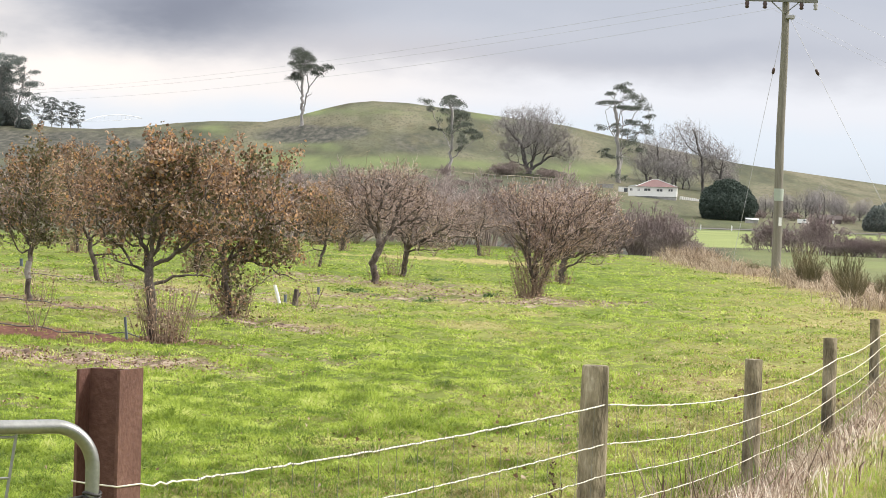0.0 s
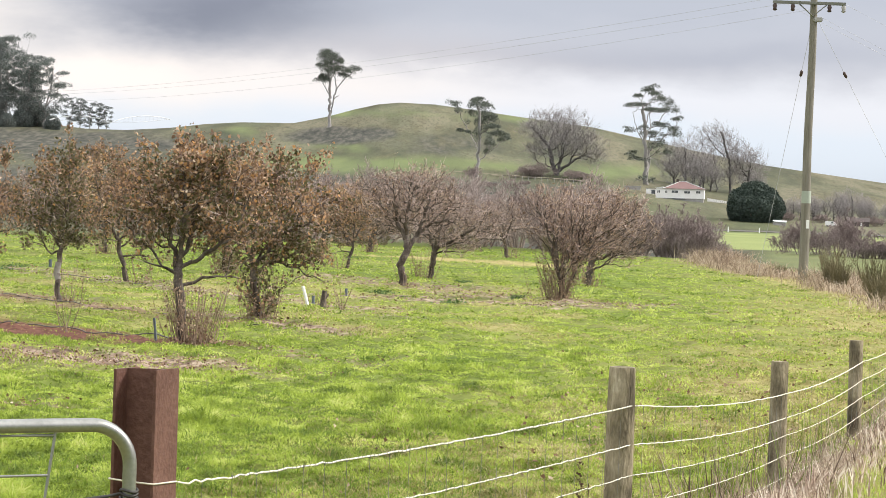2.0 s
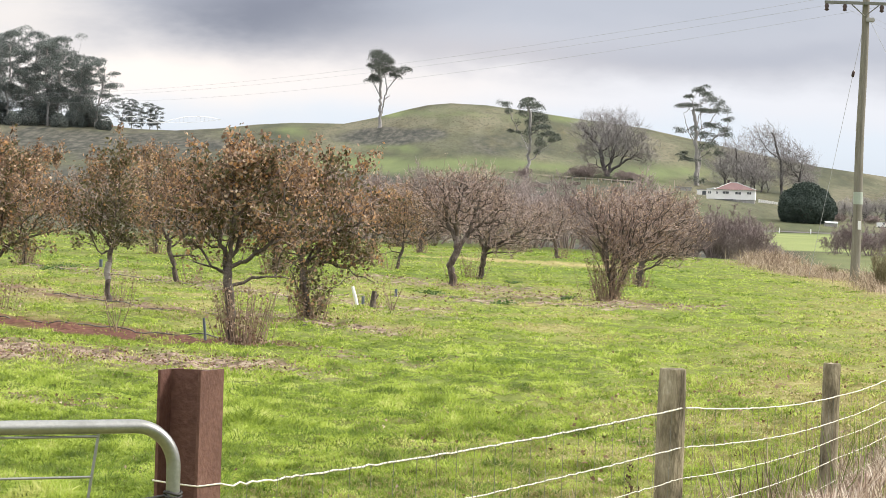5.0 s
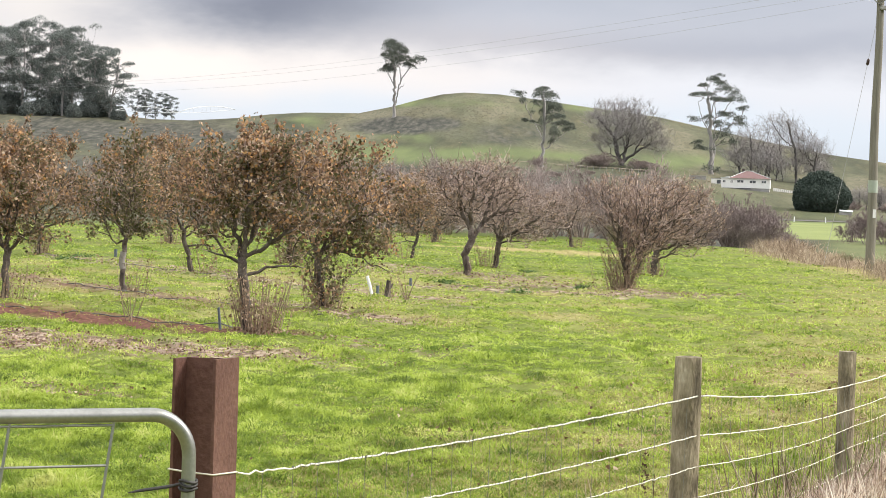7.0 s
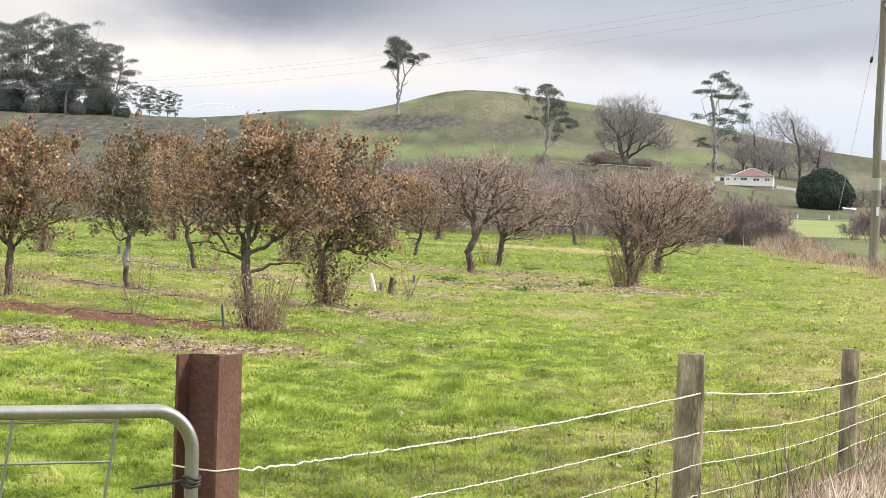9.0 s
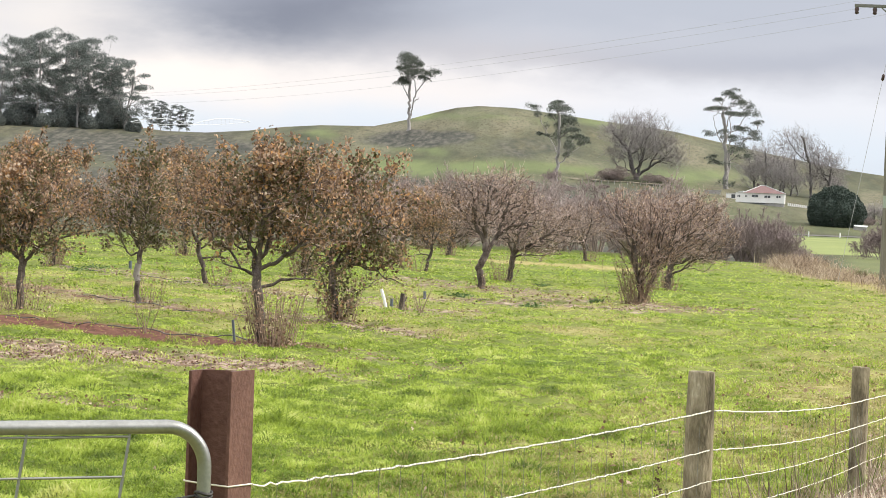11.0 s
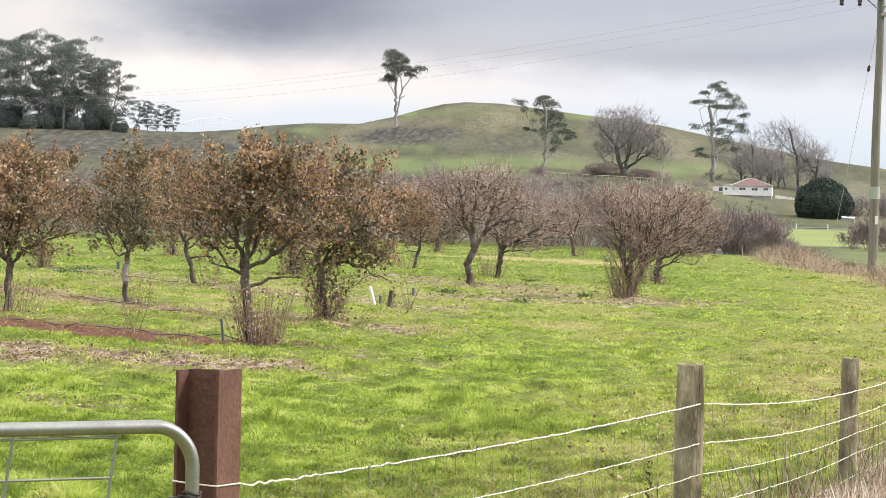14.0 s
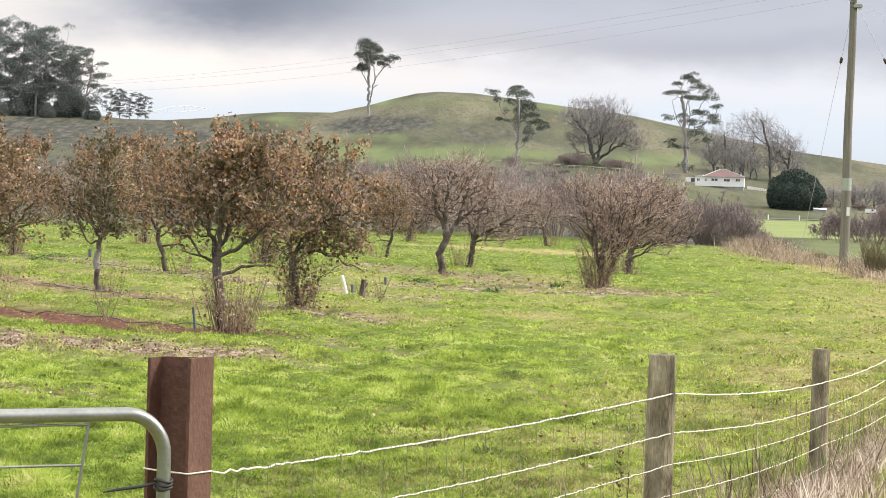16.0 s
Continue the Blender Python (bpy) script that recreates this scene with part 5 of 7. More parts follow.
LONE = gum("gum_tree", 21, "tall lone gum tree with pale bare trunk on the hillside",
    [((0.0, -1.0), (0.1, 7.2), (-0.1, 13.6), (-1.1, 25.6)), ((0.4, 5.6), (1.8, 11.2), (2.8, 16.0), (5.9, 20.4), (9.8, 23.6)), ((1.8, 11.2), (3.9, 13.5), (4.2, 14.4)), ((-0.1, 13.6), (-2.4, 17.6), (-4.1, 20.0)), ((2.8, 16.0), (1.8, 21.6), (0.9, 25.6))],
    [(-1.3, 30.8, 4.0, 1.9), (-3.6, 28.8, 3.4, 2.1), (1.6, 29.2, 3.6, 2.2), (4.0, 27.6, 2.4, 1.4), (-5.1, 26.4, 1.9, 0.8), (-0.8, 26.8, 4.0, 1.6), (2.5, 25.2, 3.2, 1.1), (6.1, 24.4, 3.2, 1.4), (10.1, 24.8, 2.6, 1.3), (0.2, 22.8, 3.6, 1.6), (-3.0, 22.0, 2.4, 1.0), (-4.5, 20.7, 2.6, 1.1), (-1.3, 20.4, 2.8, 1.1), (5.0, 22.0, 2.8, 1.1)], 0.40, 38.0, 0.055, 0.72, GUMLD)
put_far(LONE, -2.10, 1068)
GUMA = gum("gum_tree", 22, "gum tree with spread forks and sparse dark leaf tufts",
    [((0.0, -0.6), (-0.2, 4.5), (0.0, 8.9), (0.3, 13.4), (-1.0, 22.3)), ((-0.2, 4.5), (1.8, 7.0), (3.3, 8.9), (4.8, 12.8)), ((0.0, 8.9), (-2.9, 14.0), (-7.0, 22.3)), ((0.3, 13.4), (2.8, 16.6), (3.3, 20.4))],
    [(-7.4, 23.9, 2.2, 0.9), (-7.6, 21.7, 1.8, 1.0), (-1.4, 25.5, 2.9, 0.6), (-0.7, 23.3, 3.8, 1.4), (2.2, 23.9, 1.6, 0.9), (1.7, 20.7, 3.8, 1.8), (1.4, 18.5, 2.9, 1.4), (-4.0, 17.6, 1.0, 1.0), (-5.8, 15.3, 1.9, 0.6), (-3.6, 14.7, 1.5, 0.6), (4.0, 16.6, 3.2, 0.9), (6.7, 14.7, 3.5, 1.1), (8.6, 13.1, 2.6, 1.1), (-0.9, 12.8, 1.6, 2.3), (0.6, 15.3, 2.6, 1.9), (3.3, 10.9, 2.6, 1.4), (2.7, 8.9, 1.6, 0.9), (-2.5, 21.1, 1.9, 0.9)], 0.38, 36.0, 0.045, 0.6, GUMLD)
put_far(GUMA, 1.33, 826)
GUMT = gum("gum_tree", 23, "tall gum tree with thick pale trunk and layered leaf plates",
    [((0.0, -0.7), (0.1, 6.5), (0.0, 13.4), (-0.6, 20.0), (-1.6, 27.0)), ((0.9, -0.7), (1.3, 7.9), (1.7, 15.5), (1.4, 24.0), (0.8, 31.5)), ((0.3, 2.4), (1.2, 11.4), (4.0, 18.2), (7.0, 24.0)), ((0.0, 12.0), (-2.4, 17.0), (-5.0, 24.5))],
    [(0.6, 34.1, 3.3, 1.0), (-4.2, 31.3, 2.4, 0.8), (-6.5, 27.9, 2.6, 0.8), (2.7, 32.3, 2.8, 1.1), (-2.0, 28.6, 2.8, 0.8), (4.1, 30.6, 2.8, 1.1), (7.3, 28.9, 2.6, 1.4), (0.8, 26.5, 3.1, 0.8), (5.3, 26.2, 2.8, 1.0), (9.1, 26.5, 1.7, 1.0), (3.7, 21.3, 3.1, 1.0), (9.9, 23.1, 2.1, 0.8), (-5.8, 19.6, 2.2, 1.0), (-2.1, 20.0, 1.9, 0.8), (0.8, 18.2, 2.8, 0.8), (9.3, 20.3, 2.6, 1.0), (10.7, 18.2, 2.4, 1.4), (4.6, 17.9, 2.8, 1.1), (-4.9, 11.2, 2.1, 0.7), (-3.8, 9.2, 2.8, 0.8), (4.3, 13.8, 3.1, 1.8), (6.8, 11.4, 2.4, 1.4), (-1.8, 1.9, 1.5, 1.2), (1.7, 1.4, 1.5, 1.2)], 0.40, 30.0, 0.05, 0.8, GUMLD)
put_far(GUMT, 5.14, 866, 0, 1.0, 0.96)
OAK = bare_tree("bare_oak", 31, "large bare deciduous tree with spreading dark limbs",
    [((0.0, -0.3), (-1.5, 4.3), (-2.1, 9.7), (-5.5, 14.3), (-8.3, 17.7)), ((-2.1, 9.7), (-1.5, 15.0), (-2.4, 20.3)), ((0.7, -0.3), (1.1, 5.7), (2.6, 11.0), (3.4, 17.0), (3.6, 21.0)), ((1.6, 1.0), (4.8, 5.0), (8.7, 8.3), (12.7, 9.0)), ((-1.4, 3.0), (-3.8, 4.3), (-6.1, 4.3)), ((1.1, 5.7), (-0.4, 12.3), (1.0, 19.0)), ((2.6, 11.0), (6.5, 14.3), (9.1, 17.7))],
    [(-2.3, 19.0, 8.7, 5.3), (4.4, 18.3, 6.0, 5.3), (9.2, 12.3, 6.7, 6.0), (-8.2, 16.3, 5.3, 4.0), (0.6, 12.3, 8.7, 6.7), (12.7, 7.7, 4.7, 3.3), (-7.3, 9.0, 4.0, 4.0)], 1900, 0.027, 0.8, spur=2.7)
put_far(OAK, 3.13, 862, 0, 1.0, 0.94)
WILLOW = bare_tree("bare_willow", 32, "tall bare grey deciduous tree by the farmhouse",
    [((0.0, -0.5), (-0.4, 6.0), (-1.1, 11.6), (-3.9, 21.5)), ((-0.4, 6.0), (2.8, 10.2), (6.1, 17.2)), ((-1.1, 11.6), (-5.8, 15.8), (-9.6, 22.9)), ((-4.5, -1.1), (-5.4, 4.6), (-9.1, 8.8), (-13.4, 12.3)), ((6.2, 4.6), (6.3, 10.2), (8.3, 13.7))],
    [(-6.6, 19.3, 6.3, 4.9), (-0.9, 15.8, 5.6, 4.9), (5.6, 12.3, 6.3, 4.2), (9.9, 8.8, 3.5, 3.5), (2.8, 10.9, 7.0, 5.6), (0.1, 6.7, 7.0, 4.2)], 1150, 0.025, 0.55, spur=2.6)
put_far(WILLOW, 7.06, 885)
COPSE = bare_tree("bare_willow", 33, "low bare grey-brown tree behind the farmhouse",
    [((0.0, -0.7), (-0.2, 5.6), (-1.2, 13.4)), ((-3.5, -0.7), (-4.4, 4.9), (-5.9, 8.4)), ((4.9, -0.7), (6.1, 5.6), (7.4, 11.3)), ((-0.1, 4.2), (2.5, 9.8), (3.7, 14.1))],
    [(-0.3, 9.8, 8.4, 7.0), (-5.1, 5.6, 4.9, 4.9), (6.8, 7.7, 5.6, 6.3)], 1150, 0.025, 0.4, spur=2.6)
put_far(COPSE, 6.05, 895)
put_far(COPSE, 6.45, 880, 150, 0.72)
put_far(COPSE, 7.65, 905, 80, 0.55)
_r = np.random.default_rng(24)
CL1 = gum("gum_tree", 24, "tall dark gum tree in a hilltop clump", [((0, -0.5), (0.4, 9), (-0.6, 20), (0.5, 33)), ((0.2, 8), (3.5, 18), (6, 27)), ((0, 12), (-4, 20), (-6, 28))], tufted(_r, 39, 9.5, 0.16, 24), 0.55, 13.0, 0.05, 0.5)
CL2 = gum("gum_tree", 25, "tall dark gum tree in a hilltop clump", [((0, -0.5), (-0.4, 12), (0.8, 24), (0.2, 35)), ((-0.2, 10), (-4, 22), (-5, 30)), ((0.2, 15), (4, 24), (5, 32))], tufted(_r, 40, 8.5, 0.26, 22), 0.55, 13.0, 0.05, 0.5)
CL3 = gum("gum_tree", 26, "rounded dark gum tree on the clump's edge", [((0, -0.5), (0.5, 8), (2, 16), (3, 24)), ((0.3, 6), (-3, 14), (-4, 20)), ((0.6, 9), (6, 15), (8, 19))], tufted(_r, 29, 10.5, 0.10, 24), 0.58, 11.5, 0.05, 0.45)
for k, az in enumerate((-12.6, -12.1, -11.7, -11.3, -11.0, -10.7, -10.45, -10.15, -9.9, -9.6, -9.35, -9.1, -8.9)):
    put_far((CL1, CL2, CL1, CL3)[k % 4], az, 1105 + 22 * (k % 3), 97 * k, (1.0, 1.06, 0.94, 1.04, 0.98)[k % 5] * (0.86 if az > -9.2 else 1.0))
put_far(CL3, -8.52, 1100, 0, 0.98)
put_far(CL3, -8.75, 1120, 120, 1.05)
for k, az in enumerate((-7.95, -7.72, -7.5, -7.3, -7.12)):
    put_far((CL3, CL1)[k % 2], az, 1165, 50 * k, (0.46, 0.38)[k % 2] - 0.02 * k, label="small gum tree beyond the hill crest")
CONE = bush("conifer_bush", 41, "large dense dark green conifer beside the farmhouse", 19.0, 11.0, 24000, 0.72, CONIF, "conifer")
put_far(CONE, 7.62, 697)
SCR = bare_bush("scrub_bush", 42, "leafless grey-brown scrub bush", 10, 6.5, 0.05, "bush", "scrub bushes")
for az, r, s, sz in ((-5.2, 760, 0.5, 0.5), (-4.1, 785, 0.45, 0.5), (-3.3, 750, 0.5, 0.45), (-2.2, 770, 0.5, 0.5), (-1.3, 745, 0.45, 0.5), (-0.2, 765, 0.5, 0.5), (0.7, 780, 0.45, 0.5), (1.6, 755, 0.5, 0.5), (2.4, 790, 0.4, 0.5), (3.3, 760, 0.5, 0.5), (4.1, 775, 0.4, 0.5), (8.3, 705, 0.6, 0.7), (9.1, 712, 0.6, 0.6), (10.3, 708, 0.6, 0.7),
                     (2.6, 850, 0.7, 0.5), (3.6, 858, 0.7, 0.5), (6.45, 142, 0.34, 0.5), (5.9, 146, 0.3, 0.5),
                     (-2.6, 168, 0.5, 0.75), (-1.2, 172, 0.55, 0.7), (0.4, 170, 0.5, 0.72), (1.8, 168, 0.55, 0.7), (3.2, 165, 0.5, 0.7), (4.4, 160, 0.5, 0.7), (-4.2, 175, 0.5, 0.8), (-5.8, 180, 0.5, 0.8), (-7.4, 185, 0.5, 0.8), (-9, 190, 0.5, 0.8), (-10.6, 190, 0.5, 0.8)):
    put_far(SCR, az, r, 53 * az * 7, s, sz)
HAZE = bare_bush("thicket", 46, "dense purple-brown leafless thicket by the paddock", 4.6, 3.2, 0.012, "bush", "thickets", THORN)
# the last copy, at 1.2 degrees, stands in for a burnt stump below GUMA
for az, r, s, sz in ((8.75, 270, 1.0, 1.1), (8.35, 285, 0.95, 0.9), (9.1, 275, 0.9, 0.95), (9.5, 268, 1.0, 1.1), (9.85, 262, 1.2, 1.15), (10.15, 258, 1.2, 0.50), (10.45, 257, 1.2, 0.52), (10.75, 258, 1.2, 0.48), (11.05, 256, 1.2, 0.55), (11.4, 258, 1.2, 0.58), (11.8, 260, 1.2, 0.5),
                     (6.0, 140, 0.78, 1.05), (5.6, 143, 0.80, 1.0), (6.4, 139, 0.70, 0.92), (5.1, 146, 0.70, 0.9), (5.8, 145, 0.74, 1.1), (6.2, 143, 0.76, 1.0), (6.7, 141, 0.52, 0.75), (1.2, 812, 1.4, 0.9)):
    put_far(HAZE, az, r, 71 * az * 5, s, sz)
HEDGE = bare_bush("hedge_bush", 47, "leafless pale mauve hedge bush behind the orchard", 4.6, 3.2, 0.011, "bush", "hedge bushes")
for k in range(15):
    put_far(HEDGE, -6.3 + 0.78 * k, 158 + 6 * (k % 3) - 1.2 * k, 97 * k, 1.12 + 0.1 * (k % 2), 0.98 + 0.08 * ((k * 5) % 3))
for az, r, s, sz in ((2.45, 850, 2.4, 0.5), (2.75, 853, 2.6, 0.55), (3.5, 852, 2.2, 0.45), (3.8, 855, 1.8, 0.4)):
    put_far(HEDGE, az, r, 80 * az, s, sz, "low mauve scrub at the foot of the bare oak")
for az, r, s, tn in ((8.5, 720, 0.36, 0), (8.95, 726, 0.42, 90), (9.4, 722, 0.46, 200), (9.8, 730, 0.52, 30), (10.2, 724, 0.42, 120), (10.6, 735, 0.36, 260)):
    put_far(COPSE, az, r, tn, s, 1.0, "bare grey roadside tree behind the paddock")
DGREEN = bush("evergreen_tree", 43, "dark evergreen tree beside the far road", 12, 9, 5500, 0.8, GUML, "tree")
put_far(DGREEN, 11.02, 665, 0, 0.8, 0.95)
put_far(DGREEN, 11.5, 668, 90, 0.9)
put_far(DGREEN, 11.3, 700, 200, 0.8)
for k, az in enumerate(np.arange(-12.4, -8.3, 0.34)):
    put_far(DGREEN, float(az), 1092 + 9 * (k % 3), 61 * k, 0.75 + 0.2 * (k % 3), 0.9, "dark shrub at the foot of the gum clump")
GREENB = bush("green_shrub", 44, "low green and brown shrub by the field edge", 1.7, 1.3, 1500, 0.08, SHRUBG, "shrub", "field edge shrubs")
for az, r, s in ((1.0, 140, 1.3), (3.2, 142, 1.2), (-1.0, 146, 1.3)):
    put_far(GREENB, az, r, 40 * r, s)

def broom(seed, h, w):
    """Upright whippy stems that fan from one foot."""
    rng = np.random.default_rng(seed)
    t = thing("broom_shrub", (0, 0, 0), "upright olive-brown broom shrub in dry grass", "shrub", "field edge shrubs")
    stems = []
    for k in range(46):
        a, o = 2.4 * k, 0.5 * w / h * math.sqrt(k / 46)
        stems.append(shoot(rng, (math.cos(a) * 0.1, math.sin(a) * 0.1, -0.05), (math.cos(a) * o, math.sin(a) * o, 1), h * rng.uniform(0.5, 1.05), 0.007, 5, 0.08, 0.01, 0.4))
    lv = branch_out(rng, stems, [(16, 0.3, 0.35, 0.6, 3, 0.08, 0.05)])
    st, tw = Tubes(), Tubes()
    for q, r in lv[0]:
        st.add(q, r, 4)
    for q, r in lv[1]:
        tw.add(q, np.maximum(r, 0.005), 3)
    tagged(st.make("stem_fan", SHRUBG, t), kind="stuff")
    tagged(tw.make("twig_canopy", SHRUBG, t), kind="stuff")
    return t


BROOM = broom(45, 1.35, 1.0)
for az, r, s, sz in ((9.42, 85, 1.0, 1.0), (9.62, 83, 0.8, 0.9), (10.38, 74, 0.95, 1.0), (10.62, 72.5, 0.75, 0.85), (11.25, 68.5, 0.7, 0.9), (8.95, 91, 0.45, 0.7), (8.25, 99, 0.6, 0.6), (3.1, 128, 1.0, 0.9), (3.45, 127, 1.1, 0.85), (3.8, 126, 1.05, 0.9), (4.15, 127, 1.1, 0.8), (4.5, 128, 1.0, 0.85)):
    put_far(BROOM, az, r, 40 * r, s, sz)


# ---------------------------------------------------------------- farmhouse and roadside
def farmhouse():
    x, y = polar(5.945, 787)
    z = float(ground_z(x, y))
    h = thing("farmhouse", (x, y, z), "white weatherboard farmhouse with faded red hipped roof", "house", turn=-8)
    L, D, H, F0 = 15.0, 9.0, 3.4, 0.4
    box("wall", (-L / 2, -D / 2, F0), (L / 2, D / 2, H), WHITE, h)
    box("stumps", (-L / 2 + 0.2, -D / 2 + 0.2, -1.0), (L / 2 - 0.2, D / 2 - 0.2, F0), GREYP, h, "grey boarded subfloor")
    bm = bmesh.new()
    o = 0.5
    e = [bm.verts.new(p) for p in ((-4.7 - o, -D / 2 - o, H), (L / 2 + o, -D / 2 - o, H), (L / 2 + o, D / 2 + o, H), (-4.7 - o, D / 2 + o, H))]
    rid = [bm.verts.new((-0.2, 0, H + 2.3)), bm.verts.new((1.4, 0, H + 2.3))]
    bm.faces.new((e[0], e[1], rid[1], rid[0]))
    bm.faces.new((e[1], e[2], rid[1]))
    bm.faces.new((e[2], e[3], rid[0], rid[1]))
    bm.faces.new((e[3], e[0], rid[0]))
    bm.faces.new(e[::-1])
    roof = part("roof", bm, ROOFR, h, "faded red corrugated iron roof")
    bm = bmesh.new()
    e = [bm.verts.new(p) for p in ((-L / 2 - 0.3, -D / 2 - 0.3, H), (-5.22, -D / 2 - 0.3, H), (-5.22, D / 2 + 0.3, H), (-L / 2 - 0.3, D / 2 + 0.3, H), (-5.22, -D / 2 - 0.3, H + 0.5), (-5.22, D / 2 + 0.3, H + 0.5))]
    bm.faces.new((e[0], e[1], e[4]))
    bm.faces.new((e[0], e[4], e[5], e[3]))
    bm.faces.new((e[2], e[3], e[5]))
    bm.faces.new((e[1], e[2], e[5], e[4]))
    bm.faces.new((e[0], e[3], e[2], e[1]))
    part("lean_to_roof", bm, IRON, h)
    tube("ridge_capping", [(-0.4, 0, H + 2.35), (1.6, 0, H + 2.35)], 0.12, IRON, roof, 6)
    tube("ridge_capping", [(1.4, 0, H + 2.35), (L / 2 + 0.3, -D / 2 - 0.4, H + 0.08)], 0.11, IRON, roof, 6)
    tube("ridge_capping", [(-0.2, 0, H + 2.35), (-5.0, -D / 2 - 0.4, H + 0.08)], 0.11, IRON, roof, 6)
    box("chimney", (-1.4, -0.5, H + 1.3), (-0.5, 0.5, H + 3.0), BROWNW, roof)
    for k, (a, w, lo) in enumerate(((-6.6, 0.9, 1.9), (-4.3, 0.7, 1.9), (-1.6, 2.0, 2.0), (2.2, 1.9, 1.9), (5.6, 1.4, 2.0))):
        win = box("window", (a - w / 2, -D / 2 - 0.06, lo), (a + w / 2, -D / 2 + 0.02, lo + 0.85), WHITE, h)
        for q in (-1, 1):
            box("pane", (a + q * w / 4 - w / 4 + 0.06, -D / 2 - 0.08, lo + 0.08), (a + q * w / 4 + w / 4 - 0.06, -D / 2 - 0.04, lo + 0.78), DARKP, win, "dark glass")
    # solid dark slab painted as the shade inside the underfloor opening
    box("porch_opening", (-2.5, -D / 2 - 0.1, 0.2), (1.6, -D / 2 + 0.1, F0), DARKP, h, "dark slab for the shade in the opening beneath the floor")
    return h


def outbuildings():
    x, y = polar(5.28, 812)
    s = thing("small_white_shed", (x, y, float(ground_z(x, y))), "small white shed beside the farmhouse", "shed", turn=-8)
    s.scale = (0.62, 0.62, 0.62)
    box("wall", (-2.6, -1.5, -0.5), (2.6, 1.5, 2.5), WHITE, s)
    box("roof", (-2.8, -1.7, 2.5), (2.8, 1.7, 2.75), GREYP, s)
    # no hole in the wall: a dark slab paints the shade indoors
    box("doorway", (0.2, -1.56, 0.0), (2.2, -1.45, 2.0), DARKP, s, "dark slab for the shade inside an open doorway")
    x, y = polar(4.86, 830)
    g = thing("low_grey_shed", (x, y, float(ground_z(x, y))), "low grey shed roof half hidden by the slope", "shed", turn=5)
    box("wall", (-2.4, -1.5, -0.5), (2.4, 1.5, 0.9), GREYP, g)
    box("roof", (-2.6, -1.7, 0.9), (2.6, 1.7, 1.15), GREYP, g)
    x, y = polar(6.84, 800)
    p = thing("paling_fence", (x, y, float(ground_z(x, y))), "white paling fence beside the farmhouse", "fence", turn=-14)
    for k in range(11):
        box("paling", (-4 + 0.62 * k, -0.06, -0.9 - 0.08 * k), (-3.5 + 0.62 * k, 0.06, 1.3 - 0.08 * k), WHITE, p)
    x, y = polar(8.10, 684)
    s = thing("roadside_shed", (x, y, float(ground_z(x, y))), "grey shed with pale corrugated iron roof by the road", "shed", turn=-10)
    s.scale = (0.52, 0.52, 0.52)
    box("wall", (-1.2, -2.5, -0.6), (5.5, 2.5, 1.6), GREYP, s)
    bm = bmesh.new()
    q = [bm.verts.new(c) for c in ((-0.5, -3.0, 1.7), (5.8, -3.0, 1.4), (5.8, 3.0, 2.2), (-1.5, 3.0, 2.4), (-0.5, -3.0, 1.85), (5.8, -3.0, 1.55), (5.8, 3.0, 2.35), (-1.5, 3.0, 2.55))]
    for fc in ((0, 1, 2, 3), (4, 5, 6, 7), (0, 1, 5, 4), (1, 2, 6, 5), (2, 3, 7, 6), (3, 0, 4, 7)):
        bm.faces.new([q[i] for i in fc])
    bmesh.ops.recalc_face_normals(bm, faces=bm.faces[:])
    part("roof", bm, IRON, s)
    x, y = polar(9.35, 690)
    c = thing("parked_van", (x, y, float(ground_z(x, y))), "white van parked among roadside trees", "van", turn=-20)
    c.scale = (0.62, 0.62, 0.62)
    bm = bmesh.new()
    prof = [(-2.6, 0.5), (2.4, 0.5), (2.5, 1.2), (1.7, 1.5), (1.0, 2.3), (-2.6, 2.35)]
    a = [bm.verts.new((px, -0.95, pz)) for px, pz in prof]
    b = [bm.verts.new((px, 0.95, pz)) for px, pz in prof]
    bm.faces.new(a)
    bm.faces.new(b[::-1])
    for i in range(6):
        j = (i + 1) % 6
        bm.faces.new((a[j], a[i], b[i], b[j]))
    bmesh.ops.recalc_face_normals(bm, faces=bm.faces[:])
    part("body", bm, PLASTW, c)
    for wx in (-1.6, 1.5):
        for wy in (-0.9, 0.9):
            tube("wheel", [(wx, wy - 0.12, 0.36), (wx, wy + 0.12, 0.36)], 0.36, HOSE, c, 12)
    box("window", (0.2, -0.97, 1.5), (1.1, 0.97, 2.1), DARKP, c)
    x, y = polar(9.95, 705)
    d = thing("roadside_cottage", (x, y, float(ground_z(x, y))), "dark brown roadside cottage among bare trees", "house", turn=-10)
    d.scale = (0.5, 0.5, 0.5)
    box("wall", (-6, -3, -0.6), (6, 3, 2.4), BROWNW, d)
    bm = bmesh.new()
    q = [bm.verts.new(cc) for cc in ((-6.4, -3.4, 2.35), (6.4, -3.4, 2.35), (6.4, 3.4, 2.35), (-6.4, 3.4, 2.35), (-6.4, 0, 4.6), (6.4, 0, 4.6))]
    for fc in ((0, 1, 5, 4), (2, 3, 4, 5), (0, 4, 3), (1, 2, 5), (0, 3, 2, 1)):
        bm.faces.new([q[i] for i in fc])
    part("roof", bm, BROWNW, d)
    box("door", (1.2, -3.06, 0), (2.2, -2.98, 2.0), PLASTW, d)
    # the far road: a thin raised strip along the foot of the hill
    az = np.linspace(4.2, 14, 60)
    v, f = [], []
    for k, a in enumerate(az):
        for r in (643, 648):
            px, py = polar(a, r)
            v.append((px, py, float(ground_z(px, py)) + 0.12))
        if k:
            f.append((2 * k - 2, 2 * k - 1, 2 * k + 1, 2 * k))
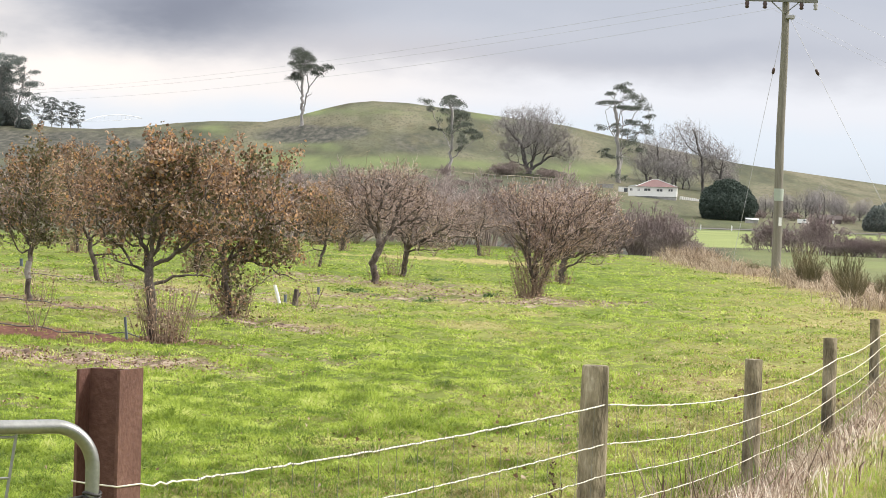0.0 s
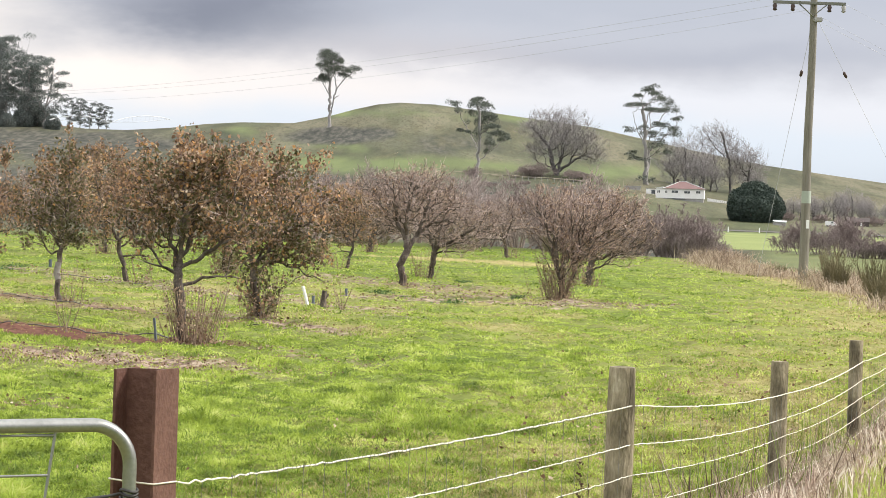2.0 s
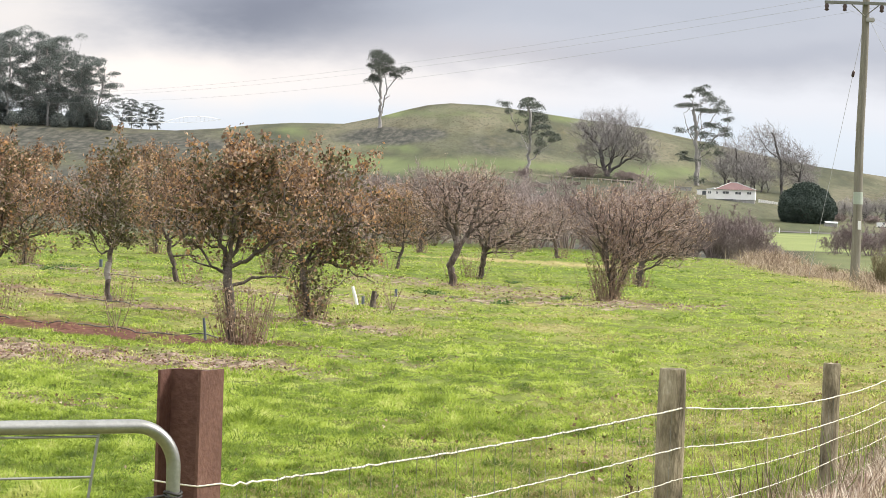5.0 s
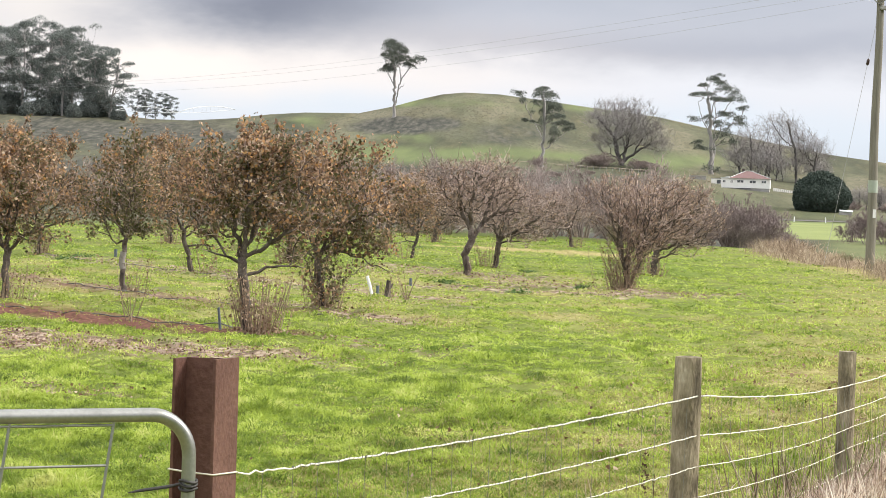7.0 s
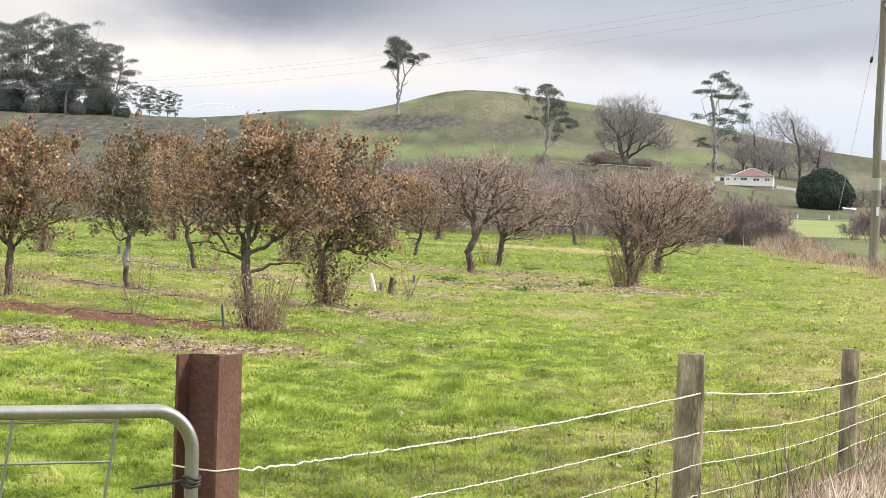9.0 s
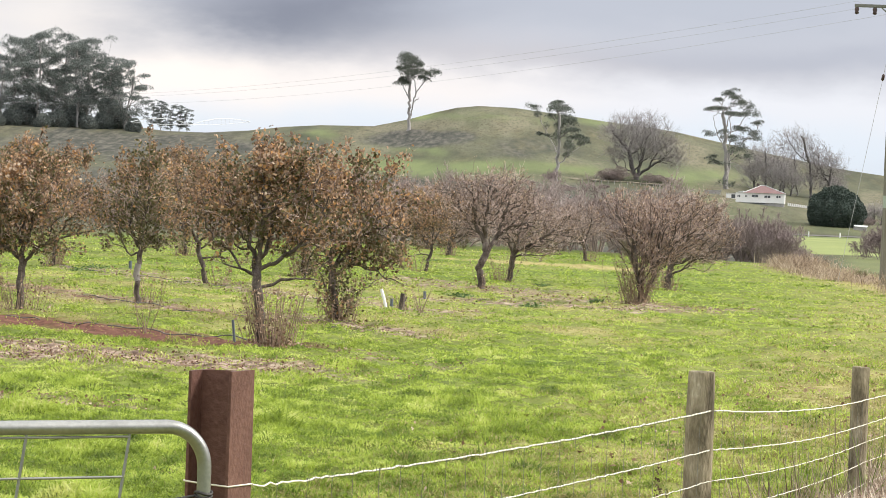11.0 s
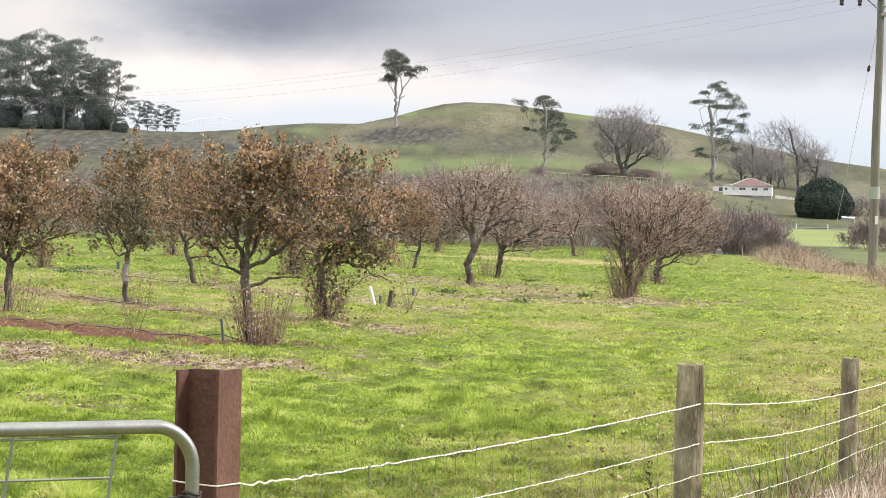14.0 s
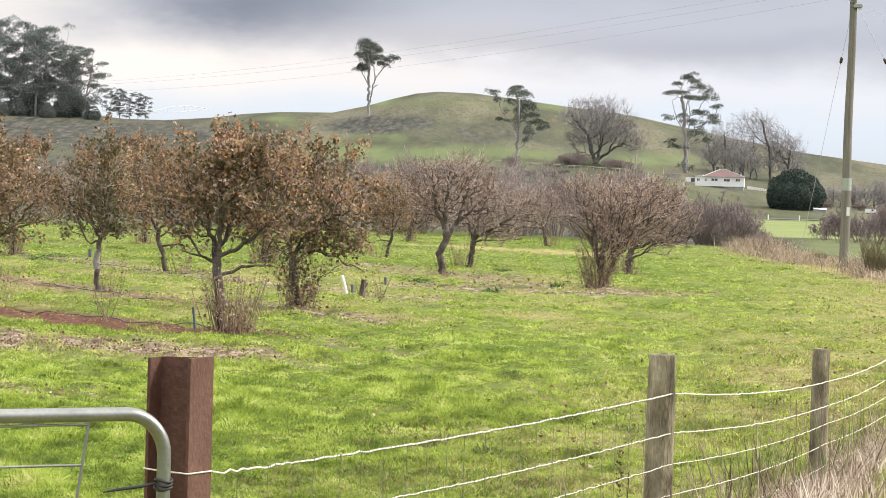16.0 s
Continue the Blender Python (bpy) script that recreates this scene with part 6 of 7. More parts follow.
    tagged(mesh_obj("road", v, f, GRAVEL), "pale rural road along the foot of the hill", "road", kind="structure")
    mk = thing("road_marker", (*polar(7.75, 641), float(ground_z(*polar(7.75, 641)))), "white roadside marker post", "marker post", "road markers")
    tube("post", [(0, 0, -0.2), (0, 0, 1.0), (0, 0, 1.3)], [0.14, 0.13, 0.1], PLASTW, mk, 8)
    copy_thing(mk, pose(*polar(7.05, 641), float(ground_z(*polar(7.05, 641)))))
    # track below the big bare tree, with a few rails
    tr = thing("rail_fence", (*polar(3.2, 838), float(ground_z(*polar(3.2, 838)))), "low pale rail fence along the hillside track", "fence")
    ox, oy = polar(3.2, 838)
    oz = float(ground_z(ox, oy))
    pts = []
    for a in np.linspace(1.9, 4.1, 16):
        px, py = polar(a, 832)
        pz = float(ground_z(px, py))
        pts.append((px - ox, py - oy, pz - oz + 0.9))
        tube("post", [(px - ox, py - oy, pz - oz - 0.3), (px - ox, py - oy, pz - oz + 1.1)], 0.12, GREYP, tr, 5)
    tube("rail", pts, 0.08, BROWNW, tr, 5)


def hill_track(name, ends, width, mat, label):
    """A worn strip draped along the hillside between bearings and distances."""
    v, f = [], []
    for k, u in enumerate(np.linspace(0, 1, 70)):
        a = float(np.interp(u, np.linspace(0, 1, len(ends)), [e[0] for e in ends]))
        r0 = float(np.interp(u, np.linspace(0, 1, len(ends)), [e[1] for e in ends])) + 2.5 * math.sin(11 * u) + 1.2 * math.sin(31 * u + 1)
        w = width * (0.65 + 0.35 * math.sin(17 * u) + 0.2 * math.sin(47 * u)) * min(1, 6 * u, 6 * (1 - u))
        for r in (r0 - w / 2, r0 + w / 2):
            px, py = polar(a, r)
            v.append((px, py, float(ground_z(px, py)) + 0.5))
        if k:
            f.append((2 * k - 2, 2 * k - 1, 2 * k + 1, 2 * k))
    tagged(mesh_obj(name, v, f, mat), label, "track", kind="structure")


hill_track("hill_track", ((0.7, 838), (2.4, 842), (4.3, 836)), 5.0, DIRT, "pale earth track below the bare oak")


def irrigator():
    """Centre-pivot irrigator on the left crest: towers, bowed pipe and truss rods."""
    a, b = polar(-8.40, 1085), polar(-5.7, 1130)
    o = np.array([a[0], a[1], float(ground_z(*a))])
    t = thing("pivot_irrigator", tuple(o), "long galvanised pivot irrigator spanning the hill crest", "irrigator")
    n = 2
    for k in range(n):
        s0, s1 = k / n, (k + 1) / n
        g = lambda s: np.array([a[0] + (b[0] - a[0]) * s, a[1] + (b[1] - a[1]) * s, 0.0])
        p0, p1 = g(s0), g(s1)
        z0, z1 = max(float(ground_z(*p0[:2])), o[2] - 1) + 4.4, max(float(ground_z(*p1[:2])), o[2] - 1) + 4.4
        arc = []
        for s in np.linspace(0, 1, 15):
            q = p0 + (p1 - p0) * s
            q[2] = z0 + (z1 - z0) * s + 8.5 * s * (1 - s)
            arc.append(q - o)
        tube("span_pipe", arc, 0.13, IRON, t, 6)
        low = [q - np.array([0, 0, 1.7 * math.sin(math.pi * i / 14)]) * 1.5 for i, q in enumerate(arc)]
        tube("truss_rod", low, 0.07, IRON, t, 4)
        for i in range(1, 14):
            tube("truss_brace", [arc[i], low[i]], 0.035, IRON, t, 4)
        leg = Tubes()
        for sx in (-1.6, 1.6):
            leg.add([p0 - o + np.array([0, 0, z0 - o[2] - 0] ) * np.array([1, 1, 0]) + np.array([0, 0, z0 - o[2]]), p0 - o + np.array([sx, 0, z0 - 4.6 - o[2]])], 0.12, 5)
        leg.make("tower_legs", IRON, t)


farmhouse()
outbuildings()
irrigator()


# ---------------------------------------------------------------- power pole and lines
def power_pole():
    x, y = 14.47, 93.85
    z = float(ground_z(x, y))
    p = thing("power_pole", (x, y, z), "weathered timber power pole with crossarm and insulators", "utility pole")
    H = 10.75
    zs = np.linspace(-0.3, H, 12)
    tube("pole", np.stack([0.006 * zs + 0.02 * np.sin(zs * 0.9), 0 * zs, zs], 1), np.linspace(0.185, 0.128, 12), POLEW, p, 14)
    ca = math.cos(radians(12))
    sa = math.sin(radians(12))
    arm = box("crossarm", (-1.5, -0.26, H - 0.43), (1.22, -0.13, H - 0.32), STAYW, p, "dark steel crossarm", bevel=0.01)
    tube("arm_brace", [(-0.5, -0.2, H - 0.43), (0.0, -0.15, H - 0.85)], 0.022, STAYW, p, 6)
    tube("arm_brace", [(0.52, -0.2, H - 0.43), (0.02, -0.15, H - 0.85)], 0.022, STAYW, p, 6)
    for s in (-1.42, 1.15, -0.75, 0.62):
        t = Tubes().add([(s, -0.2, H - 0.70), (s, -0.2, H - 0.66), (s, -0.2, H - 0.60), (s, -0.2, H - 0.52), (s, -0.2, H - 0.42)], [0.03, 0.09, 0.06, 0.09, 0.05], 10)
        # three take the dark colour for their silhouette against the bright sky
        t.make("insulator", PORC if s < 1 else GREYP, p)
    box("switch_bracket", (0.05, -0.24, H - 1.06), (0.38, -0.02, H - 0.90), GREYP, p, "grey bracket fitting", 0.03)
    tube("number_plate_band", [(0.03, 0, 2.9), (0.03, 0, 3.36)], 0.178, CREAMP, p, 14, "grey-green metal band")
    box("tag", (0.03, -0.205, 1.96), (0.14, -0.165, 2.28), PLASTW, p, "pale rectangular tag")
    # guy wires with strain insulators
    for name, a, c, u in (("guy_wire", (0.12, -0.1, H - 0.82), (6.0, 0.4, -0.7), 0.205), ("guy_wire", (0.02, 0.12, H - 1.2), (-1.62, 1.5, -0.6), 0.175)):
        a, c = np.array(a), np.array(c)
        g = tube(name, [a, (a + c) / 2, c], 0.008, CABLE, p, 5)
        q, d = a + (c - a) * u, (c - a) / np.linalg.norm(c - a)
        Tubes().add([q - d * 0.13, q - d * 0.09, q, q + d * 0.09, q + d * 0.13], [0.02, 0.055, 0.06, 0.055, 0.02], 8).make("strain_insulator", PORC, g)


def power_lines():
    x0, y0 = 14.47, 93.85
    for s, z0, rise, sag in ((-1.42, 9.87, 1.85, 1.90), (-0.75, 9.72, 2.01, 2.02), (1.15, 9.72, 1.93, 2.44)):
        pts = []
        for u in np.linspace(0, 1, 40):
            pts.append((x0 + s * (1 - u) + (-60 - x0) * u, y0 - 0.2 + (252 - y0) * u, z0 + rise * u - 4 * sag * u * (1 - u)))
        tagged(tube("power_line", pts, 0.0045, CABLE, None, 5), "thin grey overhead power line crossing the sky", "power line", "overhead lines")
        pts = []
        for u in np.linspace(0, 1, 20):
            pts.append((x0 + s * (1 - u) + (78 + 3 * s - x0) * u, y0 - 0.2 + (255 - y0) * u, z0 + 1.0 * u - 4 * 1.6 * u * (1 - u)))
        tagged(tube("power_line", pts, 0.0045, CABLE, None, 5), "thin grey overhead power line crossing the sky", "power line", "overhead lines")


power_pole()
power_lines()

# ---------------------------------------------------------------- orchard floor
def on_ground(x, y, dz=0.0):
    return (x, y, float(ground_z(x, y)) + dz)


def drip_hose(pts, seed):
    rng = np.random.default_rng(seed)
    path = []
    for (ax, ay), (bx, by) in zip(pts, pts[1:]):
        for u in np.linspace(0, 1, 24, endpoint=False):
            x, y = ax + (bx - ax) * u + rng.normal() * 0.02, ay + (by - ay) * u + rng.normal() * 0.08
            path.append(on_ground(x, y, 0.012 + 0.025 * math.sin(u * 9) + 0.02 * math.sin(u * 23 + seed)))
    h = tube("drip_hose", path, 0.011, HOSE, None, 6)
    return tagged(h, "black polythene drip hose along the tree row", "hose", "orchard hoses")


drip_hose([(-8.9, 45.6), (-6.7, 43.5), (-3.9, 40.9)], 1)
drip_hose([(-12.5, 61.6), (-8.2, 54.6), (-4.2, 47.5), (-2.6, 45.2)], 2)
drip_hose([(-15.5, 83), (-8.0, 67.5), (-2.9, 56.5)], 3)


def tree_guard(x, y, lean, mat, h, r, label):
    g = thing("tree_guard", on_ground(x, y), label, "tree guard")
    Tubes().add([(0, 0, -0.05), (lean * 0.5, 0, h * 0.5), (lean, 0, h)], r, 8).make("sleeve", mat, g)
    return g


tree_guard(-2.44, 56.9, -0.13, PLASTW, 0.40, 0.036, "white plastic tree guard leaning in the grass")
tree_guard(-2.33, 57.1, 0.0, BLUEP, 0.18, 0.035, "short blue-grey tree guard")
tree_guard(-4.2, 40.75, -0.04, BLUEP, 0.34, 0.022, "blue-grey irrigation riser beside a trunk")
tree_guard(-11.3, 77.5, 0.0, BLUEP, 0.3, 0.05, "pale blue tree guard on the grass")
tree_guard(-1.75, 63.0, 0.0, BLUEP, 0.18, 0.035, "short blue-grey tree guard")


def stump(x, y, h, r, seed):
    rng = np.random.default_rng(seed)
    s = thing("tree_stump", on_ground(x, y), "cut dark hazel stump with short stubs", "stump")
    t = Tubes().add([(0, 0, -0.1), (0.01, 0, h * 0.5), (0.03, 0, h)], [r * 1.3, r, r * 0.9], 8)
    t.add([(0, 0, 0.1), (0.09, 0.02, 0.25), (0.12, 0.03, h * 0.8)], [r * 0.5, r * 0.4, r * 0.3], 6)
    t.make("trunk", BARK, s)
    tw = Tubes()
    for _ in range(14):
        p, q = shoot(rng, (rng.normal() * 0.15, rng.normal() * 0.15, 0), (rng.normal() * 0.3, rng.normal() * 0.3, 1), rng.uniform(0.2, 0.5), 0.006, 3, 0.1)
        tw.add(p, q, 3)
    tagged(tw.make("sucker_thicket", SUCK, s), kind="stuff")


stump(-2.05, 55.6, 0.36, 0.06, 3)


def sapling(x, y, h, seed):
    rng = np.random.default_rng(seed)
    s = thing("hazel_sapling", on_ground(x, y), "thin leafless hazel sapling in bare soil", "sapling")
    t = Tubes()
    for k in range(7):
        p, q = shoot(rng, (rng.normal() * 0.03, rng.normal() * 0.03, -0.05), (rng.normal() * 0.22, rng.normal() * 0.22, 1), h * rng.uniform(0.5, 1.1), 0.009, 5, 0.08, 0.02)
        t.add(p, q, 4)
    tagged(t.make("shoot_cluster", SUCK, s), kind="stuff")


sapling(-5.9, 42.4, 1.0, 8)
sapling(-1.6, 54.8, 0.7, 9)

scrap = tagged(box("plastic_scrap", on_ground(-6.2, 38.6, 0.0), on_ground(-5.93, 38.85, 0.06), PLASTW, None, "", 0.02), "small white plastic scrap on the leaf litter", "scrap")

# dead weed stalk beside the first timber post
def weed(x, y, h, seed, mat=None, n=5):
    rng = np.random.default_rng(seed)
    w = thing("dead_weed", on_ground(x, y), "dead dark brown dock stalk by the fence", "weed", "dead weeds")
    for k in range(n):
        p, q = shoot(rng, (rng.normal() * 0.03, rng.normal() * 0.03, -0.05), (rng.normal() * 0.12, rng.normal() * 0.12, 1), h * rng.uniform(0.5, 1.05), 0.006, 6, 0.05, 0.02)
        Tubes().add(p, q, 4).make("stalk", mat or WEED, w)
    if seed > 1:
        return
    c = np.array([[rng.normal() * 0.010, rng.normal() * 0.010, rng.uniform(0.55, 1.0) * h] for _ in range(150)])
    v, f = leaves(c, 0.013, rng)
    tagged(hang(mesh_obj("seed_head", v, f, mat or WEED), w), kind="stuff")


weed(0.765, 11.2, 1.0, 1)
weed(1.66, 15.0, 0.8, 2)
weed(1.45, 14.3, 0.6, 3)
weed(2.05, 16.5, 0.7, 4)


# ---------------------------------------------------------------- grass
def blades(x, y, h, w, rng, lean=0.45, away=None):
    """Leaning blades, two triangles each: vertices and triangles. away: the way that they lean."""
    n = len(x)
    z = ground_z(x, y) + (1 - smooth(110, 150, np.hypot(x, y))) * lumps(x, y) - 0.01
    a = rng.uniform(0, 2 * math.pi, n) if away is None else away
    d = np.stack([np.cos(a), np.sin(a), 0 * a], 1)
    b = rng.uniform(0, 2 * math.pi, n)
    s = np.stack([np.cos(b), np.sin(b), 0 * a], 1)
    root = np.stack([x, y, z], 1)
    ln = rng.uniform(0.1, 1.0, n)[:, None] * lean
    h, w = h[:, None], w[:, None]
    up = np.array([[0, 0, 1.0]])
    m = root + up * h * 0.5 + d * h * ln * 0.3
    tip = root + up * h * (1 - 0.3 * ln) + d * h * ln
    v = np.stack([root, m - s * w / 2, tip, m + s * w / 2], 1).reshape(-1, 3)
    return v, np.arange(4 * n).reshape(n, 4)


def in_field(x, y, r, az):
    right = x - np.interp(y, FENCE_Y, FENCE_X)
    return (right < 0.3) & (r < np.interp(np.degrees(az), [-12, 0, 4, 9, 20], [150, 150, 140, 118, 105]))


def field_grass():
    rng = np.random.default_rng(77)
    n = 640000
    r = 1 / rng.uniform(1 / 145, 1 / 16.5, n)
    az = np.radians(rng.uniform(-12.2, 12.2, n))
    x, y = r * np.sin(az), r * np.cos(az)
    keep = in_field(x, y, r, az) & (rng.uniform(size=n) > 0.93 * np.clip(soil_at(x, y) * 1.3 + 0.75 * litter_at(x, y) + 0.9 * pale_at(x, y), 0, 1))
    x, y, r = x[keep], y[keep], r[keep]
    h = (0.030 + 0.085 * np.clip(0.3 + 0.55 * wave(x, y * 0.5, 2.3, 1.5) + 0.5 * wave(x, y * 0.5, 5.3, 0.7), 0, 1.1) ** 1.6) * rng.uniform(0.6, 1.4, len(x)) * (1.45 - 0.45 * smooth(22, 40, r))
    w = np.maximum(0.009, 0.00052 * r) * rng.uniform(0.7, 1.4, len(x))
    worn = rng.uniform(size=len(x)) < np.clip(1.3 * dry_at(x, y) - 0.22, 0, 0.85)
    v, f = blades(x[worn], y[worn], h[worn] * 0.8, w[worn], rng, 1.4)
    tagged(mesh_obj("worn_grass", v, f, WORN), "thin yellowed grass in worn parts of the field", "grass", kind="stuff")
    x, y, h, w = x[~worn], y[~worn], h[~worn], w[~worn]
    v, f = blades(x, y, h, w, rng, 2.1)
    tagged(mesh_obj("pasture_grass", v, f, BLADE), "short lush green pasture grass in the orchard field", "grass", kind="stuff")


def tussocks():
    rng = np.random.default_rng(76)
    n = 10500
    r = 1 / rng.uniform(1 / 135, 1 / 16.5, n)
    az = np.radians(rng.uniform(-12.2, 12.2, n))
    x, y = r * np.sin(az), r * np.cos(az)
    p = np.clip(0.16 + 0.3 * wave(x, y, 1.1, 2.5) + 0.2 * wave(x, y, 0.35, 1.0), 0.06, 0.45) * (1 - np.clip(1.2 * soil_at(x, y) + litter_at(x, y) + 0.9 * dry_at(x, y), 0, 0.97))
    p = np.maximum(p, 0.5 * np.exp(-((r - 21) / 6.0) ** 2) * (az < 0.02) * (1 - np.clip(litter_at(x, y), 0, 1)))
    k = in_field(x, y, r, az) & (rng.uniform(size=n) < p)
    x, y, r = x[k], y[k], r[k]
    m = 44
    size = rng.uniform(0.35, 1.15, len(x))
    a = rng.uniform(0, 2 * math.pi, (len(x), m))
    q = np.abs(rng.normal(size=(len(x), m))) * 0.19 * size[:, None]
    bx, by = (x[:, None] + np.cos(a) * q * 1.6).ravel(), (y[:, None] + np.sin(a) * q).ravel()
    h = (rng.uniform(0.045, 0.095, (len(x), m)) * size[:, None]).ravel()
    w = np.repeat(np.maximum(0.011, 0.00046 * r), m) * rng.uniform(0.7, 1.3, len(bx))
    v, f = blades(bx, by, h, w, rng, 1.5, a.ravel())
    tagged(mesh_obj("grass_tussocks", v, f, TUSSOCK), "darker green grass tussocks in the short pasture, clump shade in their colour", "grass", kind="stuff")


def dry_grass():
    rng = np.random.default_rng(78)
    xs, ys, hs, ws = [], [], [], []
    # rank growth along the wire fence
    n = 20000
    y = 1 / rng.uniform(1 / 46.0, 1 / 12.5, n)
    k = rng.normal(size=n) * 0.2 + np.interp(y, [9, 13, 18, 46], [0.0, 0.08, 0.15, 0.15])
    x = np.interp(y, FENCE_Y, FENCE_X) + k
    h = rng.uniform(0.08, 0.40, n) ** 1.2 * 1.1 * np.interp(y, [12, 15, 18, 46], [1.5, 1.3, 0.8, 0.7]) * (0.7 + 0.5 * wave(x, y, 2.3, 1))
    xs.append(x), ys.append(y), hs.append(h), ws.append(np.maximum(0.005, 0.00034 * y) * rng.uniform(0.5, 1.7, n))
    # short tangled straw at the foot of the first posts
    n = 42000
    y = 1 / rng.uniform(1 / 24.0, 1 / 11.4, n)
    x = np.interp(y, FENCE_Y, FENCE_X) + rng.normal(size=n) * 0.3 + np.interp(y, [11.4, 14, 20], [-0.12, -0.05, 0.1])
    h = rng.uniform(0.2, 1.0, n) * (0.85 + 0.3 * wave(x, y, 3.1, 2)) * np.interp(y, [11.4, 13, 15, 18, 24], [0.60, 0.50, 0.37, 0.25, 0.20])
    v, f = blades(x, y, h * 0.78, np.maximum(0.006, 0.0006 * y) * rng.uniform(0.35, 1.7, n), rng, 0.55)
    tagged(mesh_obj("tangled_straw", v, f, STRAW), "tangled bleached straw at the foot of the fence", "straw", kind="stuff")
    # pale rank grass along the field's far roadside edge
    n = 30000
    y = rng.uniform(62, 128, n)
    x = np.interp(y, FENCE_Y, FENCE_X) + rng.normal(size=n) * 0.7 + np.interp(y, [62, 84, 90, 94, 97, 128], [0.5, 0.5, 1.3, 1.3, 0.0, -0.4])
    clump = np.clip(0.35 + 0.95 * wave(x, y, 0.45, 3), 0.06, 1.1)
    h = rng.uniform(0.25, 1.0, n) * clump
    xs.append(x), ys.append(y), hs.append(h), ws.append(np.full(n, 0.022) * rng.uniform(0.6, 1.4, n))
    x, y, h, w = map(np.concatenate, (xs, ys, hs, ws))
    v, f = blades(x, y, h, w, rng, 1.3)
    tagged(mesh_obj("dry_grass", v, f, DRY), "dry straw-coloured rank grass along the fence", "dry grass", kind="stuff")


def verge_grass():
    rng = np.random.default_rng(79)
    n = 120000
    inv = rng.uniform(1 / 48, 1 / 9.0, n)
    r = 1 / inv
    az = np.radians(rng.uniform(2, 12.5, n))
    x, y = r * np.sin(az), r * np.cos(az)
    right = x - np.interp(y, FENCE_Y, FENCE_X)
    k = right > 0.25
    x, y, r = x[k], y[k], r[k]
    for name, mat, k, label in (("verge_grass", BLADE, np.arange(len(x)) % 2 == 0, "short green grass on the road verge"), ("dry_verge_grass", WORN, np.arange(len(x)) % 2 == 1, "yellowed grass on the road verge")):
        v, f = blades(x[k], y[k], rng.uniform(0.04, 0.11, k.sum()), np.maximum(0.005, 0.0003 * r[k]), rng, 0.9)
        tagged(mesh_obj(name, v, f, mat), label, "grass", kind="stuff")


def fallen_leaves():
    rng = np.random.default_rng(80)
    n = 120000
    inv = rng.uniform(1 / 125, 1 / 19.0, n)
    r = 1 / inv
    az = np.radians(rng.uniform(-12, 12, n))
    x, y = r * np.sin(az), r * np.cos(az)
    right = x - np.interp(y, FENCE_Y, FENCE_X)
    p = np.clip(np.where(y < 41, 0.95, 0.85) * litter_at(x, y) + 0.004 + 0.10 * np.exp(-((right + 2) / 2.0) ** 2) * smooth(20, 26, y) * (y < 60) * (0.5 + 0.5 * wave(x, y, 1.7, 2)), 0, 1)
    k = (rng.uniform(size=n) < p) & (right < 0.2)
    x, y = x[k], y[k]
    c = np.stack([x, y, ground_z(x, y) + (1 - smooth(110, 150, np.hypot(x, y))) * lumps(x, y) + rng.uniform(0.01, 0.06, len(x))], 1)
    v, f = leaves(c, np.where(x > np.interp(y, FENCE_Y, FENCE_X) - 5, 1.3, 1.0) * np.maximum(0.04, 0.0009 * np.hypot(x, y)), rng, 0.45, 0.35, 0.7)
    tagged(mesh_obj("fallen_leaves", v, f, LITTER), "brown and tan fallen hazel leaves on the grass", "leaf litter", kind="stuff")


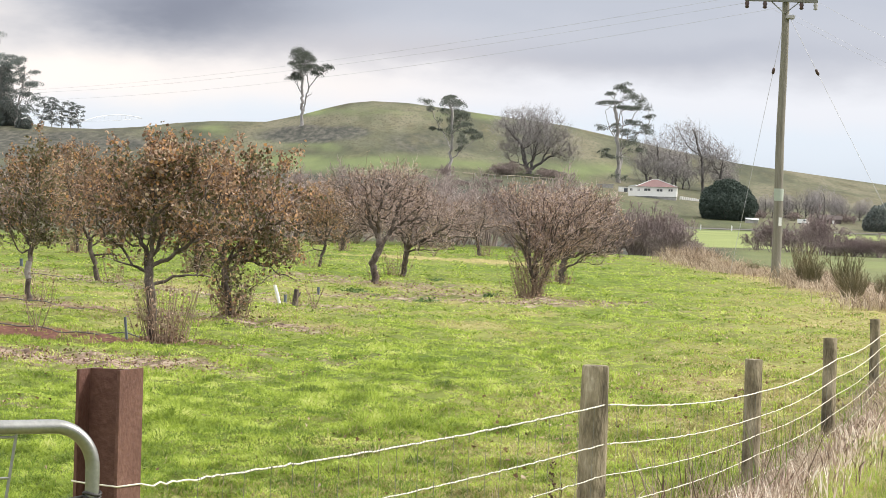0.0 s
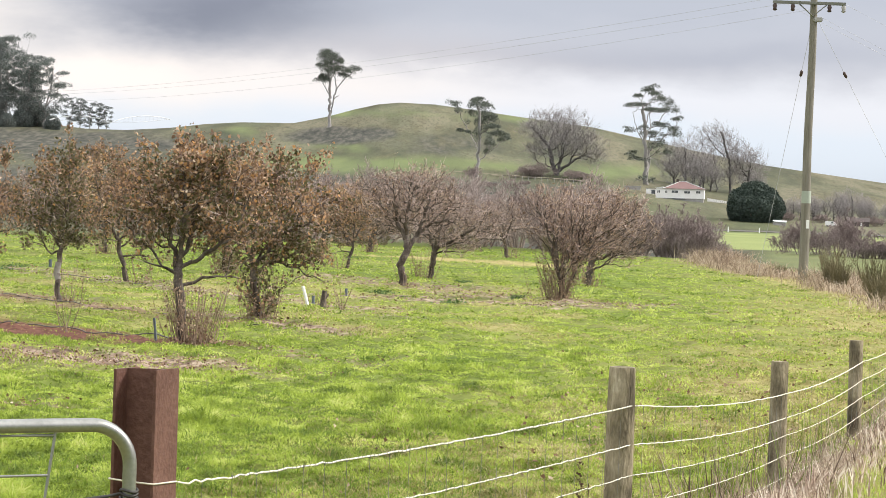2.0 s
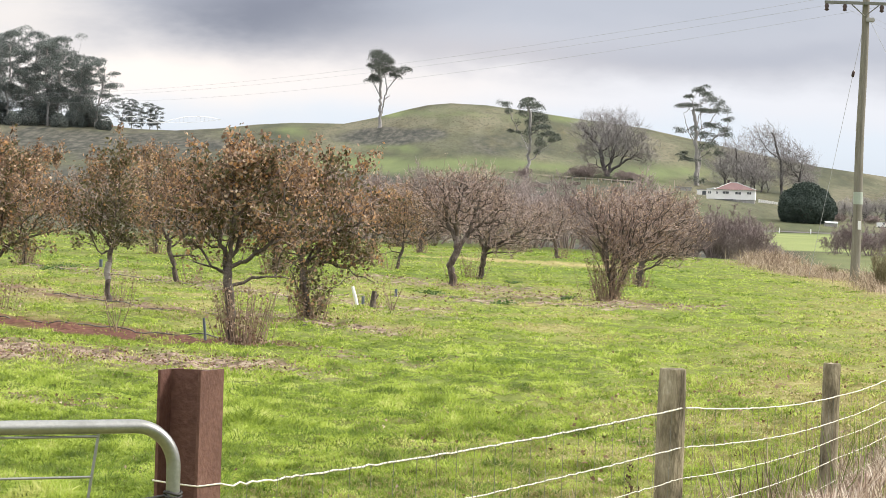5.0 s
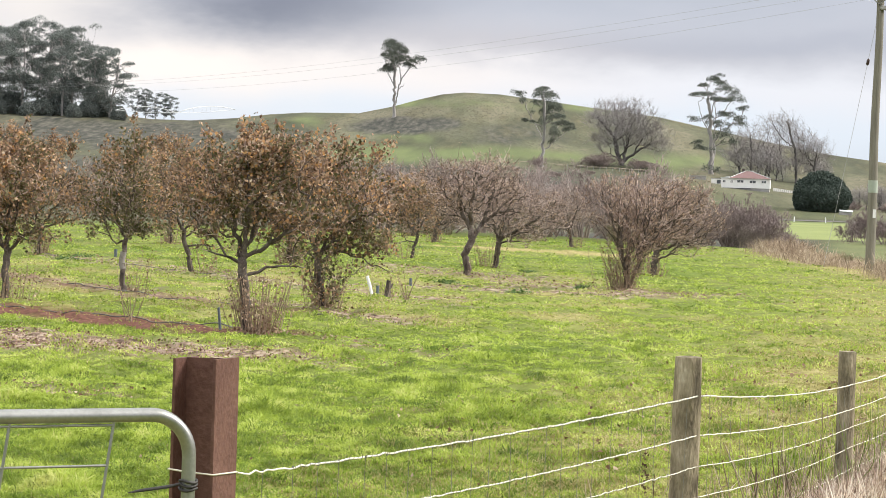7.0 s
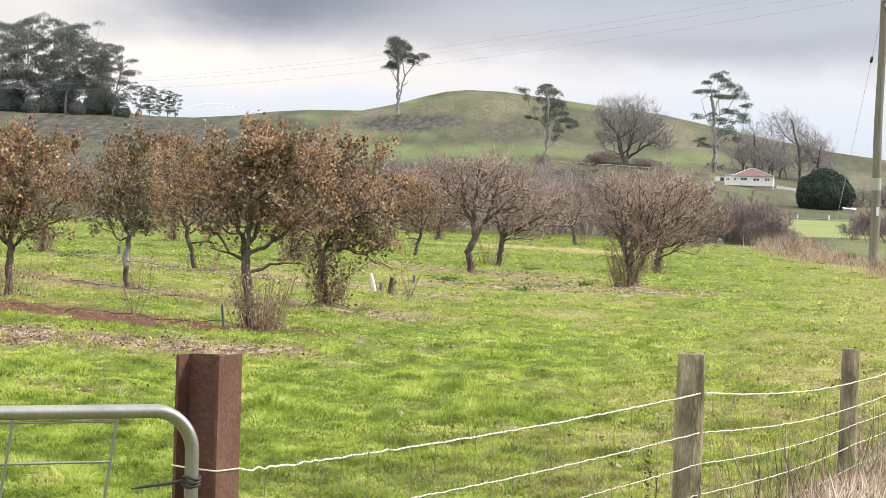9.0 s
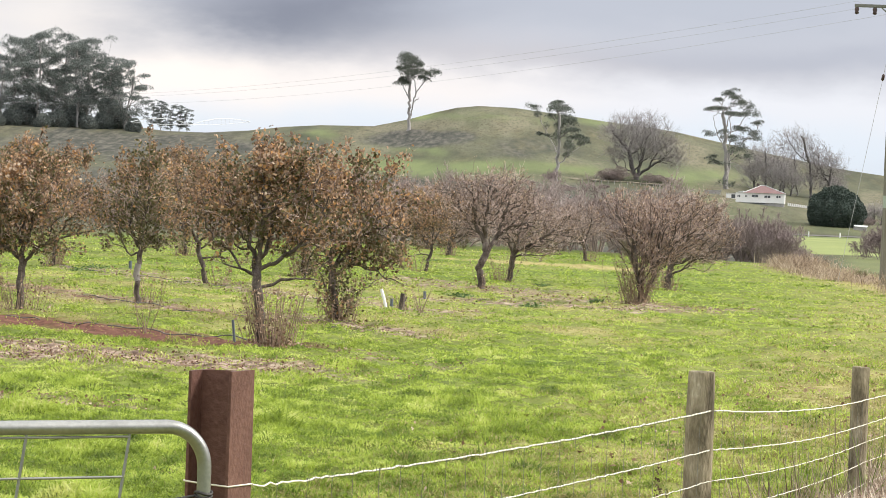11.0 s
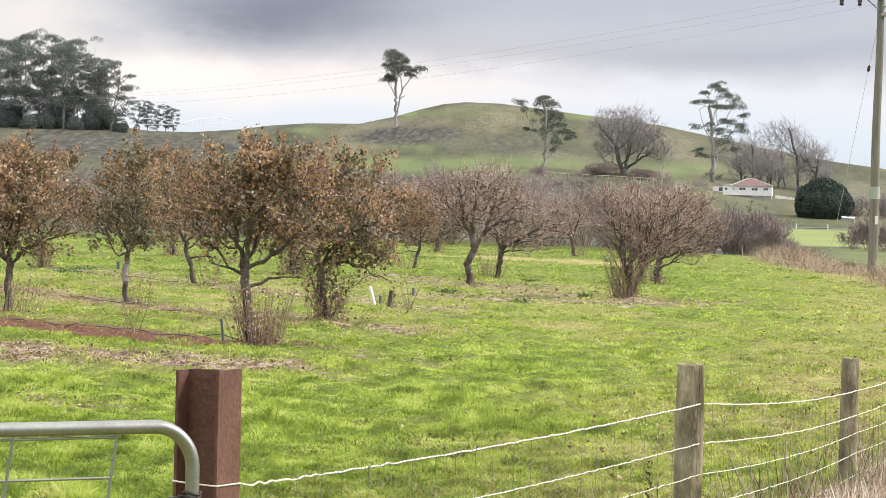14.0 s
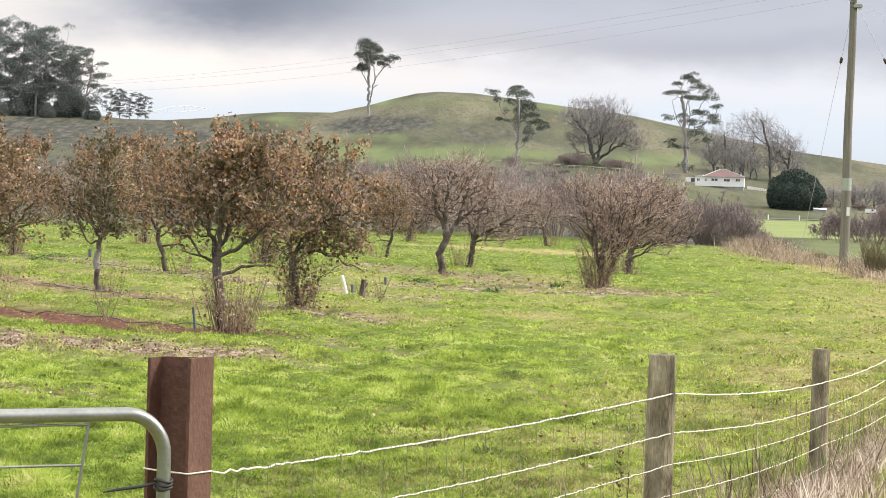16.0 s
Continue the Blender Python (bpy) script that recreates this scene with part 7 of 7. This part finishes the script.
def broadleaf_weeds():
    """Low rosettes of dark leaves, scattered under the trees."""
    rng = np.random.default_rng(300)
    cs = []
    for x, y, w in ((-0.9, 65.3, 0.6), (-0.3, 63.0, 0.4), (0.9, 59.5, 0.5), (1.5, 78.1, 0.5), (-2.7, 106.3, 0.8), (-12.6, 75.6, 0.7), (-12.4, 77.9, 0.8), (2.6, 63.6, 0.35)):
        q = rng.normal(size=(130, 3)) * np.array([w * 0.3, w * 0.3, 0.035]) + np.array([0, 0, 0.035])
        q[:, 2] = np.abs(q[:, 2]) * np.exp(-(q[:, 0] / w) ** 2)
        cs.append(q + np.array(on_ground(x, y, float(lumps(x, y)))))
    v, f = leaves(np.concatenate(cs), 0.07, rng, 0.3, 0.3, 0.6)
    tagged(mesh_obj("broadleaf_weeds", v, f, WEEDG), "low dark green broadleaf weeds in the pasture", "weeds", kind="stuff")


broadleaf_weeds()
field_grass()
tussocks()
dry_grass()
verge_grass()
fallen_leaves()


def stalk(pts, label):
    tagged(tube("dry_stalk", pts, [0.003] * (len(pts) - 1) + [0.0015], DRY, None, 5), label, "grass stalk", "dry stalks")


for _x, _y, _h, _l in ((-0.60, 8.35, 1.0, -0.10), (-0.46, 8.7, 0.8, 0.05), (0.30, 10.4, 0.85, -0.22), (0.45, 10.6, 0.75, 0.12), (0.72, 11.0, 0.8, -0.15), (1.35, 12.6, 0.7, 0.1)):
    stalk([(_x, _y, float(ground_z(_x, _y)) - 0.02), (_x + _l * 0.3, _y, float(ground_z(_x, _y)) + _h * 0.55), (_x + _l, _y, float(ground_z(_x, _y)) + _h)], "single dry straw stalk beside the fence")


def tall_stems():
    rng = np.random.default_rng(81)
    st, gr = Tubes(), Tubes()
    for k in range(620):
        y = 1 / rng.uniform(1 / 24.0, 1 / 8.6)
        x = float(np.interp(y, FENCE_Y, FENCE_X)) + rng.normal() * 0.2 - 0.06
        if y < 10.5 and rng.uniform() < 0.6:
            continue
        h = rng.uniform(0.35, 0.8) * np.interp(y, [8, 11, 15, 22], [1.1, 1.15, 0.95, 0.75])
        p, r = shoot(rng, (x, y, float(ground_z(x, y)) - 0.03), (rng.normal() * 0.28, rng.normal() * 0.28, 1), h, 0.0026 + 0.0001 * y, 5, 0.07, -0.01, 0.4)
        (st if rng.uniform() < 0.72 else gr).add(p, r, 3)
    tagged(st.make("dry_stems", DRY, None), "tall dry straw stems along the wire fence", "dry stems", kind="stuff")
    tagged(gr.make("green_stems", TUSSOCK, None), "tall green grass stems along the wire fence", "grass stems", kind="stuff")


tall_stems()
